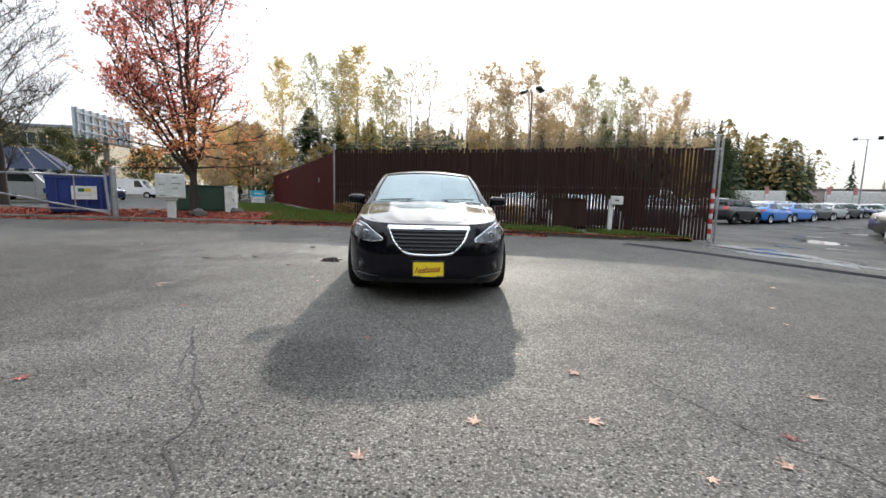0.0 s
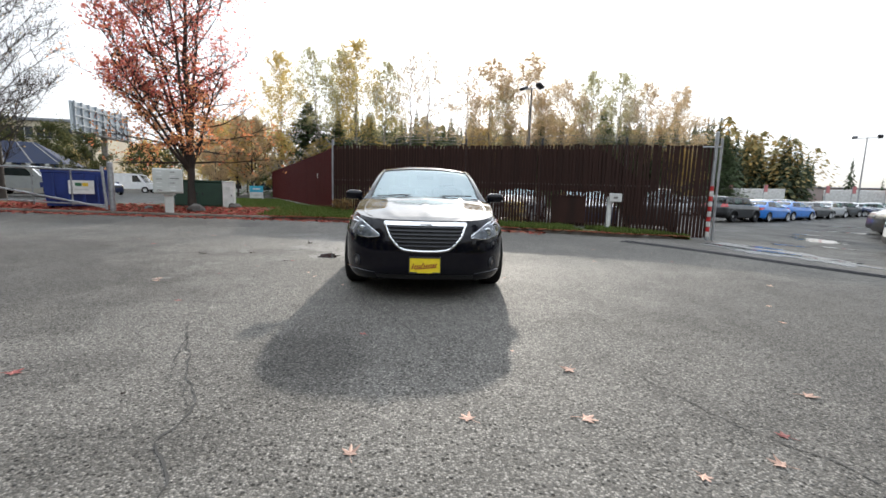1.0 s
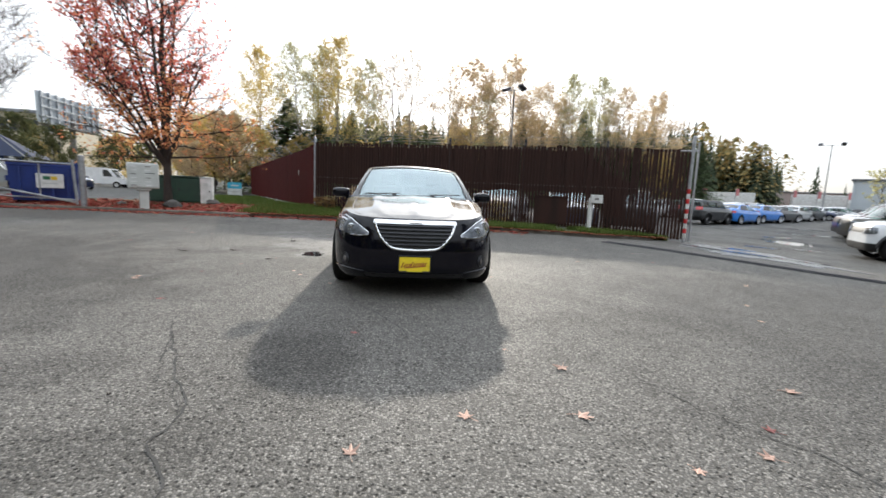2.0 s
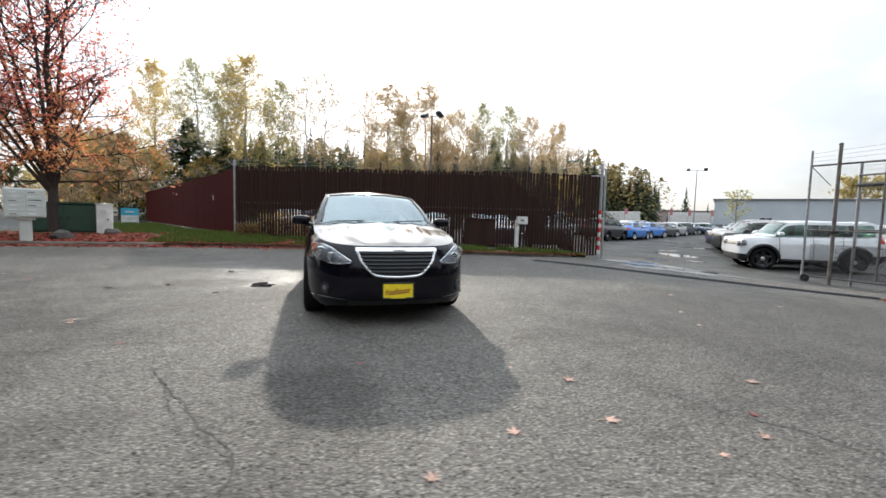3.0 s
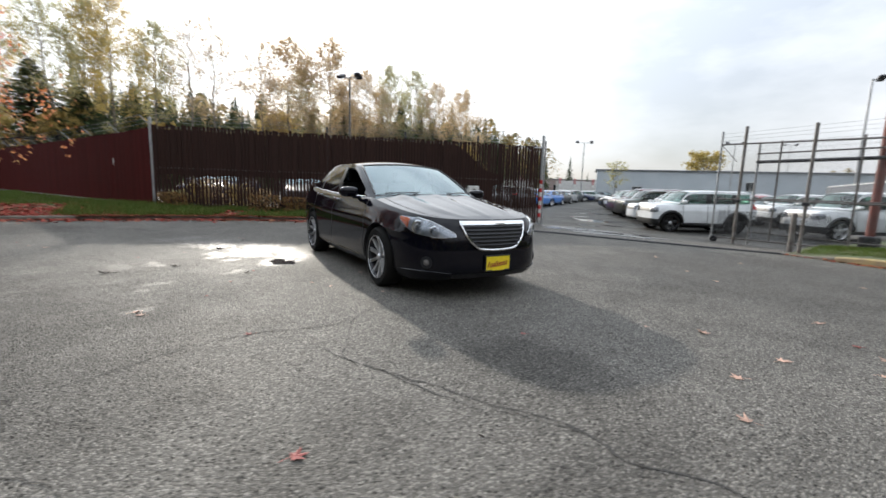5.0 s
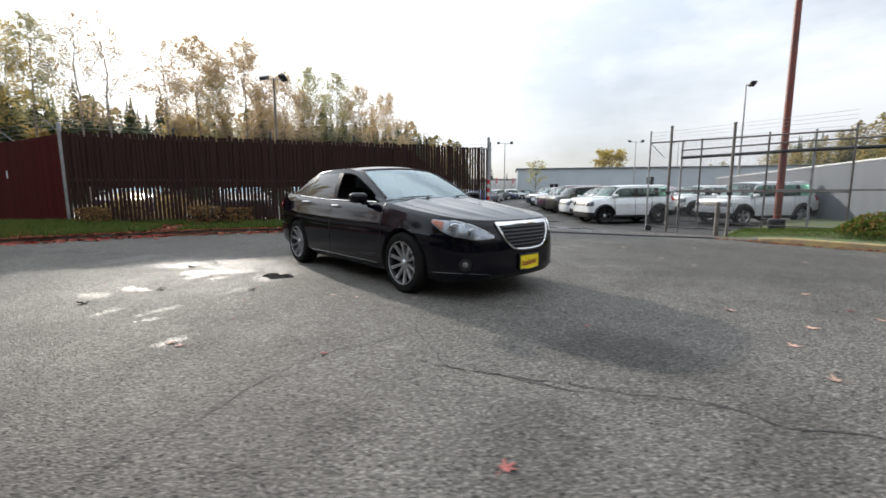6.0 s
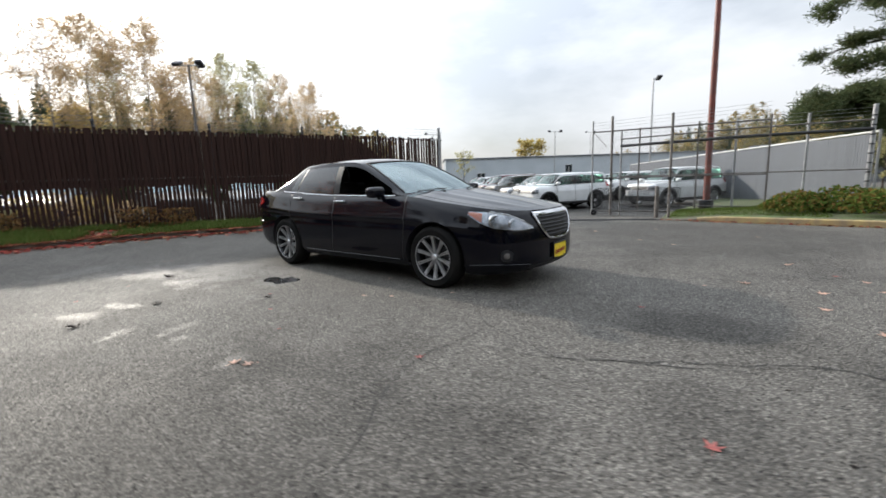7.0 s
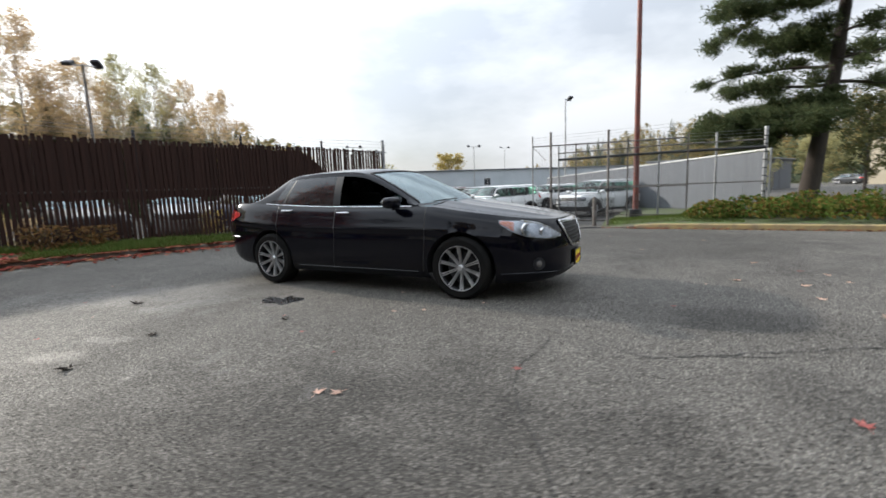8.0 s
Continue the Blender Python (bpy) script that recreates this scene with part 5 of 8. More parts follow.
def build_red_fence():
    f = thing("red_fence", "long dark red slatted fence topped with barbed wire", "fence")
    d = (RED_END - FENCE_A)
    L = d.length
    d.normalize()
    ang = math.degrees(math.atan2(d.y, d.x))
    rnd = random.Random(9)
    base = mesh_of("slat", Shape().box((-0.062, -0.006, 0), (0.062, 0.006, 1.0), 0.004), M_REDSLAT)
    n = 205
    for k in range(n):
        a = 0.12 + (L - 0.2) * k / (n - 1)
        p = FENCE_A + d * a
        z0, z1 = lin(a, [(0, 0.28), (L, 0.12)]), lin(a, [(0, 2.66), (2, 2.6), (L, 2.48)])
        o = new("slat", base)
        o.parent = f
        o.matrix_basis = Matrix.Translation((p.x, p.y, z0 + 0.03)) @ pose(0, 0, 0, 0, 0, ang + rnd.uniform(-2, 2)) @ Matrix.Diagonal((1.02, 1, z1 - z0 - 0.03 + rnd.uniform(-0.01, 0.01), 1))
    for k in range(11):
        a = L * k / 10
        p = FENCE_A + d * a + Vector((0.06, 0.03, 0))
        zt = lin(a, [(0, 2.66), (2, 2.6), (L, 2.48)])
        if k:
            part("post", Shape().tube([(p.x, p.y, 0.0), (p.x, p.y, zt + 0.03)], 0.03, 8), M_GALV, f, smooth=40)
        part("wire_arm", Shape().tube([(p.x, p.y, zt), (p.x - 0.28, p.y - 0.10, zt + 0.32)], 0.014, 6), M_GALV, f)
    for o, z in ((0.10, 0.12), (0.19, 0.22), (0.28, 0.32)):
        part("barbed_wire", Shape().tube([FENCE_A + d * (L * k / 20) + Vector((0.06 - o, 0.03 - o * 0.36, lin(L * k / 20, [(0, 2.66), (2, 2.6), (L, 2.48)]) + z)) for k in range(21)], 0.005, 4), M_GALV, f)
    part("top_rail", Shape().tube([FENCE_A + d * (L * k / 10) + Vector((0.03, 0.02, lin(L * k / 10, [(0, 2.64), (2, 2.58), (L, 2.46)]))) for k in range(11)], 0.02, 8), M_DULLPIPE, f, smooth=40)
    # small white notice
    p = FENCE_A + d * 3.1
    m = Matrix.Translation((p.x - 0.02, p.y - 0.01, 1.65)) @ pose(0, 0, 0, 0, 0, ang)
    part("tag", Shape().box((-0.04, -0.03, -0.11), (0.04, -0.012, 0.11), 0.004, m), M_WHITE, f, "small white tag")


build_red_fence()


def chain_link(a, b, z0, z1, step=0.055, r=0.0016):
    """Woven wire between two upright edges, as thin zigzag strands."""
    a, b = Vector(a), Vector(b)
    L = (b - a).length
    d = (b - a).normalized()
    nrm = Vector((-d.y, d.x, 0))
    s = Shape()
    n = int(L / step)
    m = int((z1 - z0) / step)
    for k in range(n):
        pts = []
        for j in range(m + 1):
            x = k * step + (step if j % 2 else 0)
            p = a + d * min(L, x)
            pts.append(Vector((p.x, p.y, z0 + (z1 - z0) * j / m)))
        vs, fs = [], []
        for j, p in enumerate(pts):
            vs += [p + d * r * 1.4, p - d * r * 1.4, p + nrm * r * 1.6]
        for j in range(m):
            o = j * 3
            fs += [(o, o + 1, o + 4, o + 3), (o + 1, o + 2, o + 5, o + 4), (o + 2, o, o + 3, o + 5)]
        s.add(vs, fs)
    return s


def build_gate():
    """The sliding gate, open, with its posts and the wire fence beyond."""
    g = thing("sliding_gate", "open sliding chain-link gate on a small wheel", "gate")
    A, B = Vector((11.1, 1.1, 0)), Vector((10.55, -3.9, 0))
    d = (B - A).normalized()
    P = lambda a, z, o=0.0: (A.x + d.x * a - d.y * o, A.y + d.y * a + d.x * o, z)
    L = (B - A).length
    part("upright", Shape().tube([P(0, -0.22), P(0, 3.0)], 0.028, 10), M_GALV, g, smooth=40)
    for a in (1.6, 3.3, L):
        part("upright", Shape().tube([P(a, -0.05), P(a, 2.62)], 0.024, 8), M_DULLPIPE, g, smooth=40)
    for z, r, m in ((2.62, 0.024, M_DULLPIPE), (1.03, 0.020, M_DULLPIPE), (-0.12, 0.024, M_DULLPIPE)):
        part("rail", Shape().tube([P(0, z), P(L, z + (0.12 if z < 0 else -0.14 if z > 2 else 0))], r, 8), m, g, smooth=40)
    part("brace", Shape().tube([P(0.02, 2.6), P(0.5, 2.1)], 0.010, 6), M_DULLPIPE, g)
    w = part("wheel", Shape().lathe([(0.02, -0.02), (0.095, -0.025), (0.10, -0.01), (0.10, 0.01), (0.095, 0.025), (0.02, 0.02)], "x", 18, Matrix.Translation(P(0.12, -0.17, -0.06))), M_DARKMET, g, smooth=40)
    part("hub", Shape().lathe([(0.03, -0.035), (0.03, 0.035), (0.001, 0.035)], "x", 12, Matrix.Translation(P(0.12, -0.17, -0.06))), M_GALV, w, smooth=40)
    tagged(part("wire_mesh", chain_link(P(0.05, 0), P(L, 0), -0.05, 2.55), M_GALV, g), kind="stuff")
    tagged(part("lower_netting", chain_link(P(0.1, 0, 0.05), P(2.9, 0, 0.05), -0.12, 0.70, 0.030, 0.0042), M_BLACKPIPE, g), "dark netting tied along the foot of the gate", kind="stuff")
    for k in range(3):
        part("barbed_wire", Shape().tube([P(0, 2.72 + k * 0.1), P(L, 2.74 + k * 0.1)], 0.004, 4), M_GALV, g)
    lab = "weathered steel guide post of the sliding gate"
    for x, y, z0, z1, r in ((10.9, 0.38, -0.3, 3.04, 0.040), (9.36, -1.73, -0.12, 2.76, 0.036)):
        p = thing("guide_post", lab, "post", group="gate guide posts")
        part("pole", Shape().tube([(x, y, z0), (x, y, z1)], r, 12), M_DULLPIPE, p, smooth=40)
        part("cap", Shape().lathe([(r + 0.006, z1 - 0.02), (r + 0.006, z1 + 0.015), (r * 0.5, z1 + 0.035), (0.001, z1 + 0.038)], "z", 12, Matrix.Translation((x, y, 0))), M_DULLPIPE, p, smooth=40)
        part("bracket", Shape().box((x - 0.09, y - 0.05, 0.95), (x + 0.09, y + 0.05, 1.03), 0.01), M_DARKMET, p)
    b = thing("bollard", "short weathered steel bollard by the gate", "bollard")
    part("pole", Shape().tube([(10.35, -1.2, -0.3), (10.35, -1.2, 0.72)], 0.06, 12), M_DULLPIPE, b, smooth=40)
    part("cap", Shape().ball((10.35, -1.2, 0.72), (0.06, 0.06, 0.03), 12, 6), M_DULLPIPE, b, smooth=60)
    # wire fence that the gate slides along
    f = thing("wire_fence", "chain-link fence with pipe rails and barbed wire", "fence")
    Q = [Vector((11.35, 0.2, 0)), Vector((11.0, -3.1, 0)), Vector((11.3, -4.7, 0)), Vector((11.55, -6.0, 0))]
    for i, q in enumerate(Q):
        tall = 2.62 if i < 3 else 2.72
        part("post", Shape().tube([(q.x, q.y, -0.3), (q.x, q.y, tall)], 0.032 if i < 3 else 0.05, 10), M_GALV, f, smooth=40)
        if i == 3:
            for k in range(9):
                part("tie_band", Shape().lathe([(0.054, 0), (0.054, 0.035)], "z", 12, Matrix.Translation((q.x, q.y, 0.5 + k * 0.24))), M_DARKMET, f)
    for z, r, m in ((2.33, 0.022, M_DULLPIPE), (2.10, 0.045, M_BLACKPIPE), (1.07, 0.018, M_DULLPIPE), (0.10, 0.016, M_DULLPIPE)):
        part("rail", Shape().tube([(q.x - 0.05, q.y, z) for q in Q], r, 8), m, f, smooth=40)
    for i in range(3):
        tagged(part("wire_mesh", chain_link(Q[i], Q[i + 1], 0.05, 2.34), M_GALV, f), kind="stuff")
    for k in range(3):
        part("barbed_wire", Shape().tube([(q.x - 0.04 * k, q.y, 2.45 + 0.09 * k) for q in Q], 0.004, 4), M_GALV, f)
    # pale slatted fence running back into the lot
    s = thing("pale_fence", "long pale grey slatted fence dividing the car lot", "fence")
    R0, R1 = Vector((11.6, -6.1, 0)), Vector((40.0, 7.6, 0))
    dd = (R1 - R0).normalized()
    an = math.degrees(math.atan2(dd.y, dd.x))
    LL = (R1 - R0).length
    rnd = random.Random(3)
    base = mesh_of("slat", Shape().box((-0.056, -0.005, 0), (0.056, 0.005, 1.0), 0.003), M_GREYSLAT)
    n = 262
    for k in range(n):
        p = R0 + dd * (0.1 + (LL - 0.2) * k / (n - 1))
        z0 = gz(p.x, p.y) + 0.08
        o = new("slat", base)
        o.parent = s
        o.matrix_basis = Matrix.Translation((p.x, p.y, z0)) @ pose(0, 0, 0, 0, 0, an + rnd.uniform(-2, 2)) @ Matrix.Diagonal((1, 1, 1.98 - z0, 1))
    for k in range(12):
        p = R0 + dd * (LL * k / 11)
        part("post", Shape().tube([(p.x, p.y - 0.05, -0.4), (p.x, p.y - 0.05, 2.08)], 0.03, 8), M_GALV, s, smooth=40)
    part("top_rail", Shape().tube([(R0.x, R0.y - 0.03, 2.03), (R1.x, R1.y - 0.03, 2.03)], 0.03, 8), M_WHITE, s, smooth=40)
    # numbered tag on the wire: unreadable marks
    pl = R0 + dd * 3.0
    m = Matrix.Translation((pl.x, pl.y - 0.1, 1.1)) @ pose(0, 0, 0, 0, 0, an)
    tg = part("notice", Shape().box((-0.20, -0.02, -0.11), (0.20, 0.0, 0.11), 0.004, m), M_WHITE, s, "small white notice")
    for k in range(2):
        part("mark", Shape().box((-0.15, -0.026, -0.06 + k * 0.09), (0.13, -0.021, -0.02 + k * 0.09), 0.0, m), M_DARKMET, tg)


M_GREYSLAT = surf("pale_grey_slat", (0.115, 0.127, 0.148), (0.085, 0.094, 0.11), 1.4, 0.6, vary=0.08, stretch=(1, 1, 0.2))
build_gate()


# ---- poles ----
def build_poles():
    p = thing("light_pole", "tall oxide-red steel pole on a round footing", "pole")
    x, y, z = 11.22, -2.42, 0.0
    part("shaft", Shape().tube([(x, y, z), (x, y, 4.0), (x + 0.02, y, 12.5)], [0.095, 0.085, 0.06], 16), M_RUST, p, smooth=40)
    part("footing", Shape().lathe([(0.001, 0.30), (0.17, 0.30), (0.20, 0.27), (0.21, -0.2)], "z", 20, Matrix.Translation((x, y, z - 0.02))), M_DARKMET, p, smooth=40)
    part("lamp_arm", Shape().tube([(x, y, 12.4), (x + 1.1, y, 12.6)], 0.04, 8), M_RUST, p, smooth=40)
    part("lamp_head", Shape().box((x + 0.9, y - 0.2, 12.5), (x + 1.6, y + 0.2, 12.68), 0.05), M_DARKMET, p)
    lab = "twin-headed floodlight mast in the car lot"
    for x, y, h, arms, reach in ((47.5, 38.3, 8.1, 2, 1.0), (36.9, 5.1, 9.1, 1, 1.0), (7.2, 23.2, 8.2, 2, 0.6), (62.0, 25.0, 8.2, 2, 1.0), (92.0, 30.0, 10.5, 2, 1.0)):
        q = thing("street_lamp", lab if arms == 2 else "single-headed floodlight mast in the car lot", "lamp post", group="lot floodlights")
        z0 = gz(x, y)
        part("shaft", Shape().tube([(x, y, z0), (x, y, h)], [0.10, 0.055], 10), M_GALV if reach == 1.0 else M_DULLPIPE, q, smooth=40)
        part("crossarm", Shape().tube([(x - 0.7 * reach * (arms - 1), y + 0.6 * reach * (arms - 1), h - 0.05), (x + 0.7 * reach * arms / 2, y - 0.6 * reach * arms / 2, h - 0.05)], 0.035, 6), M_GALV, q)
        for sgn in ((-1, 1) if arms == 2 else (1,)):
            m = Matrix.Translation((x + 0.75 * reach * sgn * arms / 2, y - 0.65 * reach * sgn * arms / 2, h + 0.05)) @ pose(0, 0, 0, 25, 0, 40 + 90 * sgn)
            part("lamp_head", Shape().box((-0.22, -0.28, -0.1), (0.22, 0.28, 0.1), 0.05, m), M_DARKMET, q)


build_poles()


# ---- trees ----
def rvec(r):
    while True:
        v = Vector((r.uniform(-1, 1), r.uniform(-1, 1), r.uniform(-1, 1)))
        if 0.01 < v.length < 1:
            return v.normalized()


def leaf_quad(sh, p, r, size, droop=0.0, long=1.6):
    n = rvec(r)
    n.z = abs(n.z) * (1 - droop) + 0.15
    n.normalize()
    u = n.orthogonal().normalized()
    a = r.uniform(0, 6.283)
    w = n.cross(u)
    d, e = u * math.cos(a) + w * math.sin(a), w * math.cos(a) - u * math.sin(a)
    l, b = size * r.uniform(0.7, 1.25) * long * 0.5, size * r.uniform(0.6, 1.0) * 0.5
    o = len(sh.v)
    sh.v += [tuple(p - d * l), tuple(p + e * b - n * b * 0.3), tuple(p + d * l), tuple(p - e * b - n * b * 0.3)]
    sh.f.append((o, o + 1, o + 2, o + 3))


def limb(sh, p, d, length, r0, r, bend=0.15, up=0.0, n=6, seg=6, end=0.25):
    """A wandering tapered limb; returns its points."""
    pts, rs = [p.copy()], [r0]
    q, v = p.copy(), d.normalized()
    for k in range(n):
        v = (v + rvec(r) * bend + Vector((0, 0, up))).normalized()
        q = q + v * length / n
        pts.append(q.copy())
        rs.append(r0 * (1 - (1 - end) * (k + 1) / n))
    sh.tube(pts, rs, seg, cap=False)
    return pts


def broadleaf(seed, H, trunk_r, clear, width, nb, nsub, leaves, leaf, up=0.55, profile=None, lean=0.0, twig=3, fill=1.0, thick=0.5, spread=0.13, low=0.0, wander=0.16):
    """Trunk with limbs, twigs and single leaves; width: half-spread; profile: share of width along the crown."""
    r = random.Random(seed)
    wood, crown = Shape(), Shape()
    profile = profile or [(0, 0.55), (0.35, 1.0), (0.7, 0.75), (1, 0.15)]
    n = 12
    tp = [Vector((0, 0, 0))]
    for k in range(1, n + 1):
        tp.append(Vector((lean * H * (k / n) + r.uniform(-1, 1) * 0.012 * H * (k / n), r.uniform(-1, 1) * 0.012 * H * (k / n), H * k / n)))
    wood.tube(tp, [trunk_r * 1.25] + [trunk_r * (1 - 0.92 * k / n) for k in range(1, n + 1)], 8, cap=False)
    tips = []
    for b in range(nb):
        f = (b + r.uniform(0.1, 0.9)) / nb
        z = H * (clear + (0.985 - clear) * f)
        i = min(n - 1, int(z / H * n))
        p = tp[i].lerp(tp[i + 1], z / H * n - i)
        a = b * 2.399 + r.uniform(-0.5, 0.5)
        L = width * lin(f, profile) * r.uniform(0.75, 1.15)
        d = Vector((math.cos(a), math.sin(a), up + 0.5 * f - low * (1 - f) ** 2))
        rr = max(0.02, trunk_r * (1 - 0.85 * z / H) * thick)
        pts = limb(wood, p, d, L * 1.15, rr, r, wander, 0.04, 6, 5)
        tips.append((pts[-1], L))
        for s in range(nsub):
            g = r.uniform(0.25, 0.98)
            j = min(len(pts) - 2, int(g * (len(pts) - 1)))
            q = pts[j].lerp(pts[j + 1], g * (len(pts) - 1) - j)
            dd = (pts[j + 1] - pts[j]).normalized() + rvec(r) * 0.9 + Vector((0, 0, 0.25))
            sp = limb(wood, q, dd, L * r.uniform(0.25, 0.5), max(0.011, rr * 0.35), r, 0.25, 0.02, 4, 4)
            for t_ in range(twig):
                c = sp[r.randrange(1, len(sp))]
                tw = limb(wood, c, rvec(r) + Vector((0, 0, 0.3)), L * r.uniform(0.08, 0.22), max(0.006, rr * 0.14), r, 0.3, 0, 2, 3)
                tips.append((tw[-1], L))
            tips.append((sp[-1], L))
    for k in range(int(leaves * fill)):
        p, w = tips[r.randrange(len(tips))]
        while r.random() > 0.02 + 0.95 * w / width:
            p, w = tips[r.randrange(len(tips))]
        leaf_quad(crown, p + rvec(r) * abs(r.gauss(0, (0.35 * width + 0.65 * w) * spread)), r, leaf)
    return wood, crown


def plant(name, label, wood, crown, m_wood, m_leaf, at, group=""):
    t = thing(name, label, "tree", at, group)
    part("trunk", wood, m_wood, t, smooth=60)
    if crown is not None and crown.v:
        part("crown", crown, m_leaf, t)
    return t


def conifer(seed, H, width, rows, sprays, big):
    r = random.Random(seed)
    wood, crown = Shape(), Shape()
    wood.tube([(0, 0, 0), (r.uniform(-0.1, 0.1), 0, H * 0.5), (0, 0, H)], [H * 0.018, H * 0.011, 0.01], 7, cap=False)
    for k in range(rows):
        f = (k + r.uniform(0, 0.6)) / rows
        z = H * (0.06 + 0.93 * f)
        L = width * (1 - f) ** 1.0 * r.uniform(0.55, 1.15) + 0.05
        nb = 7 if f < 0.8 else 5
        for b in range(nb):
            a = b * 6.283 / nb + k * 0.7 + r.uniform(-0.3, 0.3)
            l = L * r.uniform(0.65, 1.15)
            d = Vector((math.cos(a), math.sin(a), -0.18 + 0.35 * f))
            wood.tube([(0, 0, z), tuple(Vector((0, 0, z)) + d * l)], [0.03, 0.006], 3, cap=False)
            for s in range(sprays):
                g = r.uniform(0.12, 1.0)
                size = big * (1.05 - 0.75 * f)
                p = Vector((0, 0, z)) + d * l * g + Vector((0, 0, -0.16 * l * g * g)) + rvec(r) * size * 0.4
                o = len(crown.v)
                e = (d + rvec(r) * 0.7).normalized()
                w = e.cross(Vector((0, 0, 1))).normalized() * size * r.uniform(0.22, 0.42)
                up = Vector((0, 0, -size * 0.3))
                crown.v += [tuple(p), tuple(p + e * size * 0.6 + w + up * 0.5), tuple(p + e * size * r.uniform(1.0, 1.6) + up), tuple(p + e * size * 0.6 - w + up * 0.5)]
                crown.f.append((o, o + 1, o + 2, o + 3))
    return wood, crown


M_BARK = surf("brown_bark", (0.055, 0.042, 0.034), (0.03, 0.023, 0.02), 5, 0.9, bump=0.01, bscale=25, stretch=(1, 1, 0.3))
M_BIRCH = surf("pale_birch_bark", (0.30, 0.27, 0.23), (0.11, 0.09, 0.075), 2.5, 0.8, bump=0.004, bscale=30, stretch=(1, 1, 2.5))
M_MAPLE = leafy("red_maple_leaves", [(0.60, 0.14, 0.11), (0.66, 0.26, 0.17), (0.52, 0.08, 0.08), (0.70, 0.34, 0.20), (0.44, 0.05, 0.06), (0.66, 0.24, 0.17)], 0.66)
M_MAPLEO = leafy("orange_maple_leaves", [(0.72, 0.34, 0.14), (0.66, 0.23, 0.11), (0.74, 0.44, 0.20), (0.60, 0.16, 0.10)], 0.6)
M_GOLD = leafy("golden_leaves", [(0.62, 0.46, 0.16), (0.68, 0.52, 0.20), (0.50, 0.42, 0.18), (0.60, 0.40, 0.14)], 0.65)
M_OLIVE = leafy("olive_leaves", [(0.40, 0.39, 0.21), (0.50, 0.46, 0.25), (0.34, 0.34, 0.19), (0.57, 0.49, 0.25)], 0.65)
M_RUSSET = leafy("russet_leaves", [(0.58, 0.42, 0.25), (0.50, 0.38, 0.24), (0.64, 0.48, 0.27), (0.44, 0.35, 0.22)], 0.65)
M_NEEDLE = leafy("conifer_needles", [(0.10, 0.14, 0.07), (0.13, 0.17, 0.09), (0.08, 0.11, 0.06)], 0.30)
M_FARN = leafy("far_conifer_needles", [(0.075, 0.095, 0.062), (0.10, 0.12, 0.075), (0.06, 0.075, 0.052)], 0.15)
M_DUSK = leafy("dark_olive_leaves", [(0.075, 0.085, 0.04), (0.10, 0.11, 0.05), (0.06, 0.07, 0.035), (0.15, 0.13, 0.05)], 0.35)
M_YELLOW = leafy("yellow_leaves", [(0.52, 0.40, 0.12), (0.46, 0.37, 0.15), (0.38, 0.33, 0.16)], 0.5)
M_FARA = leafy("far_autumn_leaves", [(0.30, 0.25, 0.12), (0.24, 0.23, 0.12), (0.38, 0.28, 0.12), (0.42, 0.28, 0.10)], 0.40)
M_PINE = leafy("pine_needles", [(0.075, 0.10, 0.05), (0.105, 0.13, 0.06), (0.06, 0.08, 0.042), (0.13, 0.135, 0.065)], 0.45)
M_HEDGE = leafy("shrub_leaves", [(0.05, 0.09, 0.02), (0.09, 0.13, 0.03), (0.14, 0.13, 0.035), (0.20, 0.11, 0.04)], 0.35)

# red maple by the letterboxes: an upright stem with leaders leaning out over the road
_w, _c = broadleaf(21, 10.8, 0.15, 0.15, 2.6, 58, 10, 7000, 0.072, up=0.95, profile=[(0, 0.85), (0.12, 1.0), (0.3, 1.0), (0.55, 0.95), (0.8, 0.75), (1, 0.3)], twig=4, thick=0.32, spread=0.060, low=1.1, wander=0.26)
for _s, _h, _ln, _zz, _an, _lv, _wd in ((22, 8.8, 0.20, 1.1, 178, 2300, 1.9), (25, 7.6, 0.34, 1.5, 168, 2300, 1.9), (26, 5.6, 0.52, 1.6, 192, 2100, 1.7), (23, 8.4, 0.14, 1.9, 265, 1200, 1.6), (24, 8.6, 0.08, 1.6, 20, 1300, 1.6), (27, 4.0, 0.80, 1.3, 176, 1900, 1.4), (28, 3.6, 0.70, 1.4, 240, 1100, 1.3), (29, 3.4, 0.55, 1.4, 330, 1000, 1.2)):
    _w2, _c2 = broadleaf(_s, _h, 0.07, 0.22, _wd, 26, 6, _lv, 0.072, up=0.7, lean=_ln, twig=3, thick=0.26, spread=0.085, wander=0.26, low=0.9)
    _m2 = pose(0, 0, _zz, 0, 0, _an - 40)
    _w.add([_m2 @ Vector(_v) for _v in _w2.v], _w2.f)
    _c.add([_m2 @ Vector(_v) for _v in _c2.v], _c2.f)
_low, _top = Shape(), Shape()
for _f in _c.f:
    _q = [_c.v[_i] for _i in _f]
    (_low if _q[0][2] + 2.6 * noise.noise(Vector(_q[0]) * 0.6) < 4.6 else _top).add(_q, [(0, 1, 2, 3)])
_t = plant("maple_tree", "red and orange maple tree in autumn leaf on the verge", _w, _top, M_BARK, M_MAPLE, pose(-8.95, 10.6, 0.22, 0, 0, 40))
part("lower_crown", _low, M_MAPLEO, _t, "orange lower leaves")
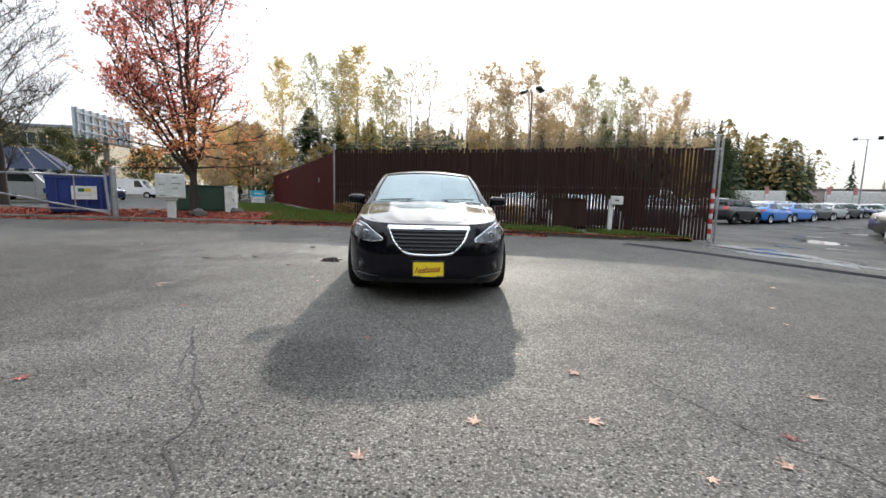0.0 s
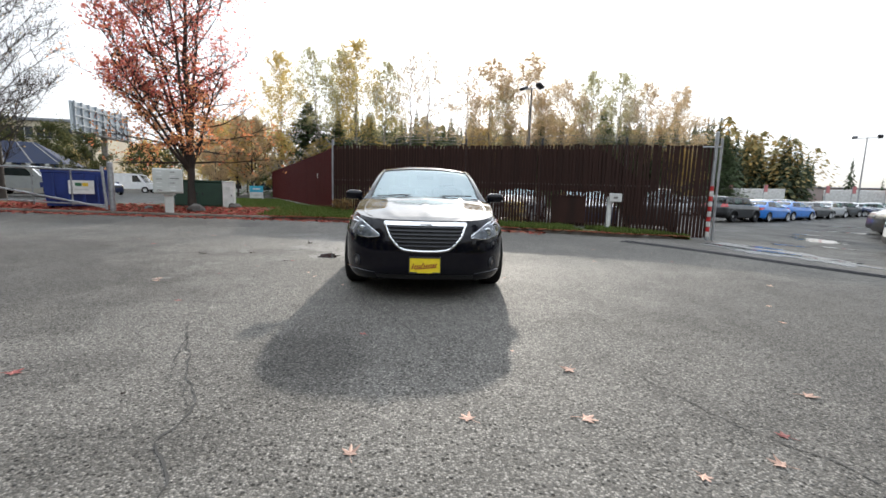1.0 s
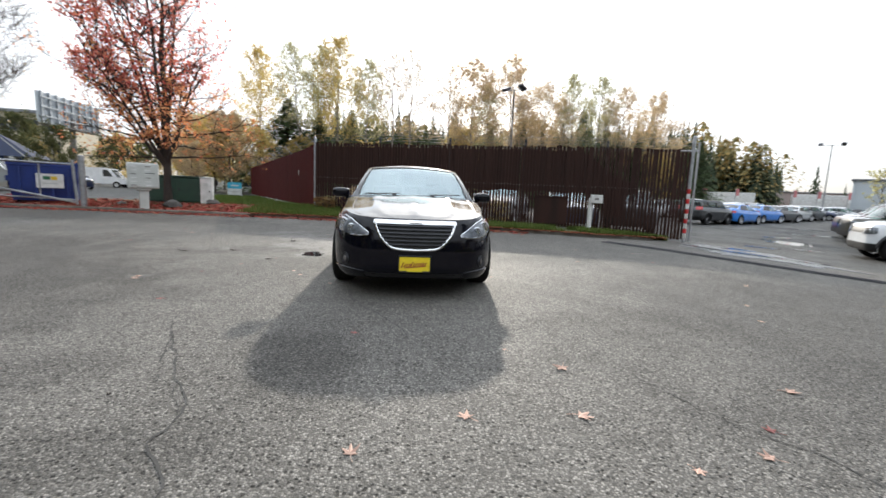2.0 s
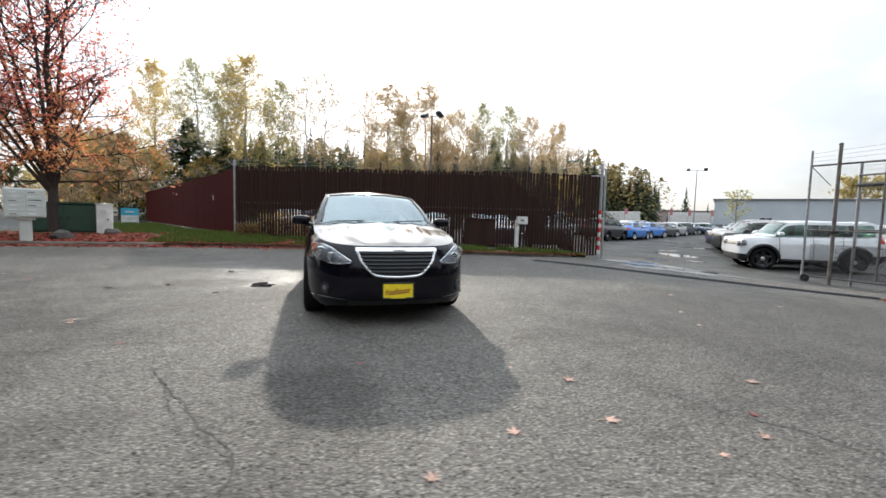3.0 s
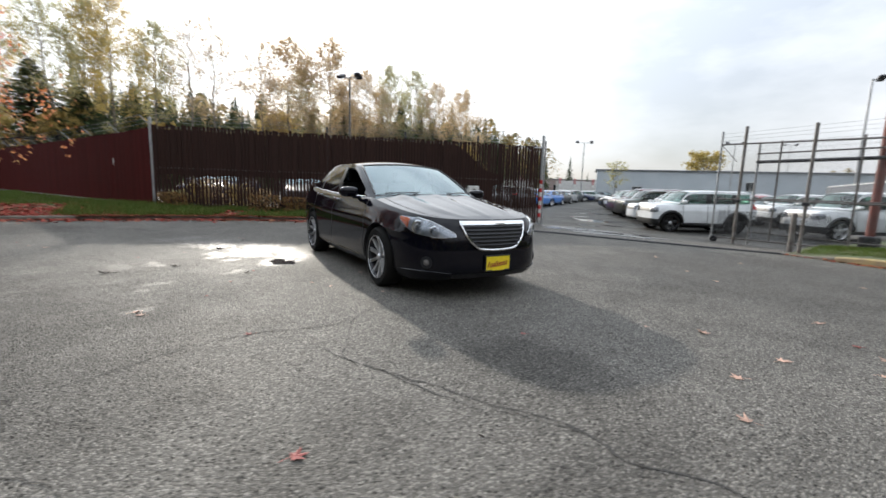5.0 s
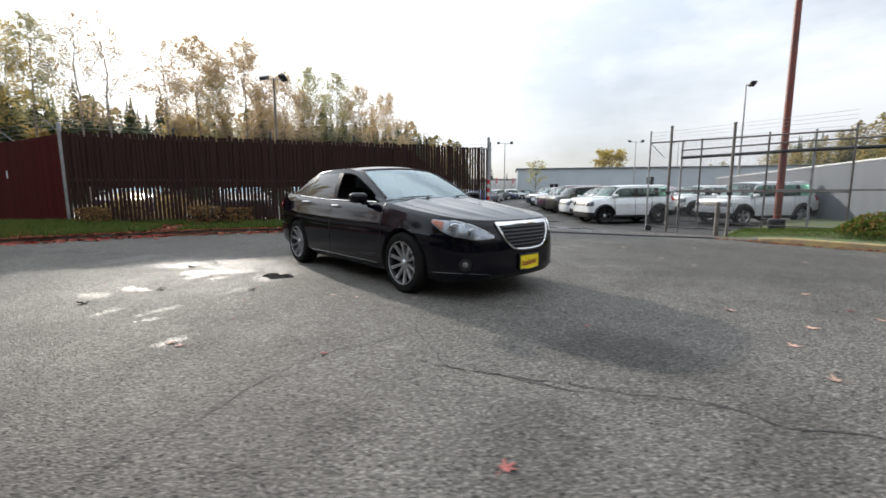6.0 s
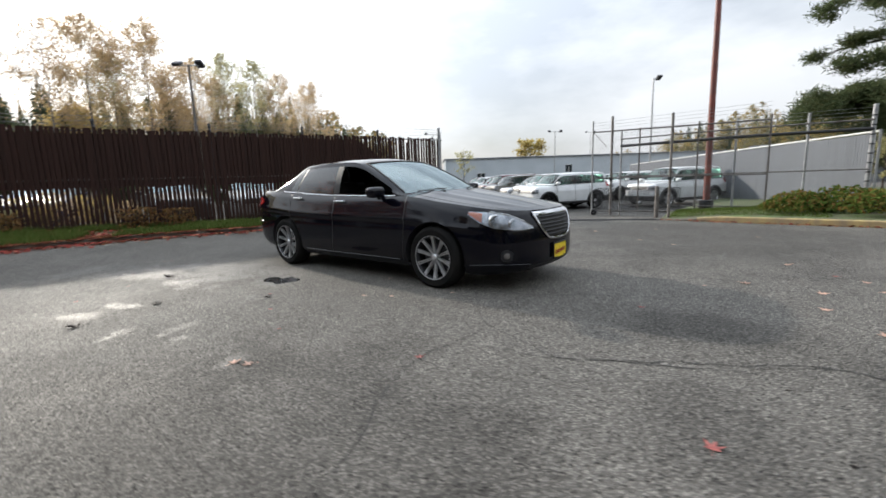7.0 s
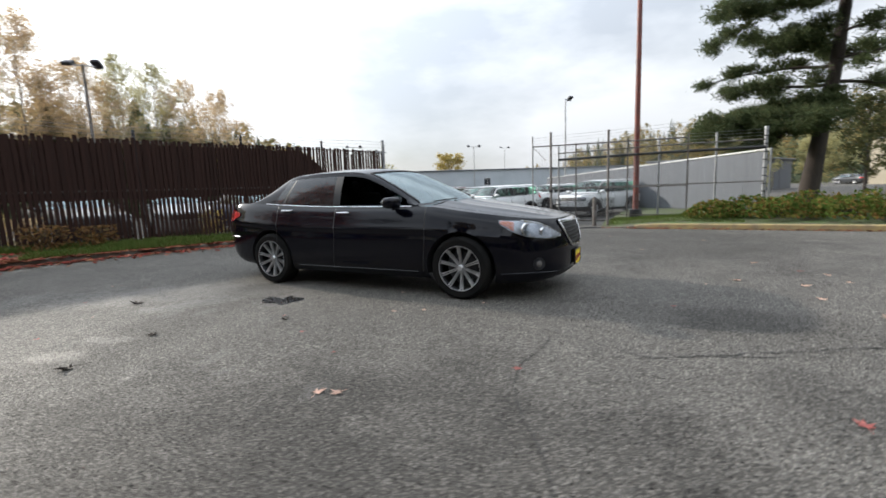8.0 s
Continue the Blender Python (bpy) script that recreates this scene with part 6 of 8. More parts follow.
# bare tree further along
_w, _c = broadleaf(5, 9.6, 0.15, 0.14, 3.5, 60, 15, 500, 0.07, up=0.75, profile=[(0, 0.7), (0.4, 1.0), (0.8, 0.75), (1, 0.3)], twig=9, thick=0.26, wander=0.22)
plant("bare_tree", "leafless dark-barked tree with spreading twigs", _w, _c, M_BARK, M_RUSSET, pose(-18.7, 13.5, 0.15))

# row of tall thin birches and poplars behind the lot
_kinds = []
for _i, (_wd, _lv, _m, _lean, _cl) in enumerate(((3.1, 8200, M_OLIVE, -0.10, 0.42), (3.7, 15500, M_GOLD, 0.0, 0.32), (3.8, 11000, M_RUSSET, 0.02, 0.34), (3.2, 9600, M_OLIVE, 0.03, 0.40), (4.6, 19000, M_RUSSET, 0.0, 0.30), (3.8, 3800, M_RUSSET, 0.0, 0.40))):
    _w, _c = broadleaf(40 + _i, 17.0, 0.15, _cl, _wd, 50, 7, _lv, 0.105, up=0.75, profile=[(0, 0.55), (0.2, 1.0), (0.45, 0.90), (0.75, 0.58), (1, 0.12)], lean=_lean, twig=3, thick=0.28, spread=0.105, wander=0.26, low=0.3)
    _lab = ("thin birch with sparse olive leaves behind the lot", "tall birch in golden autumn leaf behind the lot", "sparse birch with russet leaves behind the lot", "tall poplar with yellowing olive leaves behind the lot", "tall poplar turning russet behind the lot", "nearly bare birch with a thin leafy top")[_i]
    _kinds.append((_w, _c, _m, _lab))
_made = {}
_r = random.Random(77)
for _x, _h, _k in ((-16.6, 16.4, 1), (-12.8, 16.8, 0), (-10.1, 17.1, 3), (-7.8, 17.9, 1), (-4.7, 15.9, 3), (-1.6, 16.6, 5), (0.5, 17.1, 5), (5.1, 15.7, 5), (7.8, 16.6, 4), (9.6, 13.8, 3), (12.2, 16.7, 4), (14.2, 12.6, 2), (16.3, 14.6, 2),
                   (18.5, 12.6, 2), (20.3, 15.7, 3), (23.2, 15.8, 3), (24.8, 13.0, 5), (26.5, 14.6, 2), (30.9, 14.0, 4)):
    _w, _c, _m, _lab = _kinds[_k]
    _y = 45.0 + _r.uniform(-1.0, 1.0)
    _at = pose(_x - (0.1 * _h if _k == 0 else 0) * -0.9, _y, -0.2, 0, 0, 0 if _k == 0 else _r.uniform(0, 360))
    if _k not in _made:
        _made[_k] = plant("birch_tree", _lab, _w, _c, M_BIRCH, _m, _at, "birches behind the lot")
        _made[_k].scale = (1, 1, 1)
        _made[_k].matrix_basis = _at @ Matrix.Scale(_h / 17.0, 4)
    else:
        _o = copy_thing(_made[_k], _at)
        _o.matrix_basis = _at @ Matrix.Scale(_h / 17.0, 4)

# firs among them
_f0 = None
for _x, _y, _h, _wd in ((-13.6, 46, 11.3, 2.1), (-10.2, 46, 9.5, 1.7), (-6.4, 46, 10.5, 1.1), (-3.6, 48, 9.0, 1.1), (6.0, 47, 8.8, 1.0), (10.3, 46, 9.6, 0.95), (13.9, 45, 10.2, 0.95), (16.6, 46, 9.0, 1.05), (19.1, 46, 10.3, 1.3), (21.7, 46, 12.2, 1.1), (24.6, 46, 10.7, 1.05), (26.4, 46, 10.5, 1.0), (28.8, 46, 10.1, 1.3), (-1.0, 50, 9.6, 1.0), (2.6, 51, 10.0, 1.0),
                         (31.4, 47, 9.6, 1.2), (33.4, 48, 9.0, 1.1), (35.6, 47, 9.8, 1.2), (37.8, 49, 9.2, 1.1), (40.2, 50, 10.0, 1.1)):
    _at = pose(_x, _y, -0.3, 0, 0, _x * 50) @ Matrix.Diagonal((_wd * _h / 10, _wd * _h / 10, _h / 10, 1))
    if _f0 is None:
        _w, _c = conifer(3, 10.0, 4.2, 50, 40, 0.30)
        _f0 = plant("fir_tree", "dark green fir tree among the birches", _w, _c, M_BARK, M_NEEDLE, pose(0, 0, 0), "firs behind the lot")
        _o = _f0
    else:
        _o = copy_thing(_f0, pose(0, 0, 0))
    _o.matrix_basis = _at

# low autumn trees and undergrowth along the back of the lot
_bush = {}
for _i, _m in enumerate((M_GOLD, M_OLIVE, M_RUSSET, M_DUSK)):
    _w, _c = broadleaf(80 + _i, 6.0, 0.09, 0.14, 2.1, 26, 6, 5200, 0.13, up=0.6, twig=2)
    _bush[_i] = (_w, _c, _m, ("low golden autumn tree behind the fence", "low olive-green tree behind the fence", "low russet tree behind the fence", "dense dark olive tree across the road")[_i])
_bm = {}
BEHIND = ((-21, 40, 7.5, 2), (-18.6, 38, 7.2, 0), (-16.6, 36.5, 7.5, 2), (-19.5, 45, 8.0, 1), (-15.5, 41, 7.0, 0), (-23, 46, 8.5, 1), (-11.8, 44, 6.6, 0), (-7.2, 47, 6.2, 1), (-4.5, 47, 6.6, 0), (-2.2, 48, 6.4, 3), (0.6, 49, 6.0, 2), (2.6, 49, 6.4, 1), (4.4, 50, 6.6, 3), (7.0, 48, 9.0, 0), (10.0, 47, 6.2, 0), (15.6, 47, 6.4, 2), (30.6, 43.5, 6.8, 0), (36.0, 54, 8.0, 2))
ACROSS = ((-25, 27, 4.6, 3), (-17.5, 31, 4.2, 2), (-28, 52, 6.5, 0), (-24, 54, 7, 1), (-47, 43, 8.2, 3), (-43, 46, 7.6, 3), (-36, 52, 6.6, 0), (-33, 46, 5.6, 3), (-30, 47, 5.2, 3), (-58, 40, 9, 2))
BY_PINE = ((30.0, -8.6, 3.8, 1), (33.5, -8.4, 4.4, 3), (36.5, -16.0, 6.5, 3), (28.5, -11.4, 3.8, 1), (38.0, -19.0, 8.5, 3), (43.0, -25.0, 9.0, 3), (50.0, -27.0, 10.0, 3))
for _x, _y, _h, _k in BEHIND + ACROSS + BY_PINE:
    _w, _c, _m, _lab = _bush[_k]
    _at = pose(_x, _y, -0.2, 0, 0, _x * 77) @ Matrix.Scale(_h / 6.0, 4)
    if _k not in _bm:
        _bm[_k] = plant("small_tree", _lab, _w, _c, M_BARK, _m, pose(0, 0, 0), "undergrowth trees")
        _bm[_k].matrix_basis = _at
    else:
        _o = copy_thing(_bm[_k], pose(0, 0, 0))
        _o.matrix_basis = _at


def hill_z(x, y):
    """The rise of the wooded hill far behind the gate fence."""
    rr, az = math.hypot(x, y), math.degrees(math.atan2(x, y))
    return 15.0 * smooth(118, 190, rr) * smooth(70, 92, az) * smooth(150, 128, az) + gz(x, y)


def build_hill():
    rows = []
    for k in range(15):
        rr = 112 + 9.0 * k
        rows.append([(rr * math.sin(radians(a)), rr * math.cos(radians(a)), hill_z(rr * math.sin(radians(a)), rr * math.cos(radians(a))) - 0.25 + 0.3 * (k > 0)) for a in range(66, 153, 3)])
    tagged(part("hillside", Shape().grid(rows), M_GRASSG, smooth=60), "wooded grassy hillside beyond the sheds", "hill", kind="structure")


build_hill()


def far_woods():
    """The wooded slope behind everything, and unseen woods added round the back of the yard."""
    r = random.Random(8)
    need, aut = Shape(), Shape()

    def spike(x, y, h, w, z, autumn, n=330):
        sh = aut if autumn else need
        tip = r.uniform(0.75, 1.1)
        for k in range(n):
            f = r.random() ** 0.8
            a = r.uniform(0, 6.283)
            if autumn:
                rad = w * math.sin(math.pi * min(1, 0.15 + f * 0.85)) ** 0.7 * r.uniform(0.2, 1.05)
                s = h * 0.040
            else:
                tier = (f * 11 * tip) % 1.0
                rad = w * (1.0 - f) ** tip * (1.12 - 0.55 * tier) * math.sqrt(r.uniform(0.03, 1.0))
                s = h * 0.060 * (1.10 - f)
            s *= 1.7 if n < 200 else 1
            p = Vector((x + math.cos(a) * rad, y + math.sin(a) * rad, z + h * (0.05 + 0.95 * f)))
            d = Vector((math.cos(a), math.sin(a), -0.4 if not autumn else r.uniform(-0.5, 0.8))).normalized()
            e = d.cross(Vector((0, 0, 1))).normalized() * s * r.uniform(0.4, 0.8)
            o = len(sh.v)
            sh.v += [tuple(p - d * s * 0.6 + Vector((0, 0, s * 0.3))), tuple(p + e), tuple(p + d * s * 0.8 - Vector((0, 0, s * 0.4))), tuple(p - e)]
            sh.f.append((o, o + 1, o + 2, o + 3))

    def belt(az0, az1, n, d0, d1, h0, h1, lift, gold, fall=1.0, fine=330):
        for k in range(n):
            a = radians(az0 + (az1 - az0) * (k + r.random()) / n)
            d = r.uniform(d0, d1)
            h = r.uniform(h0, h1) * (1 + (fall - 1) * k / n)
            x, y = d * math.sin(a), d * math.cos(a)
            auto = r.random() < gold
            spike(x, y, h, h * (r.uniform(0.30, 0.42) if auto else r.uniform(0.17, 0.28)), hill_z(x, y) - 0.5 if lift > 5 else gz(x, y) - 0.3, auto, fine)

    belt(-14, 32, 330, 64, 96, 11, 15.5, 3, 0.10, 1.0, 400)
    belt(31, 45.5, 130, 92, 130, 14, 22, 2, 0.10, 0.6, 420)
    belt(44, 58, 30, 140, 170, 3.5, 6, 0, 0.3)
    belt(-75, -14, 130, 70, 110, 4.5, 8, 2, 0.8)
    belt(62, 84, 50, 140, 180, 6, 10, 2, 0.5)
    belt(80, 102, 150, 128, 185, 7, 12, 9, 0.6)
    belt(102, 130, 120, 120, 185, 10, 15, 9, 0.6)
    # unseen belts behind the viewpoint, added for the sedan's paint and glass to reflect
    belt(130, 220, 150, 44, 66, 10, 16, 0, 0.3, fine=110)
    belt(220, 290, 170, 30, 46, 15, 22, 0, 0.2, fine=110)
    for x, y, h in ((78, 69, 9.4), (81, 66, 5.6)):
        spike(x, y, h, h * 0.17, 0, False)
    tagged(part("conifer_woods", need, M_FARN), "dark conifer wood on the slope behind the lot", "woods", kind="stuff")
    tagged(part("autumn_woods", aut, M_FARA), "autumn-coloured broadleaf wood behind the lot", "woods", kind="stuff")


far_woods()


def build_pine():
    r = random.Random(14)
    wood, crown = Shape(), Shape()
    B = Vector((0, 0, 0))
    tp = [B, Vector((0.15, -0.35, 3)), Vector((0.3, -0.75, 6)), Vector((0.3, -1.0, 10)), Vector((0.2, -1.1, 15)), Vector((0.1, -1.1, 20))]
    wood.tube(tp, [0.42, 0.31, 0.26, 0.22, 0.15, 0.05], 12, cap=False)

    def pad(c, d, size):
        n = int(330 * size)
        for k in range(n):
            p = c + Vector((r.gauss(0, 0.30) * size, r.gauss(0, 0.30) * size, r.gauss(0, 0.15) * size))
            e = (rvec(r) + d * 0.5 + Vector((0, 0, 0.45))).normalized()
            w = e.cross(rvec(r)).normalized() * 0.020
            l = r.uniform(0.12, 0.26)
            o = len(crown.v)
            crown.v += [tuple(p - w), tuple(p + w), tuple(p + e * l + w * 0.5), tuple(p + e * l - w * 0.5)]
            crown.f.append((o, o + 1, o + 2, o + 3))

    def bough(z, az, L, rise, leafy_share, droop=-0.012):
        i = max(j for j in range(len(tp)) if tp[j].z <= z)
        q = tp[i].lerp(tp[min(i + 1, 5)], (z - tp[i].z) / max(0.1, tp[min(i + 1, 5)].z - tp[i].z))
        d = Vector((math.cos(az), math.sin(az), rise))
        pts = limb(wood, q, d, L, 0.10 * (1 - 0.6 * z / 20), r, 0.13, droop, 8, 6)
        for j in range(2, len(pts)):
            dj = (pts[j] - pts[j - 1]).normalized()
            for s in range(5):
                side = (dj.cross(Vector((0, 0, 1))) * r.choice((-1, 1)) + rvec(r) * 0.4 + dj * 0.5).normalized()
                e = pts[j] + side * r.uniform(0.25, 1.15) + Vector((0, 0, r.uniform(-0.15, 0.2)))
                wood.tube([tuple(pts[j]), tuple(e)], [0.020, 0.007], 3, cap=False)
                if r.random() < leafy_share:
                    pad(e, side, r.uniform(0.5, 1.0))

    # the long boughs over the gate fence, low and high, then shorter ones all round
    for z, az, L, rise in ((4.8, 117, 5.6, -0.18), (4.3, 98, 5.0, -0.12), (4.5, 136, 4.8, -0.12), (5.4, 112, 4.6, -0.05), (4.0, 112, 4.8, -0.10), (3.8, 128, 4.0, -0.06), (9.7, 116, 5.4, -0.10), (10.2, 101, 5.0, -0.02), (10.0, 131, 4.8, -0.04), (7.2, 122, 3.0, 0.05), (4.5, 75, 4.0, -0.12), (4.3, 160, 4.0, -0.10)):
        bough(z, radians(az), L, rise - 0.06, 0.50)
    for k in range(32):
        f = k / 32
        z = 4.6 + 14.2 * f + r.uniform(-0.3, 0.3)
        a = (k * 2.399 + r.uniform(-0.3, 0.3)) % (2 * math.pi)
        L = lin(f, [(0, 4.8), (0.15, 4.4), (0.3, 4.6), (0.5, 5.0), (0.75, 4.2), (1, 1.8)]) * r.uniform(0.7, 1.1)
        if radians(75) < a < radians(160) and z < 12:
            L *= 0.45
        bough(z, a, L, lin(f, [(0, -0.06), (0.1, 0.0), (0.3, 0.1), (1, 0.4)]), 0.34)
    plant("pine_tree", "large dark green pine with spreading layered boughs", wood, crown, M_BARK, M_PINE, pose(21.3, -9.3, -0.1))


build_pine()
# yellow tree and thin saplings by the long building
_w, _c = broadleaf(61, 8.4, 0.22, 0.3, 3.5, 26, 6, 3000, 0.30, up=0.5, twig=2)
plant("yellow_tree", "round yellow autumn tree behind the long building", _w, _c, M_BARK, M_YELLOW, pose(80.0, 38.5, -0.3))
_w, _c = broadleaf(62, 5.6, 0.06, 0.3, 1.7, 20, 5, 420, 0.2, up=0.6, twig=2)
plant("sapling", "thin young tree with few leaves before the building", _w, _c, M_BARK, M_OLIVE, pose(49.5, 34.0, -0.35))


# ---- parked cars ----
SEDAN2 = stretched(SEDAN, 4.65, 1.80, 0.0, 1.45, 0.325)
HATCH = suv_spec(4.35, 1.79, 1.56, 0.335, False)
HATCH["clad"] = False
SUV = suv_spec(4.05, 1.80, 1.66, 0.365)
SUV["dark_rim"] = True
BIGSUV = suv_spec(4.65, 1.88, 1.76, 0.375)


def heading(dx, dy):
    return math.degrees(math.atan2(dx, -dy))


P_WHITE = paint("white_car_paint", (0.72, 0.73, 0.74), 0.35)
P_SILVER = paint("silver_car_paint", (0.45, 0.46, 0.47), 0.3, 0.15)
P_BLUE = paint("blue_car_paint", (0.02, 0.19, 0.62), 0.3)
P_NAVY = paint("navy_car_paint", (0.02, 0.03, 0.08), 0.3)
P_DARK = paint("charcoal_car_paint", (0.03, 0.032, 0.035), 0.3)
P_MAROON = paint("maroon_car_paint", (0.09, 0.018, 0.025), 0.3)
P_OLIVE = paint("olive_car_paint", (0.06, 0.055, 0.04), 0.3)
P_RED = paint("red_car_paint", (0.38, 0.03, 0.03), 0.3)

_first = {}


def park(kind, spec, body, colour, x, y, rz, note, group="cars in the lot"):
    key = (kind, body.name)
    at = pose(x, y, gz(x, y), 0, 0, rz)
    if key not in _first:
        _first[key] = build_car(kind, spec, body, "%s %s parked %s" % (colour, kind.replace("_", " "), note), at, det=False, group=group)
        return _first[key]
    o = copy_thing(_first[key], at)
    return tagged(o, "%s %s parked %s" % (colour, kind.replace("_", " "), note), "car", group)


# row by the open gate, noses towards the entrance lane
H1 = heading(-0.84, 0.54)
ROW = Vector((0.745, 0.667, 0))
J = Vector((14.97, 3.62, 0))
for _k, (_kind, _sp, _b, _c) in enumerate((("compact_suv", SUV, P_WHITE, "white"), ("compact_suv", SUV, P_WHITE, "white"), ("hatchback", HATCH, P_WHITE, "white"), ("compact_suv", SUV, P_OLIVE, "dark olive"), ("large_suv", BIGSUV, P_MAROON, "maroon"),
                                           ("compact_suv", SUV, P_DARK, "charcoal"), ("hatchback", HATCH, P_SILVER, "silver"), ("compact_suv", SUV, P_WHITE, "white"), ("hatchback", HATCH, P_DARK, "charcoal"), ("compact_suv", SUV, P_OLIVE, "dark olive"))):
    _p = J + ROW * (2.75 * _k) + Vector((-0.84, 0.54, 0)) * (0.42 if _k > 2 else 0.0) + Vector((0.25 * math.sin(_k * 2.1), 0.2 * math.cos(_k * 1.7), 0))
    park(_kind, _sp, _b, _c, _p.x, _p.y, H1 + 2.0 * math.sin(_k * 3.0), "nose-out by the open gate", "row of cars by the gate")
# second row behind the wire gate
for _k, (_kind, _sp, _b, _c) in enumerate((("large_suv", BIGSUV, P_WHITE, "white"), ("compact_suv", SUV, P_WHITE, "white"), ("hatchback", HATCH, P_SILVER, "silver"), ("hatchback", HATCH, P_RED, "red"), ("compact_suv", SUV, P_WHITE, "white"), ("hatchback", HATCH, P_WHITE, "white"))):
    _p = Vector((18.3, -0.3, 0))
    if _k:
        _p = Vector((23.4, 3.3, 0)) + ROW * 2.9 * (_k - 1)
    park(_kind, _sp, _b, _c, _p.x, _p.y, H1 + 3, "behind the chain-link gate", "cars behind the gate fence")
# far rows beside the entrance lane
H2 = heading(0.92, 0.40)
ROW2 = Vector((0.83, 0.56, 0))
for _k, (_kind, _sp, _b, _c) in enumerate((("compact_suv", SUV, P_DARK, "charcoal"), ("saloon", SEDAN2, P_BLUE, "bright blue"), ("hatchback", HATCH, P_WHITE, "white"), ("saloon", SEDAN2, P_BLUE, "bright blue"), ("saloon", SEDAN2, P_RED, "red"), ("saloon", SEDAN2, P_DARK, "charcoal"), ("saloon", SEDAN2, P_DARK, "charcoal"),
                                           ("saloon", SEDAN2, P_SILVER, "silver"), ("saloon", SEDAN2, P_DARK, "charcoal"), ("hatchback", HATCH, P_DARK, "charcoal"), ("saloon", SEDAN2, P_NAVY, "navy"), ("saloon", SEDAN2, P_WHITE, "white"), ("hatchback", HATCH, P_SILVER, "silver"), ("saloon", SEDAN2, P_DARK, "charcoal"))):
    _p = Vector((20.6, 21.2, 0)) + ROW2 * (2.8 * _k) + Vector((1.35 * (_k % 2 == 1), 0, 0))
    park(_kind, _sp, _b, _c, _p.x, _p.y, H2 + 3 * math.sin(_k * 2.0), "tail-out along the entrance lane", "row of cars along the lane")
for _k, (_kind, _sp, _b, _c) in enumerate((("saloon", SEDAN2, P_SILVER, "silver"), ("hatchback", HATCH, P_WHITE, "white"), ("saloon", SEDAN2, P_DARK, "charcoal"), ("compact_suv", SUV, P_WHITE, "white"), ("saloon", SEDAN2, P_RED, "red"), ("hatchback", HATCH, P_SILVER, "silver"), ("saloon", SEDAN2, P_NAVY, "navy"), ("hatchback", HATCH, P_WHITE, "white"), ("saloon", SEDAN2, P_DARK, "charcoal"))):
    _p = Vector((34.0, 42.0, 0)) + Vector((0.78, -0.2, 0)) * (2.9 * _k)
    park(_kind, _sp, _b, _c, _p.x, _p.y, 20 + 5 * math.sin(_k), "in the far row of the lot", "far row of cars")
for _k, (_kind, _sp, _b, _c) in enumerate((("large_suv", BIGSUV, P_DARK, "charcoal"), ("saloon", SEDAN2, P_SILVER, "silver"), ("compact_suv", SUV, P_DARK, "charcoal"), ("hatchback", HATCH, P_WHITE, "white"), ("large_suv", BIGSUV, P_MAROON, "maroon"), ("saloon", SEDAN2, P_WHITE, "white"), ("compact_suv", SUV, P_OLIVE, "dark olive"), ("saloon", SEDAN2, P_NAVY, "navy"), ("hatchback", HATCH, P_SILVER, "silver"), ("compact_suv", SUV, P_WHITE, "white"))):
    _p = Vector((18.0, 26.6, 0)) + ROW2 * (2.9 * _k + 0.6 * math.sin(_k * 1.3))
    park(_kind, _sp, _b, _c, _p.x, _p.y, H2 + 180 + 3 * math.sin(_k * 1.7), "behind the lane row in the lot", "second row along the lane")
# a few far off beyond the pine
for _k, (_kind, _sp, _b, _c, _x, _y) in enumerate((("saloon", SEDAN2, P_SILVER, "silver", 84.0, -28.5), ("hatchback", HATCH, P_DARK, "charcoal", 88.5, -29.5), ("saloon", SEDAN2, P_DARK, "charcoal", 80.0, -28.0), ("saloon", SEDAN2, P_SILVER, "silver", 92.0, -31.0))):
    park(_kind, _sp, _b, _c, _x, _y, 100 + 7 * _k, "far off beyond the pine tree", "cars beyond the pine")
# cars standing close behind the tall slatted fence
for _k, (_a, _o, _kind, _sp, _b, _c) in enumerate(((1.1, 3.4, "saloon", SEDAN2, P_NAVY, "navy"), (4.1, 3.6, "saloon", SEDAN2, P_DARK, "charcoal"), (6.8, 3.5, "saloon", SEDAN2, P_SILVER, "silver"), (9.4, 3.6, "saloon", SEDAN2, P_NAVY, "navy"), (11.9, 3.6, "compact_suv", SUV, P_DARK, "charcoal"))):
    _p = at_fence(_a, _o)
    park(_kind, _sp, _b, _c, _p.x, _p.y, math.degrees(math.atan2(FDIR.y, FDIR.x)) + (12 if _k % 2 else -8), "behind the brown slatted fence", "cars behind the slatted fence")


# ---- long metal building across the lot ----
M_CLAD = surf("pale_blue_cladding", (0.46, 0.50, 0.53), (0.40, 0.44, 0.47), 0.4, 0.6, bump=0.001, bscale=30)
M_ROOF = surf("grey_roof_sheet", (0.22, 0.23, 0.25), None, 1.0, 0.5, 0.3)
M_WIN = surf("dark_window", (0.02, 0.025, 0.03), None, 3, 0.12)
M_TAN = surf("tan_wall", (0.45, 0.40, 0.30), (0.38, 0.33, 0.25), 0.5, 0.8)


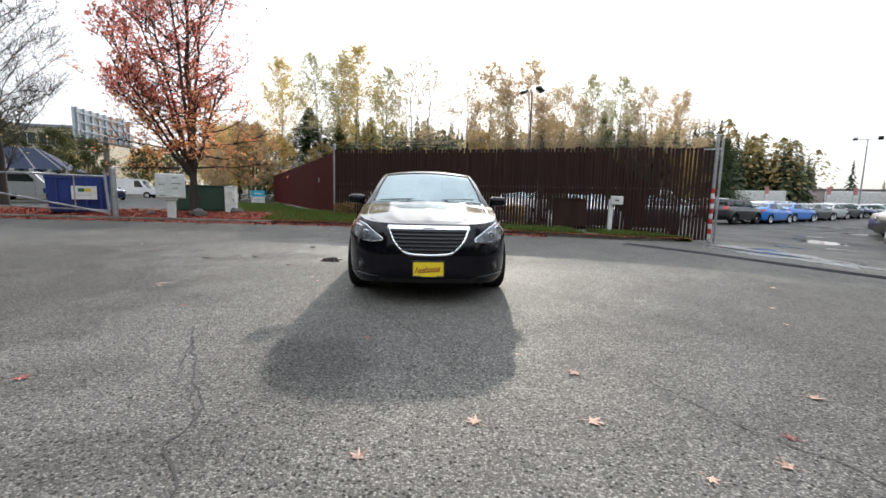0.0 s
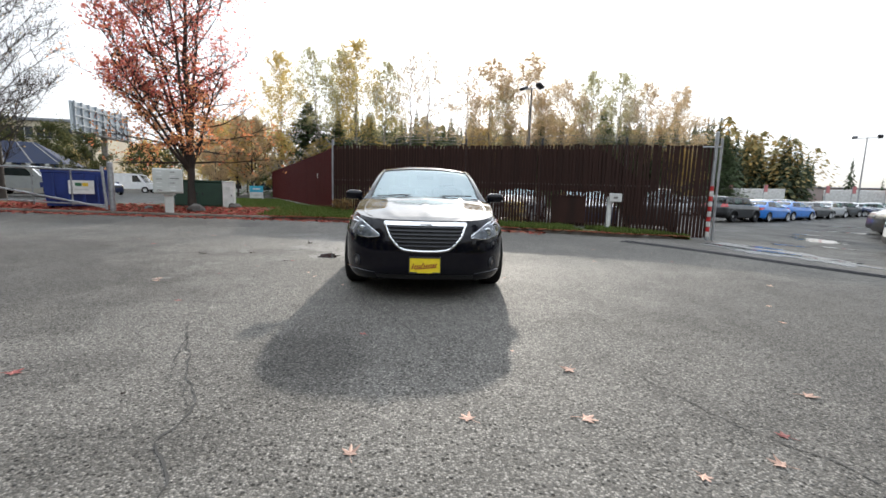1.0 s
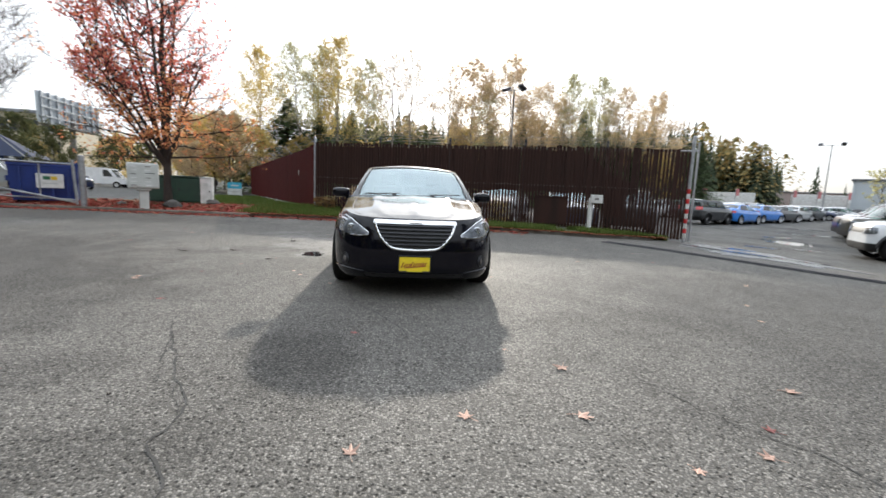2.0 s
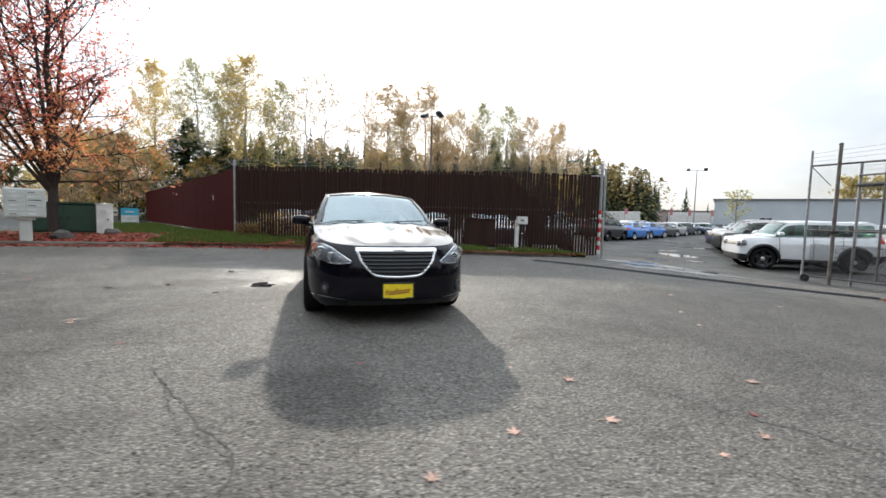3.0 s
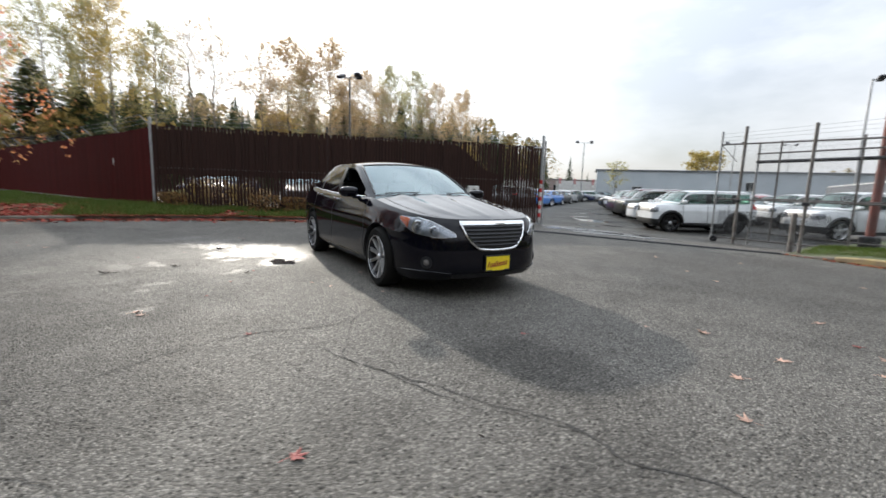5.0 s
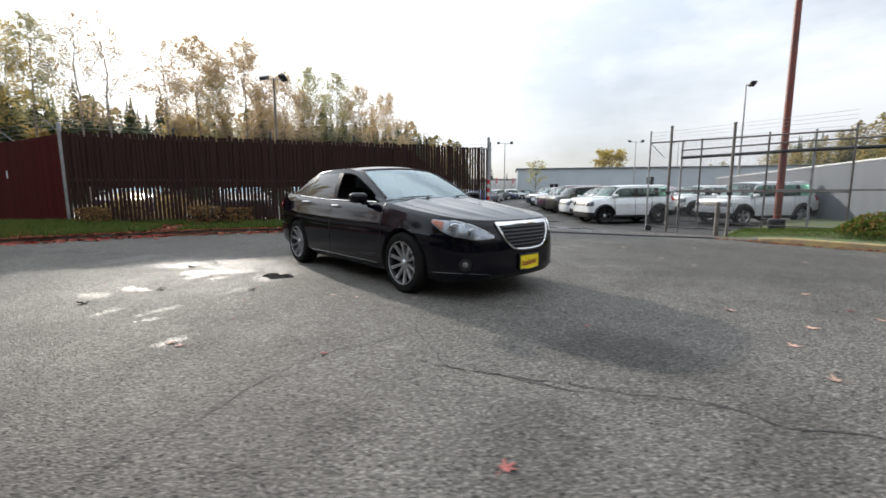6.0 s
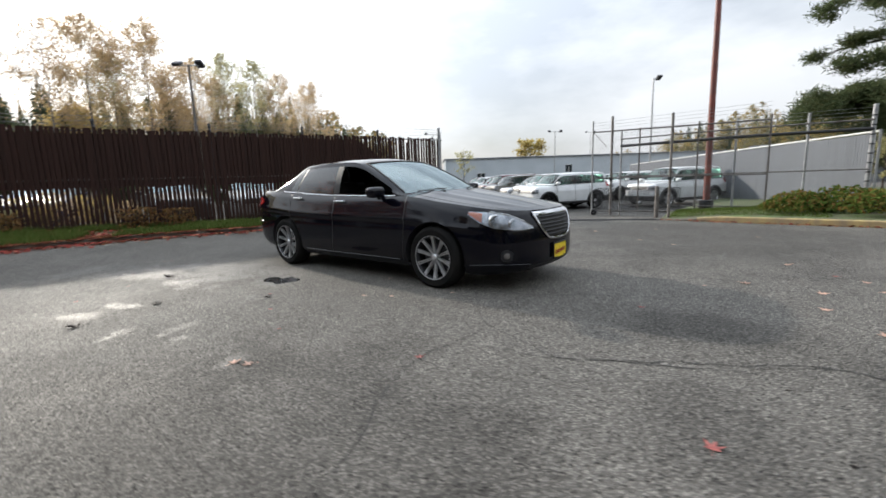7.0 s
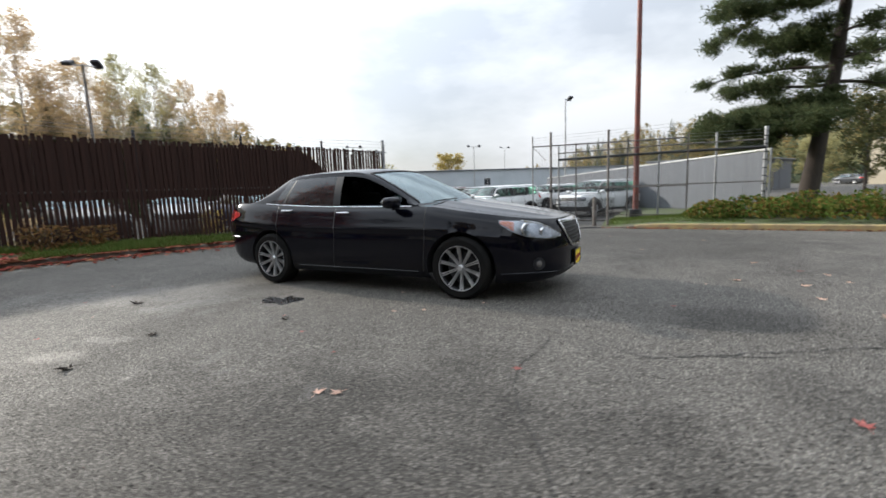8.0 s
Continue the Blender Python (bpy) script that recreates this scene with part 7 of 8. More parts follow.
def shed(name, label, x0, y0, x1, y1, depth, h, windows, mat, rib=1.2, z0=-0.35):
    b = thing(name, label, "building")
    A, B = Vector((x0, y0, 0)), Vector((x1, y1, 0))
    L, an = (B - A).length, math.degrees(math.atan2(y1 - y0, x1 - x0))
    m = pose(x0, y0, z0, 0, 0, an)
    b.matrix_basis = m
    part("wall", Shape().box((0, 0, 0), (L, depth, h), 0.03), mat, b)
    part("roof", Shape().box((-0.25, -0.3, h), (L + 0.25, depth + 0.3, h + 0.16), 0.04), M_ROOF, b)
    for k in range(int(L / rib)):
        x = 0.3 + k * rib
        if k % 4 == 0:
            part("wall_seam", Shape().box((x - 0.03, -0.04, 0.05), (x + 0.03, -0.004, h - 0.05), 0.01), mat, b)
    for i, (x, z, w, hh) in enumerate(windows):
        wn = part("window", Shape().box((x - w / 2, -0.03, z), (x + w / 2, -0.006, z + hh)), M_WIN, b, "dark framed window")
        part("frame", Shape().box((x - w / 2 - 0.06, -0.06, z - 0.06), (x + w / 2 + 0.06, -0.031, z)).box((x - w / 2 - 0.06, -0.06, z + hh), (x + w / 2 + 0.06, -0.031, z + hh + 0.06)).box((x - 0.03, -0.05, z), (x + 0.03, -0.031, z + hh)), M_WHITE, wn)
    return b


shed("long_building", "long low pale blue metal building with small windows", 54.0, 41.0, 97.0, -10.5, 12, 4.85,
     [(6, 0.0, 1.3, 2.4), (21, 2.2, 1.1, 1.2), (35, 2.2, 1.1, 1.2), (43, 0.6, 0.9, 2.6), (50, 2.2, 1.1, 1.2), (60, 2.2, 1.2, 1.0)], M_CLAD)
shed("grey_shed", "low blue-grey shed beyond the pine", 44.0, -9.0, 62.0, -17.0, 8, 3.6, [(4, 1.6, 0.8, 1.0), (12, 0.1, 1.0, 2.1)], M_GREYSLAT)
shed("tan_building", "tan rendered building behind parked cars", 66.0, -34.0, 80.0, -46.0, 9, 6.0, [(4, 1.5, 1.5, 1.5)], M_TAN)
# signs and shop strip far beyond the lot
M_BANNER = surf("faded_red_cloth", (0.55, 0.20, 0.20), None, 4, 0.8)
M_SHOP = surf("shop_front", (0.45, 0.40, 0.38), (0.30, 0.18, 0.15), 0.15, 0.7)
shed("shop_strip", "far strip of shops beyond the lot", 62.0, 82.0, 96.0, 66.0, 8, 4.2, [(4, 0.8, 4, 2.0), (12, 0.8, 4, 2.0), (20, 0.8, 4, 2.0), (28, 0.8, 4, 2.0)], M_SHOP)
for _k, (_x, _y) in enumerate(((33, 58), (38, 60), (44, 60), (48, 59), (52, 57), (58, 53), (62, 53), (66, 52), (73, 50), (79, 47))):
    _b = thing("banner_flag", "small red and white lot banner on a pole", "banner", pose(_x, _y, -0.35), "lot banners")
    part("pole", Shape().tube([(0, 0, 0), (0, 0, 3.9)], 0.04, 6), M_GALV, _b)
    part("cloth", Shape().box((0.05, -0.02, 2.3), (0.62, 0.02, 3.8), 0.01), M_BANNER, _b, "red banner cloth")
    part("stripe", Shape().box((0.05, -0.03, 2.3), (0.62, -0.022, 2.75)), M_WHITE, _b)



def build_trailer(x, y, turn, length):
    """A white box trailer on two axles with a ribbed side."""
    t = thing("box_trailer", "white box trailer parked beyond the far cars", "trailer", pose(x, y, gz(x, y), 0, 0, turn), "trailers beyond the lot")
    part("body", Shape().box((-length / 2, -1.25, 0.95), (length / 2, 1.25, 3.35), 0.06), M_WHITE, t)
    for k in range(int(length / 1.2)):
        px = -length / 2 + 0.6 + 1.2 * k
        part("rib", Shape().box((px - 0.03, -1.29, 1.0), (px + 0.03, -1.252, 3.3), 0.008), M_WHITE, t)
    part("chassis", Shape().box((-length / 2 + 0.3, -0.5, 0.70), (length / 2 - 0.3, 0.5, 0.948), 0.02), M_DARKMET, t)
    for px in (length / 2 - 1.2, length / 2 - 2.3):
        for sy in (-1.05, 1.05):
            part("wheel", Shape().lathe([(0.001, -0.10), (0.25, -0.12), (0.45, -0.12), (0.48, -0.08), (0.48, 0.08), (0.45, 0.12), (0.25, 0.12), (0.001, 0.10)], "y", 18, Matrix.Translation((px, sy, 0.48))), M_RUBBER, t, smooth=40)
    for sy in (-0.8, 0.8):
        part("landing_leg", Shape().box((-length / 2 + 1.6, sy - 0.06, 0.0), (-length / 2 + 1.75, sy + 0.06, 0.72), 0.01), M_DARKMET, t)


for _x, _y, _t, _l in ((55.0, 63.5, -36, 9.0), (66.0, 55.0, -40, 9.0)):
    build_trailer(_x, _y, _t, _l)

# ---- meter box and dark panel in front of the tall fence ----


def build_meter():
    b = thing("meter_box", "small white box on a white post before the fence", "utility box")
    x, y, z = 5.85, 6.68, verge_z(5.85, 6.68)
    part("post", Shape().box((x - 0.055, y - 0.055, z - 0.1), (x + 0.055, y + 0.055, z + 1.05), 0.008), M_WHITE, b)
    m = Matrix.Translation((x, y, z)) @ pose(0, 0, 0, 0, 0, -18)
    bx = part("box", Shape().box((-0.02, -0.13, 0.90), (0.34, 0.02, 1.16), 0.012, m), M_WHITE, b)
    part("cover", Shape().box((0.0, -0.142, 0.92), (0.32, -0.131, 1.14), 0.004, m), M_WHITE, bx)
    part("keyhole", Shape().box((0.10, -0.15, 1.0), (0.22, -0.143, 1.06), 0.002, m), M_DULLPIPE, bx)
    c = thing("fence_panel", "brown sheet panel fixed low on the slatted fence", "panel")
    p, q = at_fence(8.3, -0.03), at_fence(9.35, -0.03)
    zz = verge_z(p.x, p.y)
    an = math.degrees(math.atan2(FDIR.y, FDIR.x))
    part("sheet", Shape().box((0, -0.012, 0.12), (1.05, 0.0, 1.04), 0.004, Matrix.Translation((p.x, p.y, zz)) @ pose(0, 0, 0, 0, 0, an)), M_SLAT, c)
    part("batten", Shape().box((0, -0.03, 0.98), (1.05, -0.0125, 1.04), 0.004, Matrix.Translation((p.x, p.y, zz)) @ pose(0, 0, 0, 0, 0, an)), M_SLAT, c)


build_meter()

# ---- things on the leafy verge ----
M_BLUEBIN = surf("blue_skip_paint", (0.012, 0.034, 0.19), (0.010, 0.025, 0.12), 2.0, 0.5, bump=0.001, bscale=60)
M_GREENBOX = surf("dark_green_cabinet", (0.02, 0.055, 0.035), (0.015, 0.04, 0.028), 3.0, 0.5)
M_MAIL = surf("grey_letterbox", (0.52, 0.53, 0.50), (0.44, 0.45, 0.42), 4.0, 0.45)
M_SIGNBLUE = surf("cyan_sign", (0.05, 0.42, 0.60), None, 4, 0.5)
M_ROCK = surf("grey_rock", (0.11, 0.10, 0.09), (0.06, 0.055, 0.05), 6, 0.9, bump=0.02, bscale=20)
M_YSIGN = surf("yellow_mark", (0.75, 0.5, 0.03), None, 5, 0.5)
M_GRNMARK = surf("green_mark", (0.02, 0.14, 0.06), None, 5, 0.5)


def build_bin():
    b = thing("dumpster", "blue steel waste container with a white sign", "dumpster", pose(-12.15, 9.15, 0.12, 0, 0, 30))
    body = [(-0.88, 0.0), (0.88, 0.0), (0.88, 1.0), (-0.88, 1.0)]
    rows = [[(x * k, 0.55 + (y - 0.55) * k2, z) for x, y in body] for z, k, k2 in ((0.12, 0.92, 0.85), (0.5, 0.97, 0.95), (1.25, 1.0, 1.05), (1.27, 1.03, 1.1), (1.34, 1.03, 1.1))]
    part("body", Shape().grid(rows, close=True).add([rows[0][i] for i in range(4)], [(3, 2, 1, 0)]), M_BLUEBIN, b)
    for x in (-0.6, -0.2, 0.2, 0.6):
        part("rib", Shape().box((x - 0.035, -0.07, 0.2), (x + 0.035, 0.03, 1.24), 0.01), M_BLUEBIN, b)
    for sx in (-0.46, 0.46):
        part("lid", Shape().box((sx - 0.45, -0.05, 1.34), (sx + 0.45, 1.12, 1.42), 0.03), M_BLUEBIN, b)
    for sx in (-1, 1):
        part("fork_pocket", Shape().box((sx * 0.92 - 0.06, 0.2, 0.75), (sx * 0.92 + 0.06, 0.85, 0.92), 0.01), M_BLUEBIN, b)
        part("caster", Shape().lathe([(0.02, -0.03), (0.07, -0.03), (0.07, 0.03), (0.02, 0.03)], "x", 12, Matrix.Translation((sx * 0.7, 0.2, 0.07))), M_RUBBER, b)
    sg = part("sign", Shape().box((-0.2, -0.09, 0.55), (0.5, -0.072, 1.02), 0.004), M_WHITE, b, "white sign with plain marks")
    part("mark", Shape().box((-0.02, -0.096, 0.82), (0.16, -0.091, 0.94)), M_GRNMARK, sg)
    part("mark", Shape().box((0.18, -0.096, 0.82), (0.34, -0.091, 0.94)), M_YSIGN, sg)
    part("line", Shape().box((-0.04, -0.096, 0.68), (0.36, -0.091, 0.72)), M_MAIL, sg)


def build_swing_gate():
    g = thing("swing_gate", "old galvanised swing gate with a sagging brace", "gate")
    z = 0.1
    px, py = -10.3, 8.2
    part("post", Shape().tube([(px, py, z - 0.1), (px, py, z + 1.62)], 0.085, 12), M_GALV, g, smooth=40)
    part("post_cap", Shape().ball((px, py, z + 1.62), (0.09, 0.09, 0.05), 12, 6), M_GALV, g, smooth=60)
    part("hinge_bar", Shape().tube([(px - 0.16, py - 0.05, z + 0.1), (px - 0.24, py - 0.05, z + 1.5)], 0.04, 8), M_GALV, g, smooth=40)
    part("top_rail", Shape().tube([(px - 0.2, py - 0.05, z + 1.36), (-16.0, 8.9, z + 1.48)], 0.03, 8), M_GALV, g, smooth=40)
    part("brace", Shape().tube([(px - 0.15, py - 0.05, z + 0.16), (-16.0, 8.85, z + 1.0)], 0.035, 8), M_GALV, g, smooth=40)
    part("bottom_rail", Shape().tube([(px - 0.2, py - 0.05, z + 0.25), (-16.0, 8.9, z + 0.35)], 0.025, 8), M_GALV, g, smooth=40)
    for x in (-11.7, -13.1, -14.6, -16.0):
        f = (px - x) / 5.7
        part("picket", Shape().tube([(x, py + 0.7 * f, z + 0.2), (x, py + 0.7 * f, z + 1.38 + 0.1 * f)], 0.024, 8), M_GALV, g, smooth=40)


def build_letterboxes():
    b = thing("cluster_mailbox", "grey pedestal mailbox with rows of small doors", "mailbox", pose(-8.45, 8.15, 0.1, 0, 0, 30))
    part("pedestal", Shape().box((-0.13, -0.11, -0.1), (0.13, 0.11, 0.66), 0.02), M_MAIL, b)
    part("collar", Shape().box((-0.2, -0.17, 0.63), (0.2, 0.17, 0.70), 0.02), M_MAIL, b)
    cab = part("cabinet", Shape().box((-0.42, -0.22, 0.70), (0.42, 0.24, 1.50), 0.025), M_MAIL, b)
    for r_ in range(6):
        for c in range(2):
            x0, z0 = -0.37 + c * 0.375, 0.75 + r_ * 0.118
            d = part("door", Shape().box((x0, -0.232, z0), (x0 + 0.355, -0.2205, z0 + 0.106), 0.004), M_MAIL, cab)
    for r_ in range(6):
        for c in range(2):
            x0, z0 = -0.37 + c * 0.375, 0.75 + r_ * 0.118
            part("label_strip", Shape().box((x0 + 0.05, -0.2355, z0 + 0.035), (x0 + 0.2, -0.2325, z0 + 0.06)), M_DULLPIPE if (r_ + c) % 3 == 0 else M_WHITE, cab)
    part("outgoing_slot", Shape().box((0.05, -0.2365, 1.17), (0.32, -0.2325, 1.19)), M_DARKMET, cab)


def build_cabinets():
    g = thing("transformer_cabinet", "dark green electrical cabinet behind the maple", "utility cabinet", pose(-8.7, 11.0, 0.2, 0, 0, 6))
    part("body", Shape().box((-0.95, -0.4, 0.08), (0.95, 0.5, 1.02), 0.04), M_GREENBOX, g)
    part("plinth", Shape().box((-1.05, -0.5, -0.1), (1.05, 0.6, 0.08), 0.02), M_CONC, g)
    part("lid", Shape().box((-0.98, -0.44, 1.02), (0.98, 0.54, 1.08), 0.02), M_GREENBOX, g)
    for sx in (-0.48, 0.48):
        part("door", Shape().box((sx - 0.44, -0.42, 0.14), (sx + 0.44, -0.402, 0.98), 0.006), M_GREENBOX, g)
        part("handle", Shape().box((sx * 0.2 - 0.02, -0.45, 0.5), (sx * 0.2 + 0.02, -0.421, 0.62), 0.006), M_DARKMET, g)
    w = thing("meter_cabinet", "narrow white utility cabinet on the leafy verge", "utility cabinet", pose(-7.55, 10.6, 0.2, 0, 0, 10))
    part("body", Shape().box((-0.2, -0.18, -0.05), (0.2, 0.18, 1.02), 0.02), M_WHITE, w)
    part("door", Shape().box((-0.17, -0.195, 0.1), (0.17, -0.182, 0.96), 0.005), M_WHITE, w)
    part("lid", Shape().box((-0.22, -0.2, 1.02), (0.22, 0.2, 1.06), 0.01), M_MAIL, w)
    part("lock", Shape().box((0.10, -0.21, 0.5), (0.14, -0.196, 0.56), 0.003), M_DARKMET, w)
    part("label_mark", Shape().box((-0.08, -0.2, 0.72), (0.08, -0.1955, 0.84)), M_MAIL, w)


def rock(x, y, z, s, seed, label):
    r = random.Random(seed)
    rows = []
    for i in range(8):
        a = math.pi * i / 7
        rows.append([])
        for k in range(12):
            t = 2 * math.pi * k / 12
            v = Vector((math.sin(a) * math.cos(t), math.sin(a) * math.sin(t), math.cos(a)))
            q = 1 + 0.35 * noise.noise(v * 1.4 + Vector((seed, 0, 0)))
            rows[-1].append((v.x * q * s, v.y * q * s * 0.8, v.z * q * s * 0.6))
    t = part("boulder", Shape().grid(rows, close=True), M_ROCK, smooth=30)
    t.matrix_basis = pose(x, y, z + s * 0.32, 0, 0, r.uniform(0, 360))
    tagged(t, label, "rock", "boulders on the verge")


def build_sign():
    s = thing("yard_sign", "cyan and white yard sign standing on the grass", "sign", pose(-10.9, 22.3, 0.15, 0, 0, 8))
    part("board", Shape().box((-0.42, -0.02, 0.18), (0.42, 0.0, 0.98), 0.006), M_WHITE, s)
    part("blue_field", Shape().box((-0.42, -0.03, 0.58), (0.42, -0.021, 0.98), 0.002), M_SIGNBLUE, s)
    part("grey_bar", Shape().box((-0.25, -0.027, 0.34), (0.2, -0.021, 0.42)), M_MAIL, s)
    part("white_bar", Shape().box((-0.2, -0.036, 0.74), (0.22, -0.031, 0.82)), M_WHITE, s)
    for sx in (-0.38, 0.38):
        part("leg", Shape().box((sx - 0.02, -0.015, -0.1), (sx + 0.02, 0.015, 0.2), 0.004), M_WHITE, s)


build_bin()
build_swing_gate()
build_letterboxes()
build_cabinets()
build_sign()
rock(-8.0, 9.0, 0.12, 0.34, 3, "squat grey boulder among fallen red leaves")
rock(-7.25, 10.35, 0.2, 0.26, 5, "dark grey boulder beside the white cabinet")
rock(-9.9, 9.4, 0.12, 0.2, 7, "small grey boulder near the mailbox")

# ---- across the road: vehicles, awning building, billboard ----
M_AWN = surf("blue_awning", (0.012, 0.02, 0.05), None, 3, 0.8, spec=0.2)
M_PALE = surf("pale_wall", (0.50, 0.47, 0.42), (0.42, 0.39, 0.34), 0.6, 0.85)


def build_awning():
    b = thing("awning_building", "low building with a blue and white striped awning", "building", pose(-33.6, 26.0, 0.1, 0, 0, 28) @ Matrix.Diagonal((1, 1, 0.86, 1)))
    part("wall", Shape().box((-6, 0, 0), (6, 7, 3.0), 0.03), M_PALE, b)
    part("roof", Shape().add([(-6.6, -1.2, 2.6), (6.6, -1.2, 2.6), (6.6, 7.6, 2.6), (-6.6, 7.6, 2.6), (-4, 3, 4.7), (4, 3, 4.7)], [(0, 1, 5, 4), (1, 2, 5), (2, 3, 4, 5), (3, 0, 4), (3, 2, 1, 0)]), M_AWN, b)
    for k in range(26):
        x = -6.5 + 13.0 * k / 25
        part("valance_stripe", Shape().box((x - 0.13, -1.23, 2.25), (x + 0.13, -1.18, 2.6), 0.01), M_WHITE if k % 2 else M_AWN, b)
    for k in range(9):
        x = -6.2 + 12.4 * k / 8
        f = (abs(x) - 4) / 2.6 if abs(x) > 4 else 0
        part("roof_stripe", Shape().add([(x - 0.05, -1.2, 2.615), (x + 0.05, -1.2, 2.615), (x * 0.62 + 0.05, 2.9, 4.66), (x * 0.62 - 0.05, 2.9, 4.66)], [(0, 1, 2, 3)]), M_DULLPIPE, b)
    for x in (-5.6, -2, 2, 5.6):
        part("post", Shape().tube([(x, -1.1, 0), (x, -1.1, 2.4)], 0.07, 8), M_WHITE, b, smooth=40)
    for x in (-4, 0, 4):
        part("window", Shape().box((x - 1, -0.02, 0.9), (x + 1, 0.0, 2.2)), M_WIN, b)


def build_billboard():
    b = thing("billboard", "back of a grey roadside billboard on a steel post", "billboard", pose(-48.1, 61.5, 0.6, 0, 0, 96))
    part("post", Shape().tube([(0, -0.3, -1.0), (0, -0.3, 8.4)], 0.4, 14), M_DULLPIPE, b, smooth=40)
    part("panel", Shape().box((-6.6, -0.3, 7.3), (6.6, 0, 11.2), 0.03), M_BBACK, b)
    for k in range(9):
        x = -6.2 + 12.4 * k / 8
        part("stud", Shape().box((x - 0.11, -0.55, 7.1), (x + 0.11, -0.31, 11.25), 0.02), M_BFRAME, b)
    for z in (8.1, 9.3, 10.5):
        part("stringer", Shape().box((-6.6, -0.66, z - 0.08), (6.6, -0.56, z + 0.08), 0.02), M_BFRAME, b)
    part("catwalk", Shape().box((-6.8, -1.5, 6.95), (6.8, -0.1, 7.07), 0.02), M_DARKMET, b)
    for x in (-6.2, -3.1, 3.1, 6.2):
        part("bracket", Shape().tube([(x, -0.3, 7.6), (x, -1.45, 7.05)], 0.05, 6), M_DARKMET, b)


def build_office():
    """Tan block of three storeys with banded windows, seen through the bare tree."""
    b = thing("office_block", "tan office block of three storeys with dark window bands", "building", pose(-71.0, 66.0, -0.1, 0, 0, 8))
    part("wall", Shape().box((0, 0, 0), (17.0, 12, 10.6), 0.05), M_TAN, b)
    part("roof", Shape().box((-0.3, -0.3, 10.6), (17.3, 12.3, 11.1), 0.05), M_ROOF, b, "flat roof with a low parapet")
    for f in range(3):
        for k in range(6):
            w = part("window", Shape().box((0.7 + k * 2.75, -0.06, 1.1 + f * 3.4), (2.9 + k * 2.75, -0.01, 2.9 + f * 3.4)), M_WIN, b)
            part("sill", Shape().box((0.6 + k * 2.75, -0.18, 0.98 + f * 3.4), (3.0 + k * 2.75, -0.01, 1.09 + f * 3.4), 0.01), M_WHITE, w)
            part("mullion", Shape().box((1.76 + k * 2.75, -0.09, 1.1 + f * 3.4), (1.84 + k * 2.75, -0.061, 2.9 + f * 3.4)), M_WHITE, w)


M_BFRAME = surf("billboard_framing", (0.30, 0.33, 0.36), (0.22, 0.24, 0.27), 3.0, 0.6)
M_BBACK = surf("billboard_back", (0.42, 0.46, 0.49), (0.34, 0.37, 0.40), 1.0, 0.6)


def build_van(name, label, at, paint_m, cab_y, length, h):
    """A panel van or pickup built of a long body, sloped nose, glass and wheels."""
    v = thing(name, label, "van" if "van" in name else "truck", at)
    hl = length / 2
    side = [(-hl, 0.45), (-hl + 0.05, 0.95), (-hl + 0.9, 1.12), (-hl + 1.6, h - 0.12), (-hl + 2.0, h), (hl - 0.05, h), (hl, h - 0.1), (hl, 0.45)] if "van" in name else [(-hl, 0.45), (-hl + 0.03, 1.0), (-hl + 1.35, 1.15), (-hl + 1.95, h - 0.05), (-hl + 2.3, h), (-hl + 3.5, h), (-hl + 3.8, 1.2), (hl, 1.16), (hl, 0.45)]
    m = Matrix(((0, 0, 1, -0.95), (1, 0, 0, 0), (0, 1, 0, 0), (0, 0, 0, 1)))
    part("body", Shape().prism(side, 0.0, 1.9, m), paint_m, v)
    for sx in (-0.957, 0.957):
        w0 = -hl + (1.25 if "van" in name else 1.75)
        wl = 0.9 if "van" in name else 1.9
        part("side_window", Shape().add([(sx, w0, 1.2), (sx, w0 + wl, 1.2), (sx, w0 + wl, h - 0.2), (sx, w0 + 0.42, h - 0.2)], [(0, 1, 2, 3) if sx > 0 else (3, 2, 1, 0)]), M_WIN, v)
        part("tail_light", Shape().box((sx - 0.02, hl - 0.12, 0.95), (sx + 0.01, hl + 0.01, 1.15)), M_TAIL, v)
    a, b_ = (-hl + 0.92, 1.15), (-hl + 1.58, h - 0.15)
    if "van" not in name:
        a, b_ = (-hl + 1.38, 1.18), (-hl + 1.93, h - 0.1)
    part("windscreen", Shape().add([(-0.85, a[0] - 0.03, a[1]), (0.85, a[0] - 0.03, a[1]), (0.75, b_[0] - 0.03, b_[1]), (-0.75, b_[0] - 0.03, b_[1])], [(0, 1, 2, 3)]), M_WIN, v)
    part("bumper", Shape().box((-0.96, -hl - 0.08, 0.4), (0.96, -hl + 0.02, 0.62), 0.03), M_BLACK, v)
    for sx in (-0.7, 0.7):
        part("headlight", Shape().box((sx - 0.18, -hl - 0.03, 0.72), (sx + 0.18, -hl + 0.05, 0.9), 0.02), M_LAMP, v)
    for y in (-hl + 0.95, hl - 1.05):
        for sx in (-0.86, 0.86):
            o = part("wheel", Shape().lathe([(0.2, -0.11), (0.34, -0.11), (0.36, -0.08), (0.36, 0.08), (0.34, 0.11), (0.2, 0.11), (0.19, 0.06), (0.001, 0.05)], "x", 22, pose(sx * 1.03, y, 0.36, 0, 0, 0 if sx > 0 else 180)), M_RUBBER, v, smooth=40)
            part("rim", Shape().lathe([(0.21, 0.10), (0.17, 0.075), (0.06, 0.07), (0.001, 0.09)], "x", 18, pose(sx * 1.03, y, 0.36, 0, 0, 0 if sx > 0 else 180)), M_ALLOY, o, smooth=40)
    return v


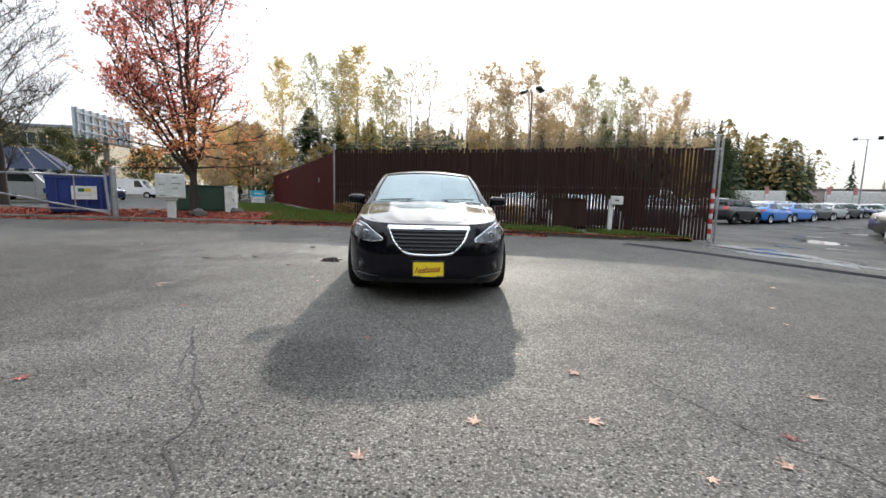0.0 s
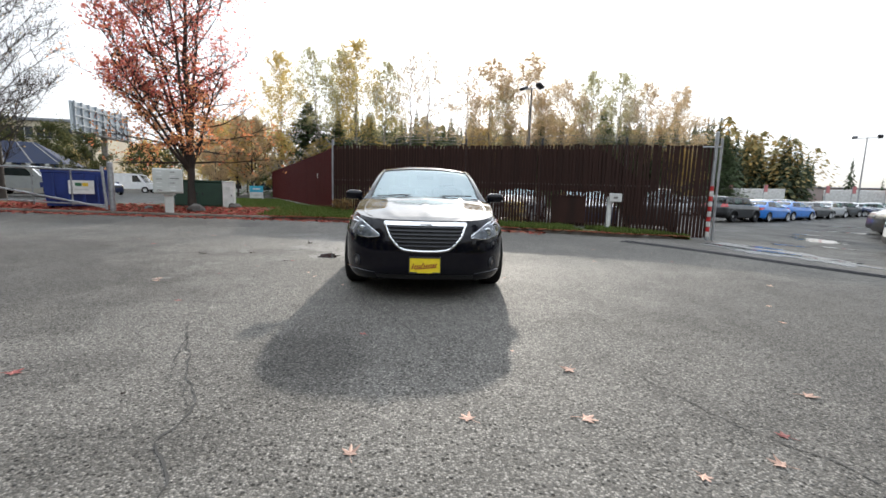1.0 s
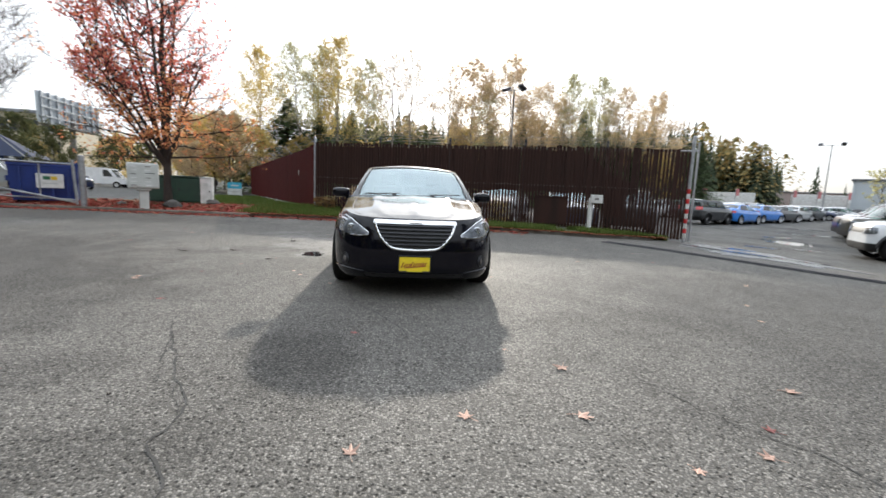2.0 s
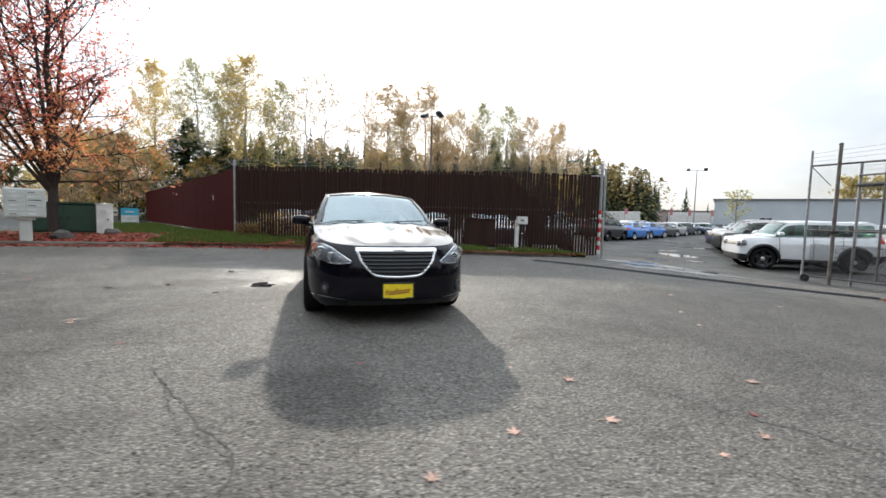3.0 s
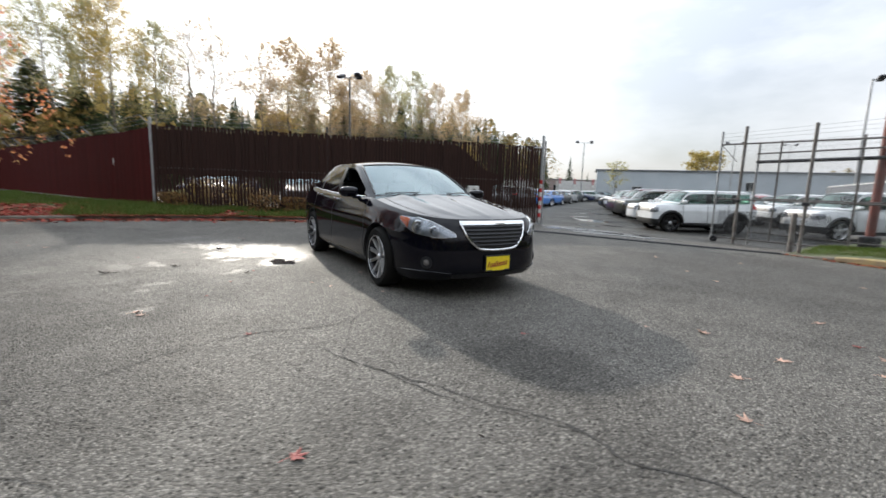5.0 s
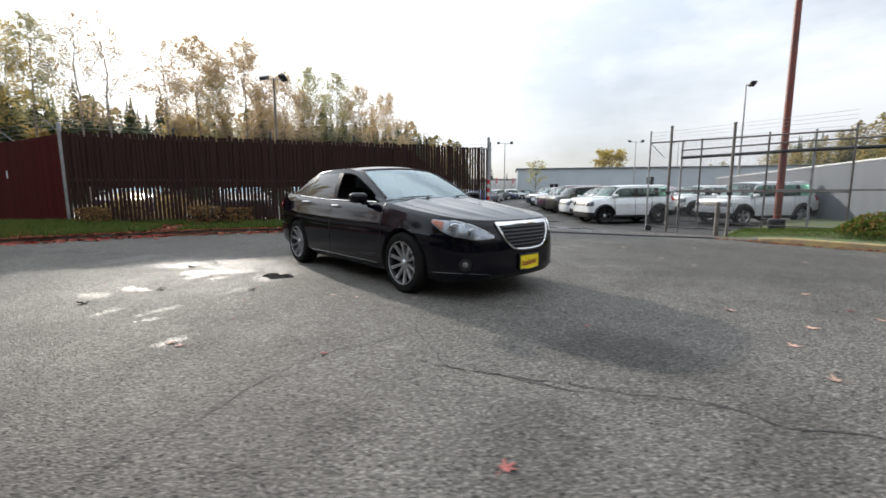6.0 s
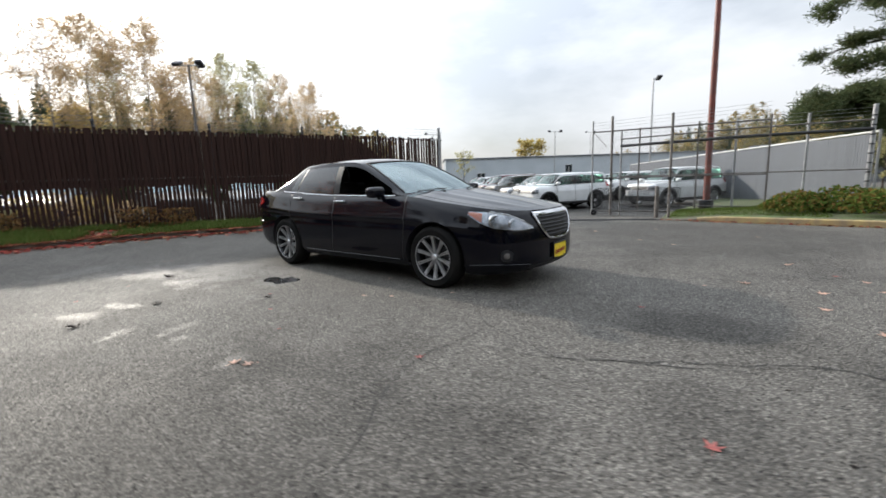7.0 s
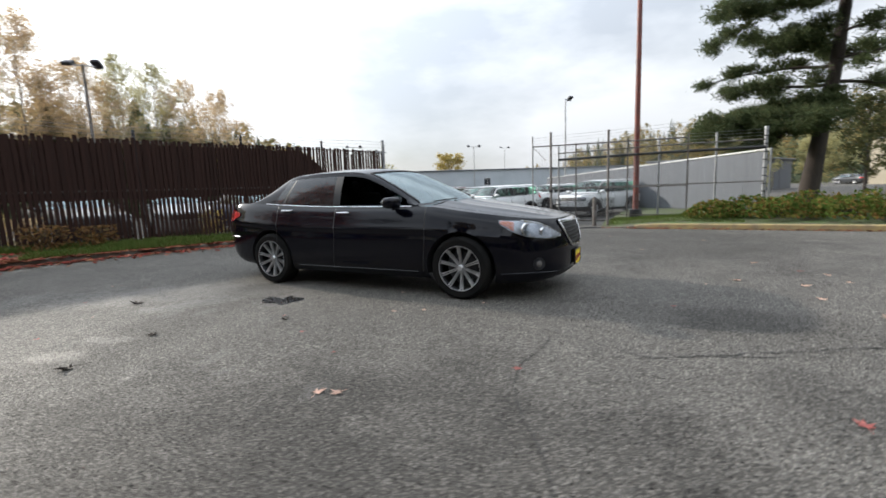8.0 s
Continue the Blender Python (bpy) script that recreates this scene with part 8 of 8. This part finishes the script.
def build_road():
    """Dark road and forecourt across from the verge."""
    rows = []
    for k in range(25):
        x = -95 + 3.5 * k
        y0 = lin(x, [(-95, 15.5), (-45, 15.3), (-25, 14.0), (-14.2, 13.1), (-11, 14.5)])
        rows.append([(x, y0 + d, gz(x, y0 + d) + 0.012) for d in (0, 4, 9, 16, 26, 40, 60)])
    tagged(part("road", Shape().grid(rows, flip=True), M_LOT, smooth=60), "dark asphalt road and forecourt beyond the verge", "road", kind="structure")


build_road()
build_awning()
build_billboard()
build_office()
build_van("panel_van", "white panel van parked across the road", pose(-32.3, 43.0, 0.0, 0, 0, 98), P_WHITE, 0, 5.5, 2.1)
build_van("pickup_truck", "silver pickup truck parked beyond the swing gate", pose(-25.0, 22.0, 0.15, 0, 0, 97), P_SILVER, 0, 5.6, 1.85)
park("saloon", SEDAN2, P_NAVY, "navy", -27.3, 31.5, 60, "beyond the blue waste container", "cars across the road")
M_REDSIGN = surf("red_shop_sign", (0.50, 0.05, 0.04), None, 2, 0.6)
_b = shed("roadside_shop", "far white shop with a red sign board", -34.0, 62.0, -20.0, 66.0, 8, 3.2, [(4, 0.6, 3, 1.8), (9, 0.6, 3, 1.8)], M_WHITE, z0=0.0)
part("sign_board", Shape().box((1.5, -0.35, 2.0), (5.5, -0.31, 3.1), 0.02), M_REDSIGN, _b, "red sign board")


# ---- ground details: wet patches, cracks, fallen leaves, grass ----
def blob(points, seed, rough=0.25, n=48):
    """A ragged flat outline round the given corner points."""
    r = random.Random(seed)
    c = sum((Vector((x, y, 0)) for x, y in points), Vector()) / len(points)
    ring = crom([(x, y, 0) for x, y in points + points[:1]], n + 1)[:-1]
    out = []
    for i, p in enumerate(ring):
        k = 1 + rough * noise.noise((p.x * 3.1 + seed, p.y * 3.1, 0.5)) + rough * 0.6 * noise.noise((p.x * 9 + seed, p.y * 9, 2.5))
        out.append(c + (p - c) * k)
    return out


def pool(name, label, points, seed, mat, lift=0.004, rough=0.3):
    s = Shape()
    ring = blob(points, seed, rough)
    c = sum(ring, Vector()) / len(ring)
    o = [(c.x, c.y, gz(c.x, c.y) + lift + 0.001)] + [(p.x, p.y, gz(p.x, p.y) + lift) for p in ring]
    n = len(ring)
    s.add(o, [(0, 1 + i, 1 + (i + 1) % n) for i in range(n)])
    s.add([(p.x, p.y, gz(p.x, p.y) + lift) for p in ring] + [(c.x + (p.x - c.x) * 1.02, c.y + (p.y - c.y) * 1.02, gz(p.x, p.y) - 0.004) for p in ring], [(i, i + n, n + (i + 1) % n, (i + 1) % n) for i in range(n)])
    t = part(name, s, mat)
    return tagged(t, label, "puddle", "puddles", "structure")



pool("puddle", "dark puddle beside the sedan's rear wheel", [(-1.66, 0.64), (-1.46, 0.60), (-1.34, 0.46), (-1.46, 0.36), (-1.68, 0.38), (-1.76, 0.50)], 2, M_POOL, lift=0.0055, rough=1.3)
pool("puddle", "long wet strip beside the gate rails", [(7.7, 4.6), (8.6, 5.05), (9.7, 5.1), (9.5, 3.8), (9.4, 2.2), (8.6, 1.4), (8.1, 2.4), (7.4, 3.1)], 39, M_FILM, lift=0.011, rough=0.5)
for _i, _pts in enumerate(([(7.85, 4.35), (8.3, 4.2), (8.9, 3.3), (9.3, 2.3), (9.1, 2.0), (8.6, 2.7), (8.0, 3.5)], [(8.9, 4.9), (9.6, 4.8), (9.5, 4.2), (9.0, 4.4)], [(15.2, 10.3), (15.6, 9.2), (15.1, 8.0), (14.3, 7.3), (13.9, 8.0), (14.6, 9.4)], [(12.7, 6.4), (13.3, 6.2), (13.2, 5.7), (12.7, 5.8)],
                             [(19.4, 14.2), (20.6, 14.1), (20.9, 13.7), (19.7, 13.7)], [(20.6, 13.4), (21.6, 13.0), (21.4, 12.5), (20.3, 12.8)], [(16.4, 11.6), (17.3, 11.3), (17.1, 10.8), (16.3, 11.0)], [(24.0, 18.4), (25.8, 18.0), (25.6, 17.2), (24.0, 17.6)], [(11.2, 6.6), (11.9, 6.0), (11.7, 5.7), (11.1, 6.1)])):
    pool("puddle", "shallow puddle in the car lot's entrance lane", _pts, 40 + _i, M_POOL, lift=0.014, rough=0.55)


def crack(points, seed, w=0.012):
    r = random.Random(seed)
    pts = crom([(x, y, 0) for x, y in points], 60)
    rows = []
    for i, p in enumerate(pts):
        d = (pts[min(i + 1, 59)] - pts[max(i - 1, 0)]).normalized()
        n = Vector((-d.y, d.x, 0))
        j = n * (0.035 * noise.noise((p.x * 4, p.y * 4, seed)) + 0.02 * noise.noise((p.x * 13, p.y * 13, seed)))
        ww = w * 0.62 * r.uniform(0.1, 1.3) * (0.4 + 0.6 * math.sin(math.pi * (i + 1) / 61))
        a, b = p + j + n * ww, p + j - n * ww
        rows.append([(a.x, a.y, gz(a.x, a.y) + 0.0035), (b.x, b.y, gz(b.x, b.y) + 0.0035)])
    tagged(part("crack", Shape().grid(rows, flip=True), M_CRACK), "dark ragged crack in the asphalt", "crack", "cracks in the asphalt", "structure")


crack([(-1.95, -3.0), (-1.77, -3.45), (-1.44, -4.06), (-1.21, -4.45), (-1.15, -4.7), (-1.15, -4.84), (-1.03, -5.03), (-0.97, -5.2), (-0.9, -5.6)], 1, 0.013)
crack([(1.30, -4.1), (1.41, -4.36), (1.56, -4.73), (1.64, -4.87), (1.75, -4.97), (1.8, -5.13), (1.9, -5.5)], 2, 0.008)
crack([(-0.7, -1.9), (-0.66, -2.18), (-0.5, -2.62), (-0.29, -2.94), (-0.15, -3.28), (-0.06, -3.54)], 3, 0.010)
crack([(-1.2, -1.9), (-1.25, -2.2), (-1.74, -2.54), (-2.33, -2.5), (-2.82, -2.64), (-3.09, -2.8), (-3.26, -2.9), (-3.5, -3.0), (-4.2, -3.5)], 4, 0.0065)
crack([(-1.45, -2.4), (-1.59, -2.57), (-1.7, -2.82), (-1.79, -3.06), (-1.85, -3.24), (-1.71, -3.57), (-1.5, -4.12), (-1.28, -4.4), (-1.17, -4.62)], 5, 0.009)
crack([(2.2, -3.1), (2.8, -3.3), (3.4, -3.2), (4.2, -3.5), (5.2, -3.4)], 6, 0.006)
crack([(-2.5, -4.9), (-3.0, -4.3), (-3.3, -3.8), (-3.9, -3.4)], 7, 0.008)

M_LEAF1 = surf("dry_leaf_pink", (0.52, 0.34, 0.26), (0.40, 0.24, 0.18), 20, 0.75, vary=0.25)
M_LEAF2 = surf("dry_leaf_red", (0.30, 0.085, 0.07), (0.17, 0.045, 0.04), 20, 0.7, vary=0.25)
M_LEAF3 = surf("wet_leaf_dark", (0.022, 0.013, 0.010), (0.010, 0.007, 0.006), 20, 0.7, vary=0.3, spec=0.15)


def leaf_mesh(name, mat, curl, seed):
    """A five-lobed fallen leaf with a stalk, slightly curled."""
    r = random.Random(seed)
    tips = [(90, 1.0), (40, 0.92), (-25, 0.62), (205, 0.62), (140, 0.92)]
    ring = []
    order = sorted(tips)
    for i, (a, l) in enumerate(order):
        b, m = order[(i + 1) % len(order)]
        b = b if b > a else b + 360
        ring.append((a - 9, l * 0.72))
        ring.append((a, l * r.uniform(0.9, 1.08)))
        ring.append((a + 9, l * 0.70))
        ring.append(((a + b) / 2, 0.36 if (b - a) < 90 else 0.2))
    s = Shape()
    c = 0.010
    pts = []
    for a, l in ring:
        x, y = 0.075 * l * math.cos(radians(a)), 0.075 * l * math.sin(radians(a))
        z = 0.004 + curl * (l ** 2) * (0.6 + 0.4 * math.sin(radians(a * 2 + seed * 40)))
        pts.append((x, y, max(0.002, z)))
    n = len(pts)
    s.add([(0, 0, c)] + pts, [(0, 1 + i, 1 + (i + 1) % n) for i in range(n)])
    s.add([(0, 0, c - 0.0015)] + [(x, y, z - 0.0012) for x, y, z in pts], [(0, 1 + (i + 1) % n, 1 + i) for i in range(n)])
    s.tube([(0, -0.01, 0.008), (0.005, -0.05, 0.006), (0.015, -0.085, 0.004)], 0.0016, 4)
    return mesh_of(name, s, mat)


LEAVES = [leaf_mesh("maple_leaf", M_LEAF1, 0.030, 1), leaf_mesh("maple_leaf", M_LEAF1, 0.018, 2), leaf_mesh("maple_leaf", M_LEAF2, 0.022, 3), leaf_mesh("maple_leaf", M_LEAF3, 0.045, 4)]
LLAB = ["dry pinkish-tan maple leaf curled on the asphalt", "pale dry maple leaf lying on the asphalt", "bright red maple leaf lying on the asphalt", "dark wet leaf flattened on the asphalt"]
_r = random.Random(31)
NEAR_LEAVES = ((-0.32, -4.93, 0, 0.95), (0.21, -4.65, 1, 1.0), (0.92, -4.05, 0, 1.15), (0.80, -4.65, 1, 1.1), (-0.47, -3.41, 2, 0.65), (1.7, -4.81, 2, 0.8), (-2.35, -2.5, 2, 0.8), (-3.12, -1.53, 0, 0.9), (-3.07, -1.64, 1, 0.9), (-2.38, -4.15, 2, 1.0), (2.19, -4.4, 0, 1.0), (1.5, -5.02, 0, 0.9), (1.11, -5.09, 1, 0.7), (3.28, -2.97, 0, 0.7), (3.65, -2.37, 1, 0.7), (4.58, -1.28, 0, 0.8), (0.62, -3.74, 1, 0.4), (-0.94, -1.7, 1, 0.5))
FAR_LEAVES = ((1.06, -1.12, 1, 0.5), (0.18, -3.72, 3, 0.4), (-3.54, 0.40, 3, 1.5), (-2.85, 0.62, 3, 1.2), (-2.08, -0.14, 3, 1.0), (-2.26, 1.99, 3, 1.6), (-0.8, -0.65, 1, 0.5), (-2.0, -0.05, 2, 0.5), (-4.4, -2.3, 2, 0.9), (5.6, -2.2, 0, 0.8), (4.9, -4.0, 1, 0.8), (-5.0, 1.5, 2, 0.9), (-4.6, 3.0, 1, 0.8), (2.9, 0.4, 0, 0.8), (3.5, 2.0, 1, 0.8), (-1.6, -4.4, 3, 0.35), (-2.2, -4.6, 3, 0.4), (-3.9, -4.2, 0, 0.9))
_rs = random.Random(57)
STRAY = []
while len(STRAY) < 46:
    _x, _y = _rs.uniform(-7.5, 5.5), _rs.uniform(-2.6, 6.0)
    if abs(_x) > 1.2 or abs(_y) > 2.7:
        STRAY.append((_x, _y, _rs.choice((0, 1, 2, 2, 3, 3)), _rs.uniform(0.3, 0.6)))
for _x, _y, _k, _s in NEAR_LEAVES + FAR_LEAVES + tuple(STRAY):
    _o = new("maple_leaf", LEAVES[_k])
    tagged(_o, LLAB[_k], "leaf", "fallen leaves on the asphalt")
    _o.matrix_basis = Matrix.Translation((_x, _y, gz(_x, _y) + 0.001)) @ pose(0, 0, 0, 0, 0, _r.uniform(0, 360)) @ Matrix.Scale(_s * 0.8, 4)


def scatter_leaves():
    """Drifts of red leaves on the verge, along the kerb and in the gutter."""
    r = random.Random(4)
    red, brown = Shape(), Shape()

    def one(sh, x, y, z, s):
        a = r.uniform(0, 6.283)
        d = Vector((math.cos(a), math.sin(a), r.uniform(-0.35, 0.35))) * s
        e = Vector((-math.sin(a), math.cos(a), r.uniform(-0.35, 0.35))) * s * r.uniform(0.6, 1.0)
        p = Vector((x, y, z + 0.012 + r.random() * 0.02))
        o = len(sh.v)
        sh.v += [tuple(p - d), tuple(p - d * 0.2 + e), tuple(p + d), tuple(p - d * 0.2 - e)]
        sh.f.append((o, o + 1, o + 2, o + 3))

    for k in range(9500):
        x = r.uniform(-17, -4.2) if r.random() < 0.88 else r.uniform(-4.2, 0)
        kp = min(KERB, key=lambda p: abs(p.x - x))
        dist = abs(r.gauss(0, 1.5)) + 0.12
        y = kp.y + dist
        if math.hypot(x + 8.95, y - 10.6) > 8.5 and r.random() < 0.5:
            continue
        one(red, x, y, verge_z(x, y), r.uniform(0.035, 0.075))
    for k in range(3000):
        x = r.uniform(-15, 3.5)
        kp = min(KERB, key=lambda p: abs(p.x - x))
        y = kp.y - abs(r.gauss(0, 0.28))
        one(red if x < -2 or r.random() < 0.5 else brown, x, y, gz(x, y), r.uniform(0.03, 0.065))
    for k in range(6500):
        x = r.uniform(-5, 8)
        kp = min(KERB, key=lambda p: abs(p.x - x))
        y = kp.y + r.uniform(-0.06, 0.5)
        one(brown, x, y, verge_z(x, y) if y > kp.y + 0.12 else gz(x, y) + 0.08, r.uniform(0.03, 0.055))
    for k in range(420):
        y = r.uniform(-13, -1.6)
        x = lin(y, [(-16, 7.2), (-11, 7.8), (-8.2, 8.1), (-6, 8.35), (-4.2, 8.6), (-2.6, 8.85), (-1.5, 9.15)]) - abs(r.gauss(0, 0.09)) - 0.02
        one(brown, x, y, gz(x, y), r.uniform(0.03, 0.06))
    tagged(part("leaf_drift", red, M_LITTER), "drift of fallen red maple leaves along the kerb", "leaf litter", kind="stuff")
    tagged(part("leaf_drift", brown, M_LITTERB), "scatter of brown leaves in the gutter", "leaf litter", kind="stuff")


M_LITTER = leafy("red_litter", [(0.30, 0.050, 0.045), (0.36, 0.09, 0.07), (0.20, 0.032, 0.03), (0.40, 0.17, 0.12), (0.16, 0.05, 0.035)], 0.15)
M_LITTERB = leafy("brown_litter", [(0.22, 0.08, 0.045), (0.28, 0.13, 0.07), (0.13, 0.05, 0.035), (0.20, 0.045, 0.035)], 0.15)
scatter_leaves()


def grass():
    r = random.Random(12)
    sh = Shape()

    def tuft(x, y, z, h):
        for k in range(3):
            a = r.uniform(0, 6.283)
            d = Vector((math.cos(a), math.sin(a), 0))
            w = Vector((-d.y, d.x, 0)) * 0.008
            p = Vector((x, y, z - 0.01)) + d * 0.02
            o = len(sh.v)
            sh.v += [tuple(p - w), tuple(p + w), tuple(p + d * h * r.uniform(0.2, 0.7) + Vector((0, 0, h * r.uniform(0.7, 1.1))))]
            sh.f.append((o, o + 1, o + 2))

    for k in range(30000):
        x = r.uniform(-5.5, 8.2)
        kp = min(KERB, key=lambda p: abs(p.x - x))
        y = kp.y + 0.16 + r.random() * lin(x, [(-5.5, 5.0), (-3.4, 2.6), (0, 2.2), (5.5, 1.7), (8.3, 0.3)])
        if noise.noise((x * 0.9, y * 0.9, 7)) < -0.25:
            continue
        tuft(x, y, verge_z(x, y), r.uniform(0.06, 0.19))
    for k in range(9000):
        y = r.uniform(10.5, 24)
        x = lin(y, [(10.5, -4.2), (24, -10)]) - r.random() * 4.2
        tuft(x, y, verge_z(x, y), r.uniform(0.05, 0.12))
    for k in range(8000):
        y = r.uniform(-5.2, -1.7)
        x = lin(y, [(-5.2, 8.55), (-1.6, 9.25)]) + 0.18 + r.random() * 2.2
        w = x - lin(y, [(-5.2, 8.55), (-1.6, 9.25)])
        z = lin(w, [(0, gz(x, y) + 0.14 * smooth(-1.5, -3.2, y) + 0.01), (1.2, lin(y, [(-4, 0.12), (-1.6, -0.05)])), (3.0, lin(y, [(-5, 0.15), (-1.6, -0.12)]))])
        tuft(x, y, z, r.uniform(0.03, 0.09))
    tagged(part("grass", sh, M_BLADE), "short uneven green grass on the verges", "grass", kind="stuff")


grass()


M_DRYBUSH = leafy("dry_bush_leaves", [(0.20, 0.11, 0.05), (0.26, 0.15, 0.06), (0.14, 0.08, 0.045), (0.12, 0.10, 0.04)], 0.35)


def shrubs():
    """Low ground-cover bed by the yellow kerb, and a dry bush at the slatted fence."""
    r = random.Random(19)
    for i, (x, y, w, h) in enumerate([(9.9, -4.6, 0.8, 0.42), (10.3, -5.5, 1.0, 0.52), (9.6, -6.1, 0.9, 0.48), (10.6, -6.9, 1.1, 0.6), (9.4, -7.4, 1.0, 0.52), (10.4, -8.3, 1.2, 0.6), (9.2, -8.9, 1.0, 0.5), (10.2, -9.9, 1.2, 0.6), (9.0, -10.6, 1.1, 0.55), (10.2, -11.7, 1.2, 0.6), (8.9, -12.5, 1.1, 0.55), (10.0, -13.6, 1.2, 0.6)]):
        sh, st = Shape(), Shape()
        for k in range(900):
            a, q = r.uniform(0, 6.283), math.sqrt(r.random())
            z = h * (1 - q ** 2.2) * r.uniform(0.45, 1.1) + 0.04
            leaf_quad(sh, Vector((math.cos(a) * w * q * 1.05, math.sin(a) * w * q * 1.05, z)), r, 0.10, long=1.3)
        for k in range(14):
            a, q = r.uniform(0, 6.283), r.random() * 0.8
            st.tube([(0, 0, 0), (math.cos(a) * w * q, math.sin(a) * w * q, h * 0.7)], [0.012, 0.004], 4)
        b = thing("shrub", "low green and russet ground-cover shrub in the bed", "shrub", pose(x, y, 0.10), "ground-cover bed")
        part("brushwood", st, M_BARK, b)
        part("foliage", sh, M_HEDGE, b)
    for i, (a, w, h, mat) in enumerate(((0.5, 0.35, 0.5, M_OLIVE), (1.15, 0.45, 0.85, M_GOLD), (1.75, 0.5, 0.95, M_RUSSET), (2.4, 0.45, 0.85, M_GOLD), (3.0, 0.4, 0.7, M_RUSSET), (7.0, 0.4, 0.8, M_GOLD), (3.3, 0.5, 0.55, M_DRYBUSH), (4.2, 0.45, 0.5, M_DRYBUSH), (0.7, 0.4, 0.45, M_DRYBUSH))):
        sh, st = Shape(), Shape()
        for k in range(420):
            t, q = r.uniform(0, 6.283), math.sqrt(r.random())
            leaf_quad(sh, Vector((math.cos(t) * w * q, math.sin(t) * w * q * 0.6, h * r.uniform(0.1, 1.0))), r, 0.06)
        for k in range(26):
            t, q = r.uniform(0, 6.283), r.random()
            st.tube([(math.cos(t) * w * q * 0.3, 0, 0), (math.cos(t) * w * q, math.sin(t) * w * q * 0.5, h * r.uniform(0.6, 1.1))], [0.006, 0.003], 4)
        p = at_fence(a, 0.5 if i < 6 else -0.45)
        b = thing("dry_bush", "dry yellow-brown bush at the foot of the fence", "bush", pose(p.x, p.y, verge_z(p.x, p.y)), "bushes at the fence")
        part("brushwood", st, M_BARK, b)
        part("foliage", sh, mat, b)


shrubs()
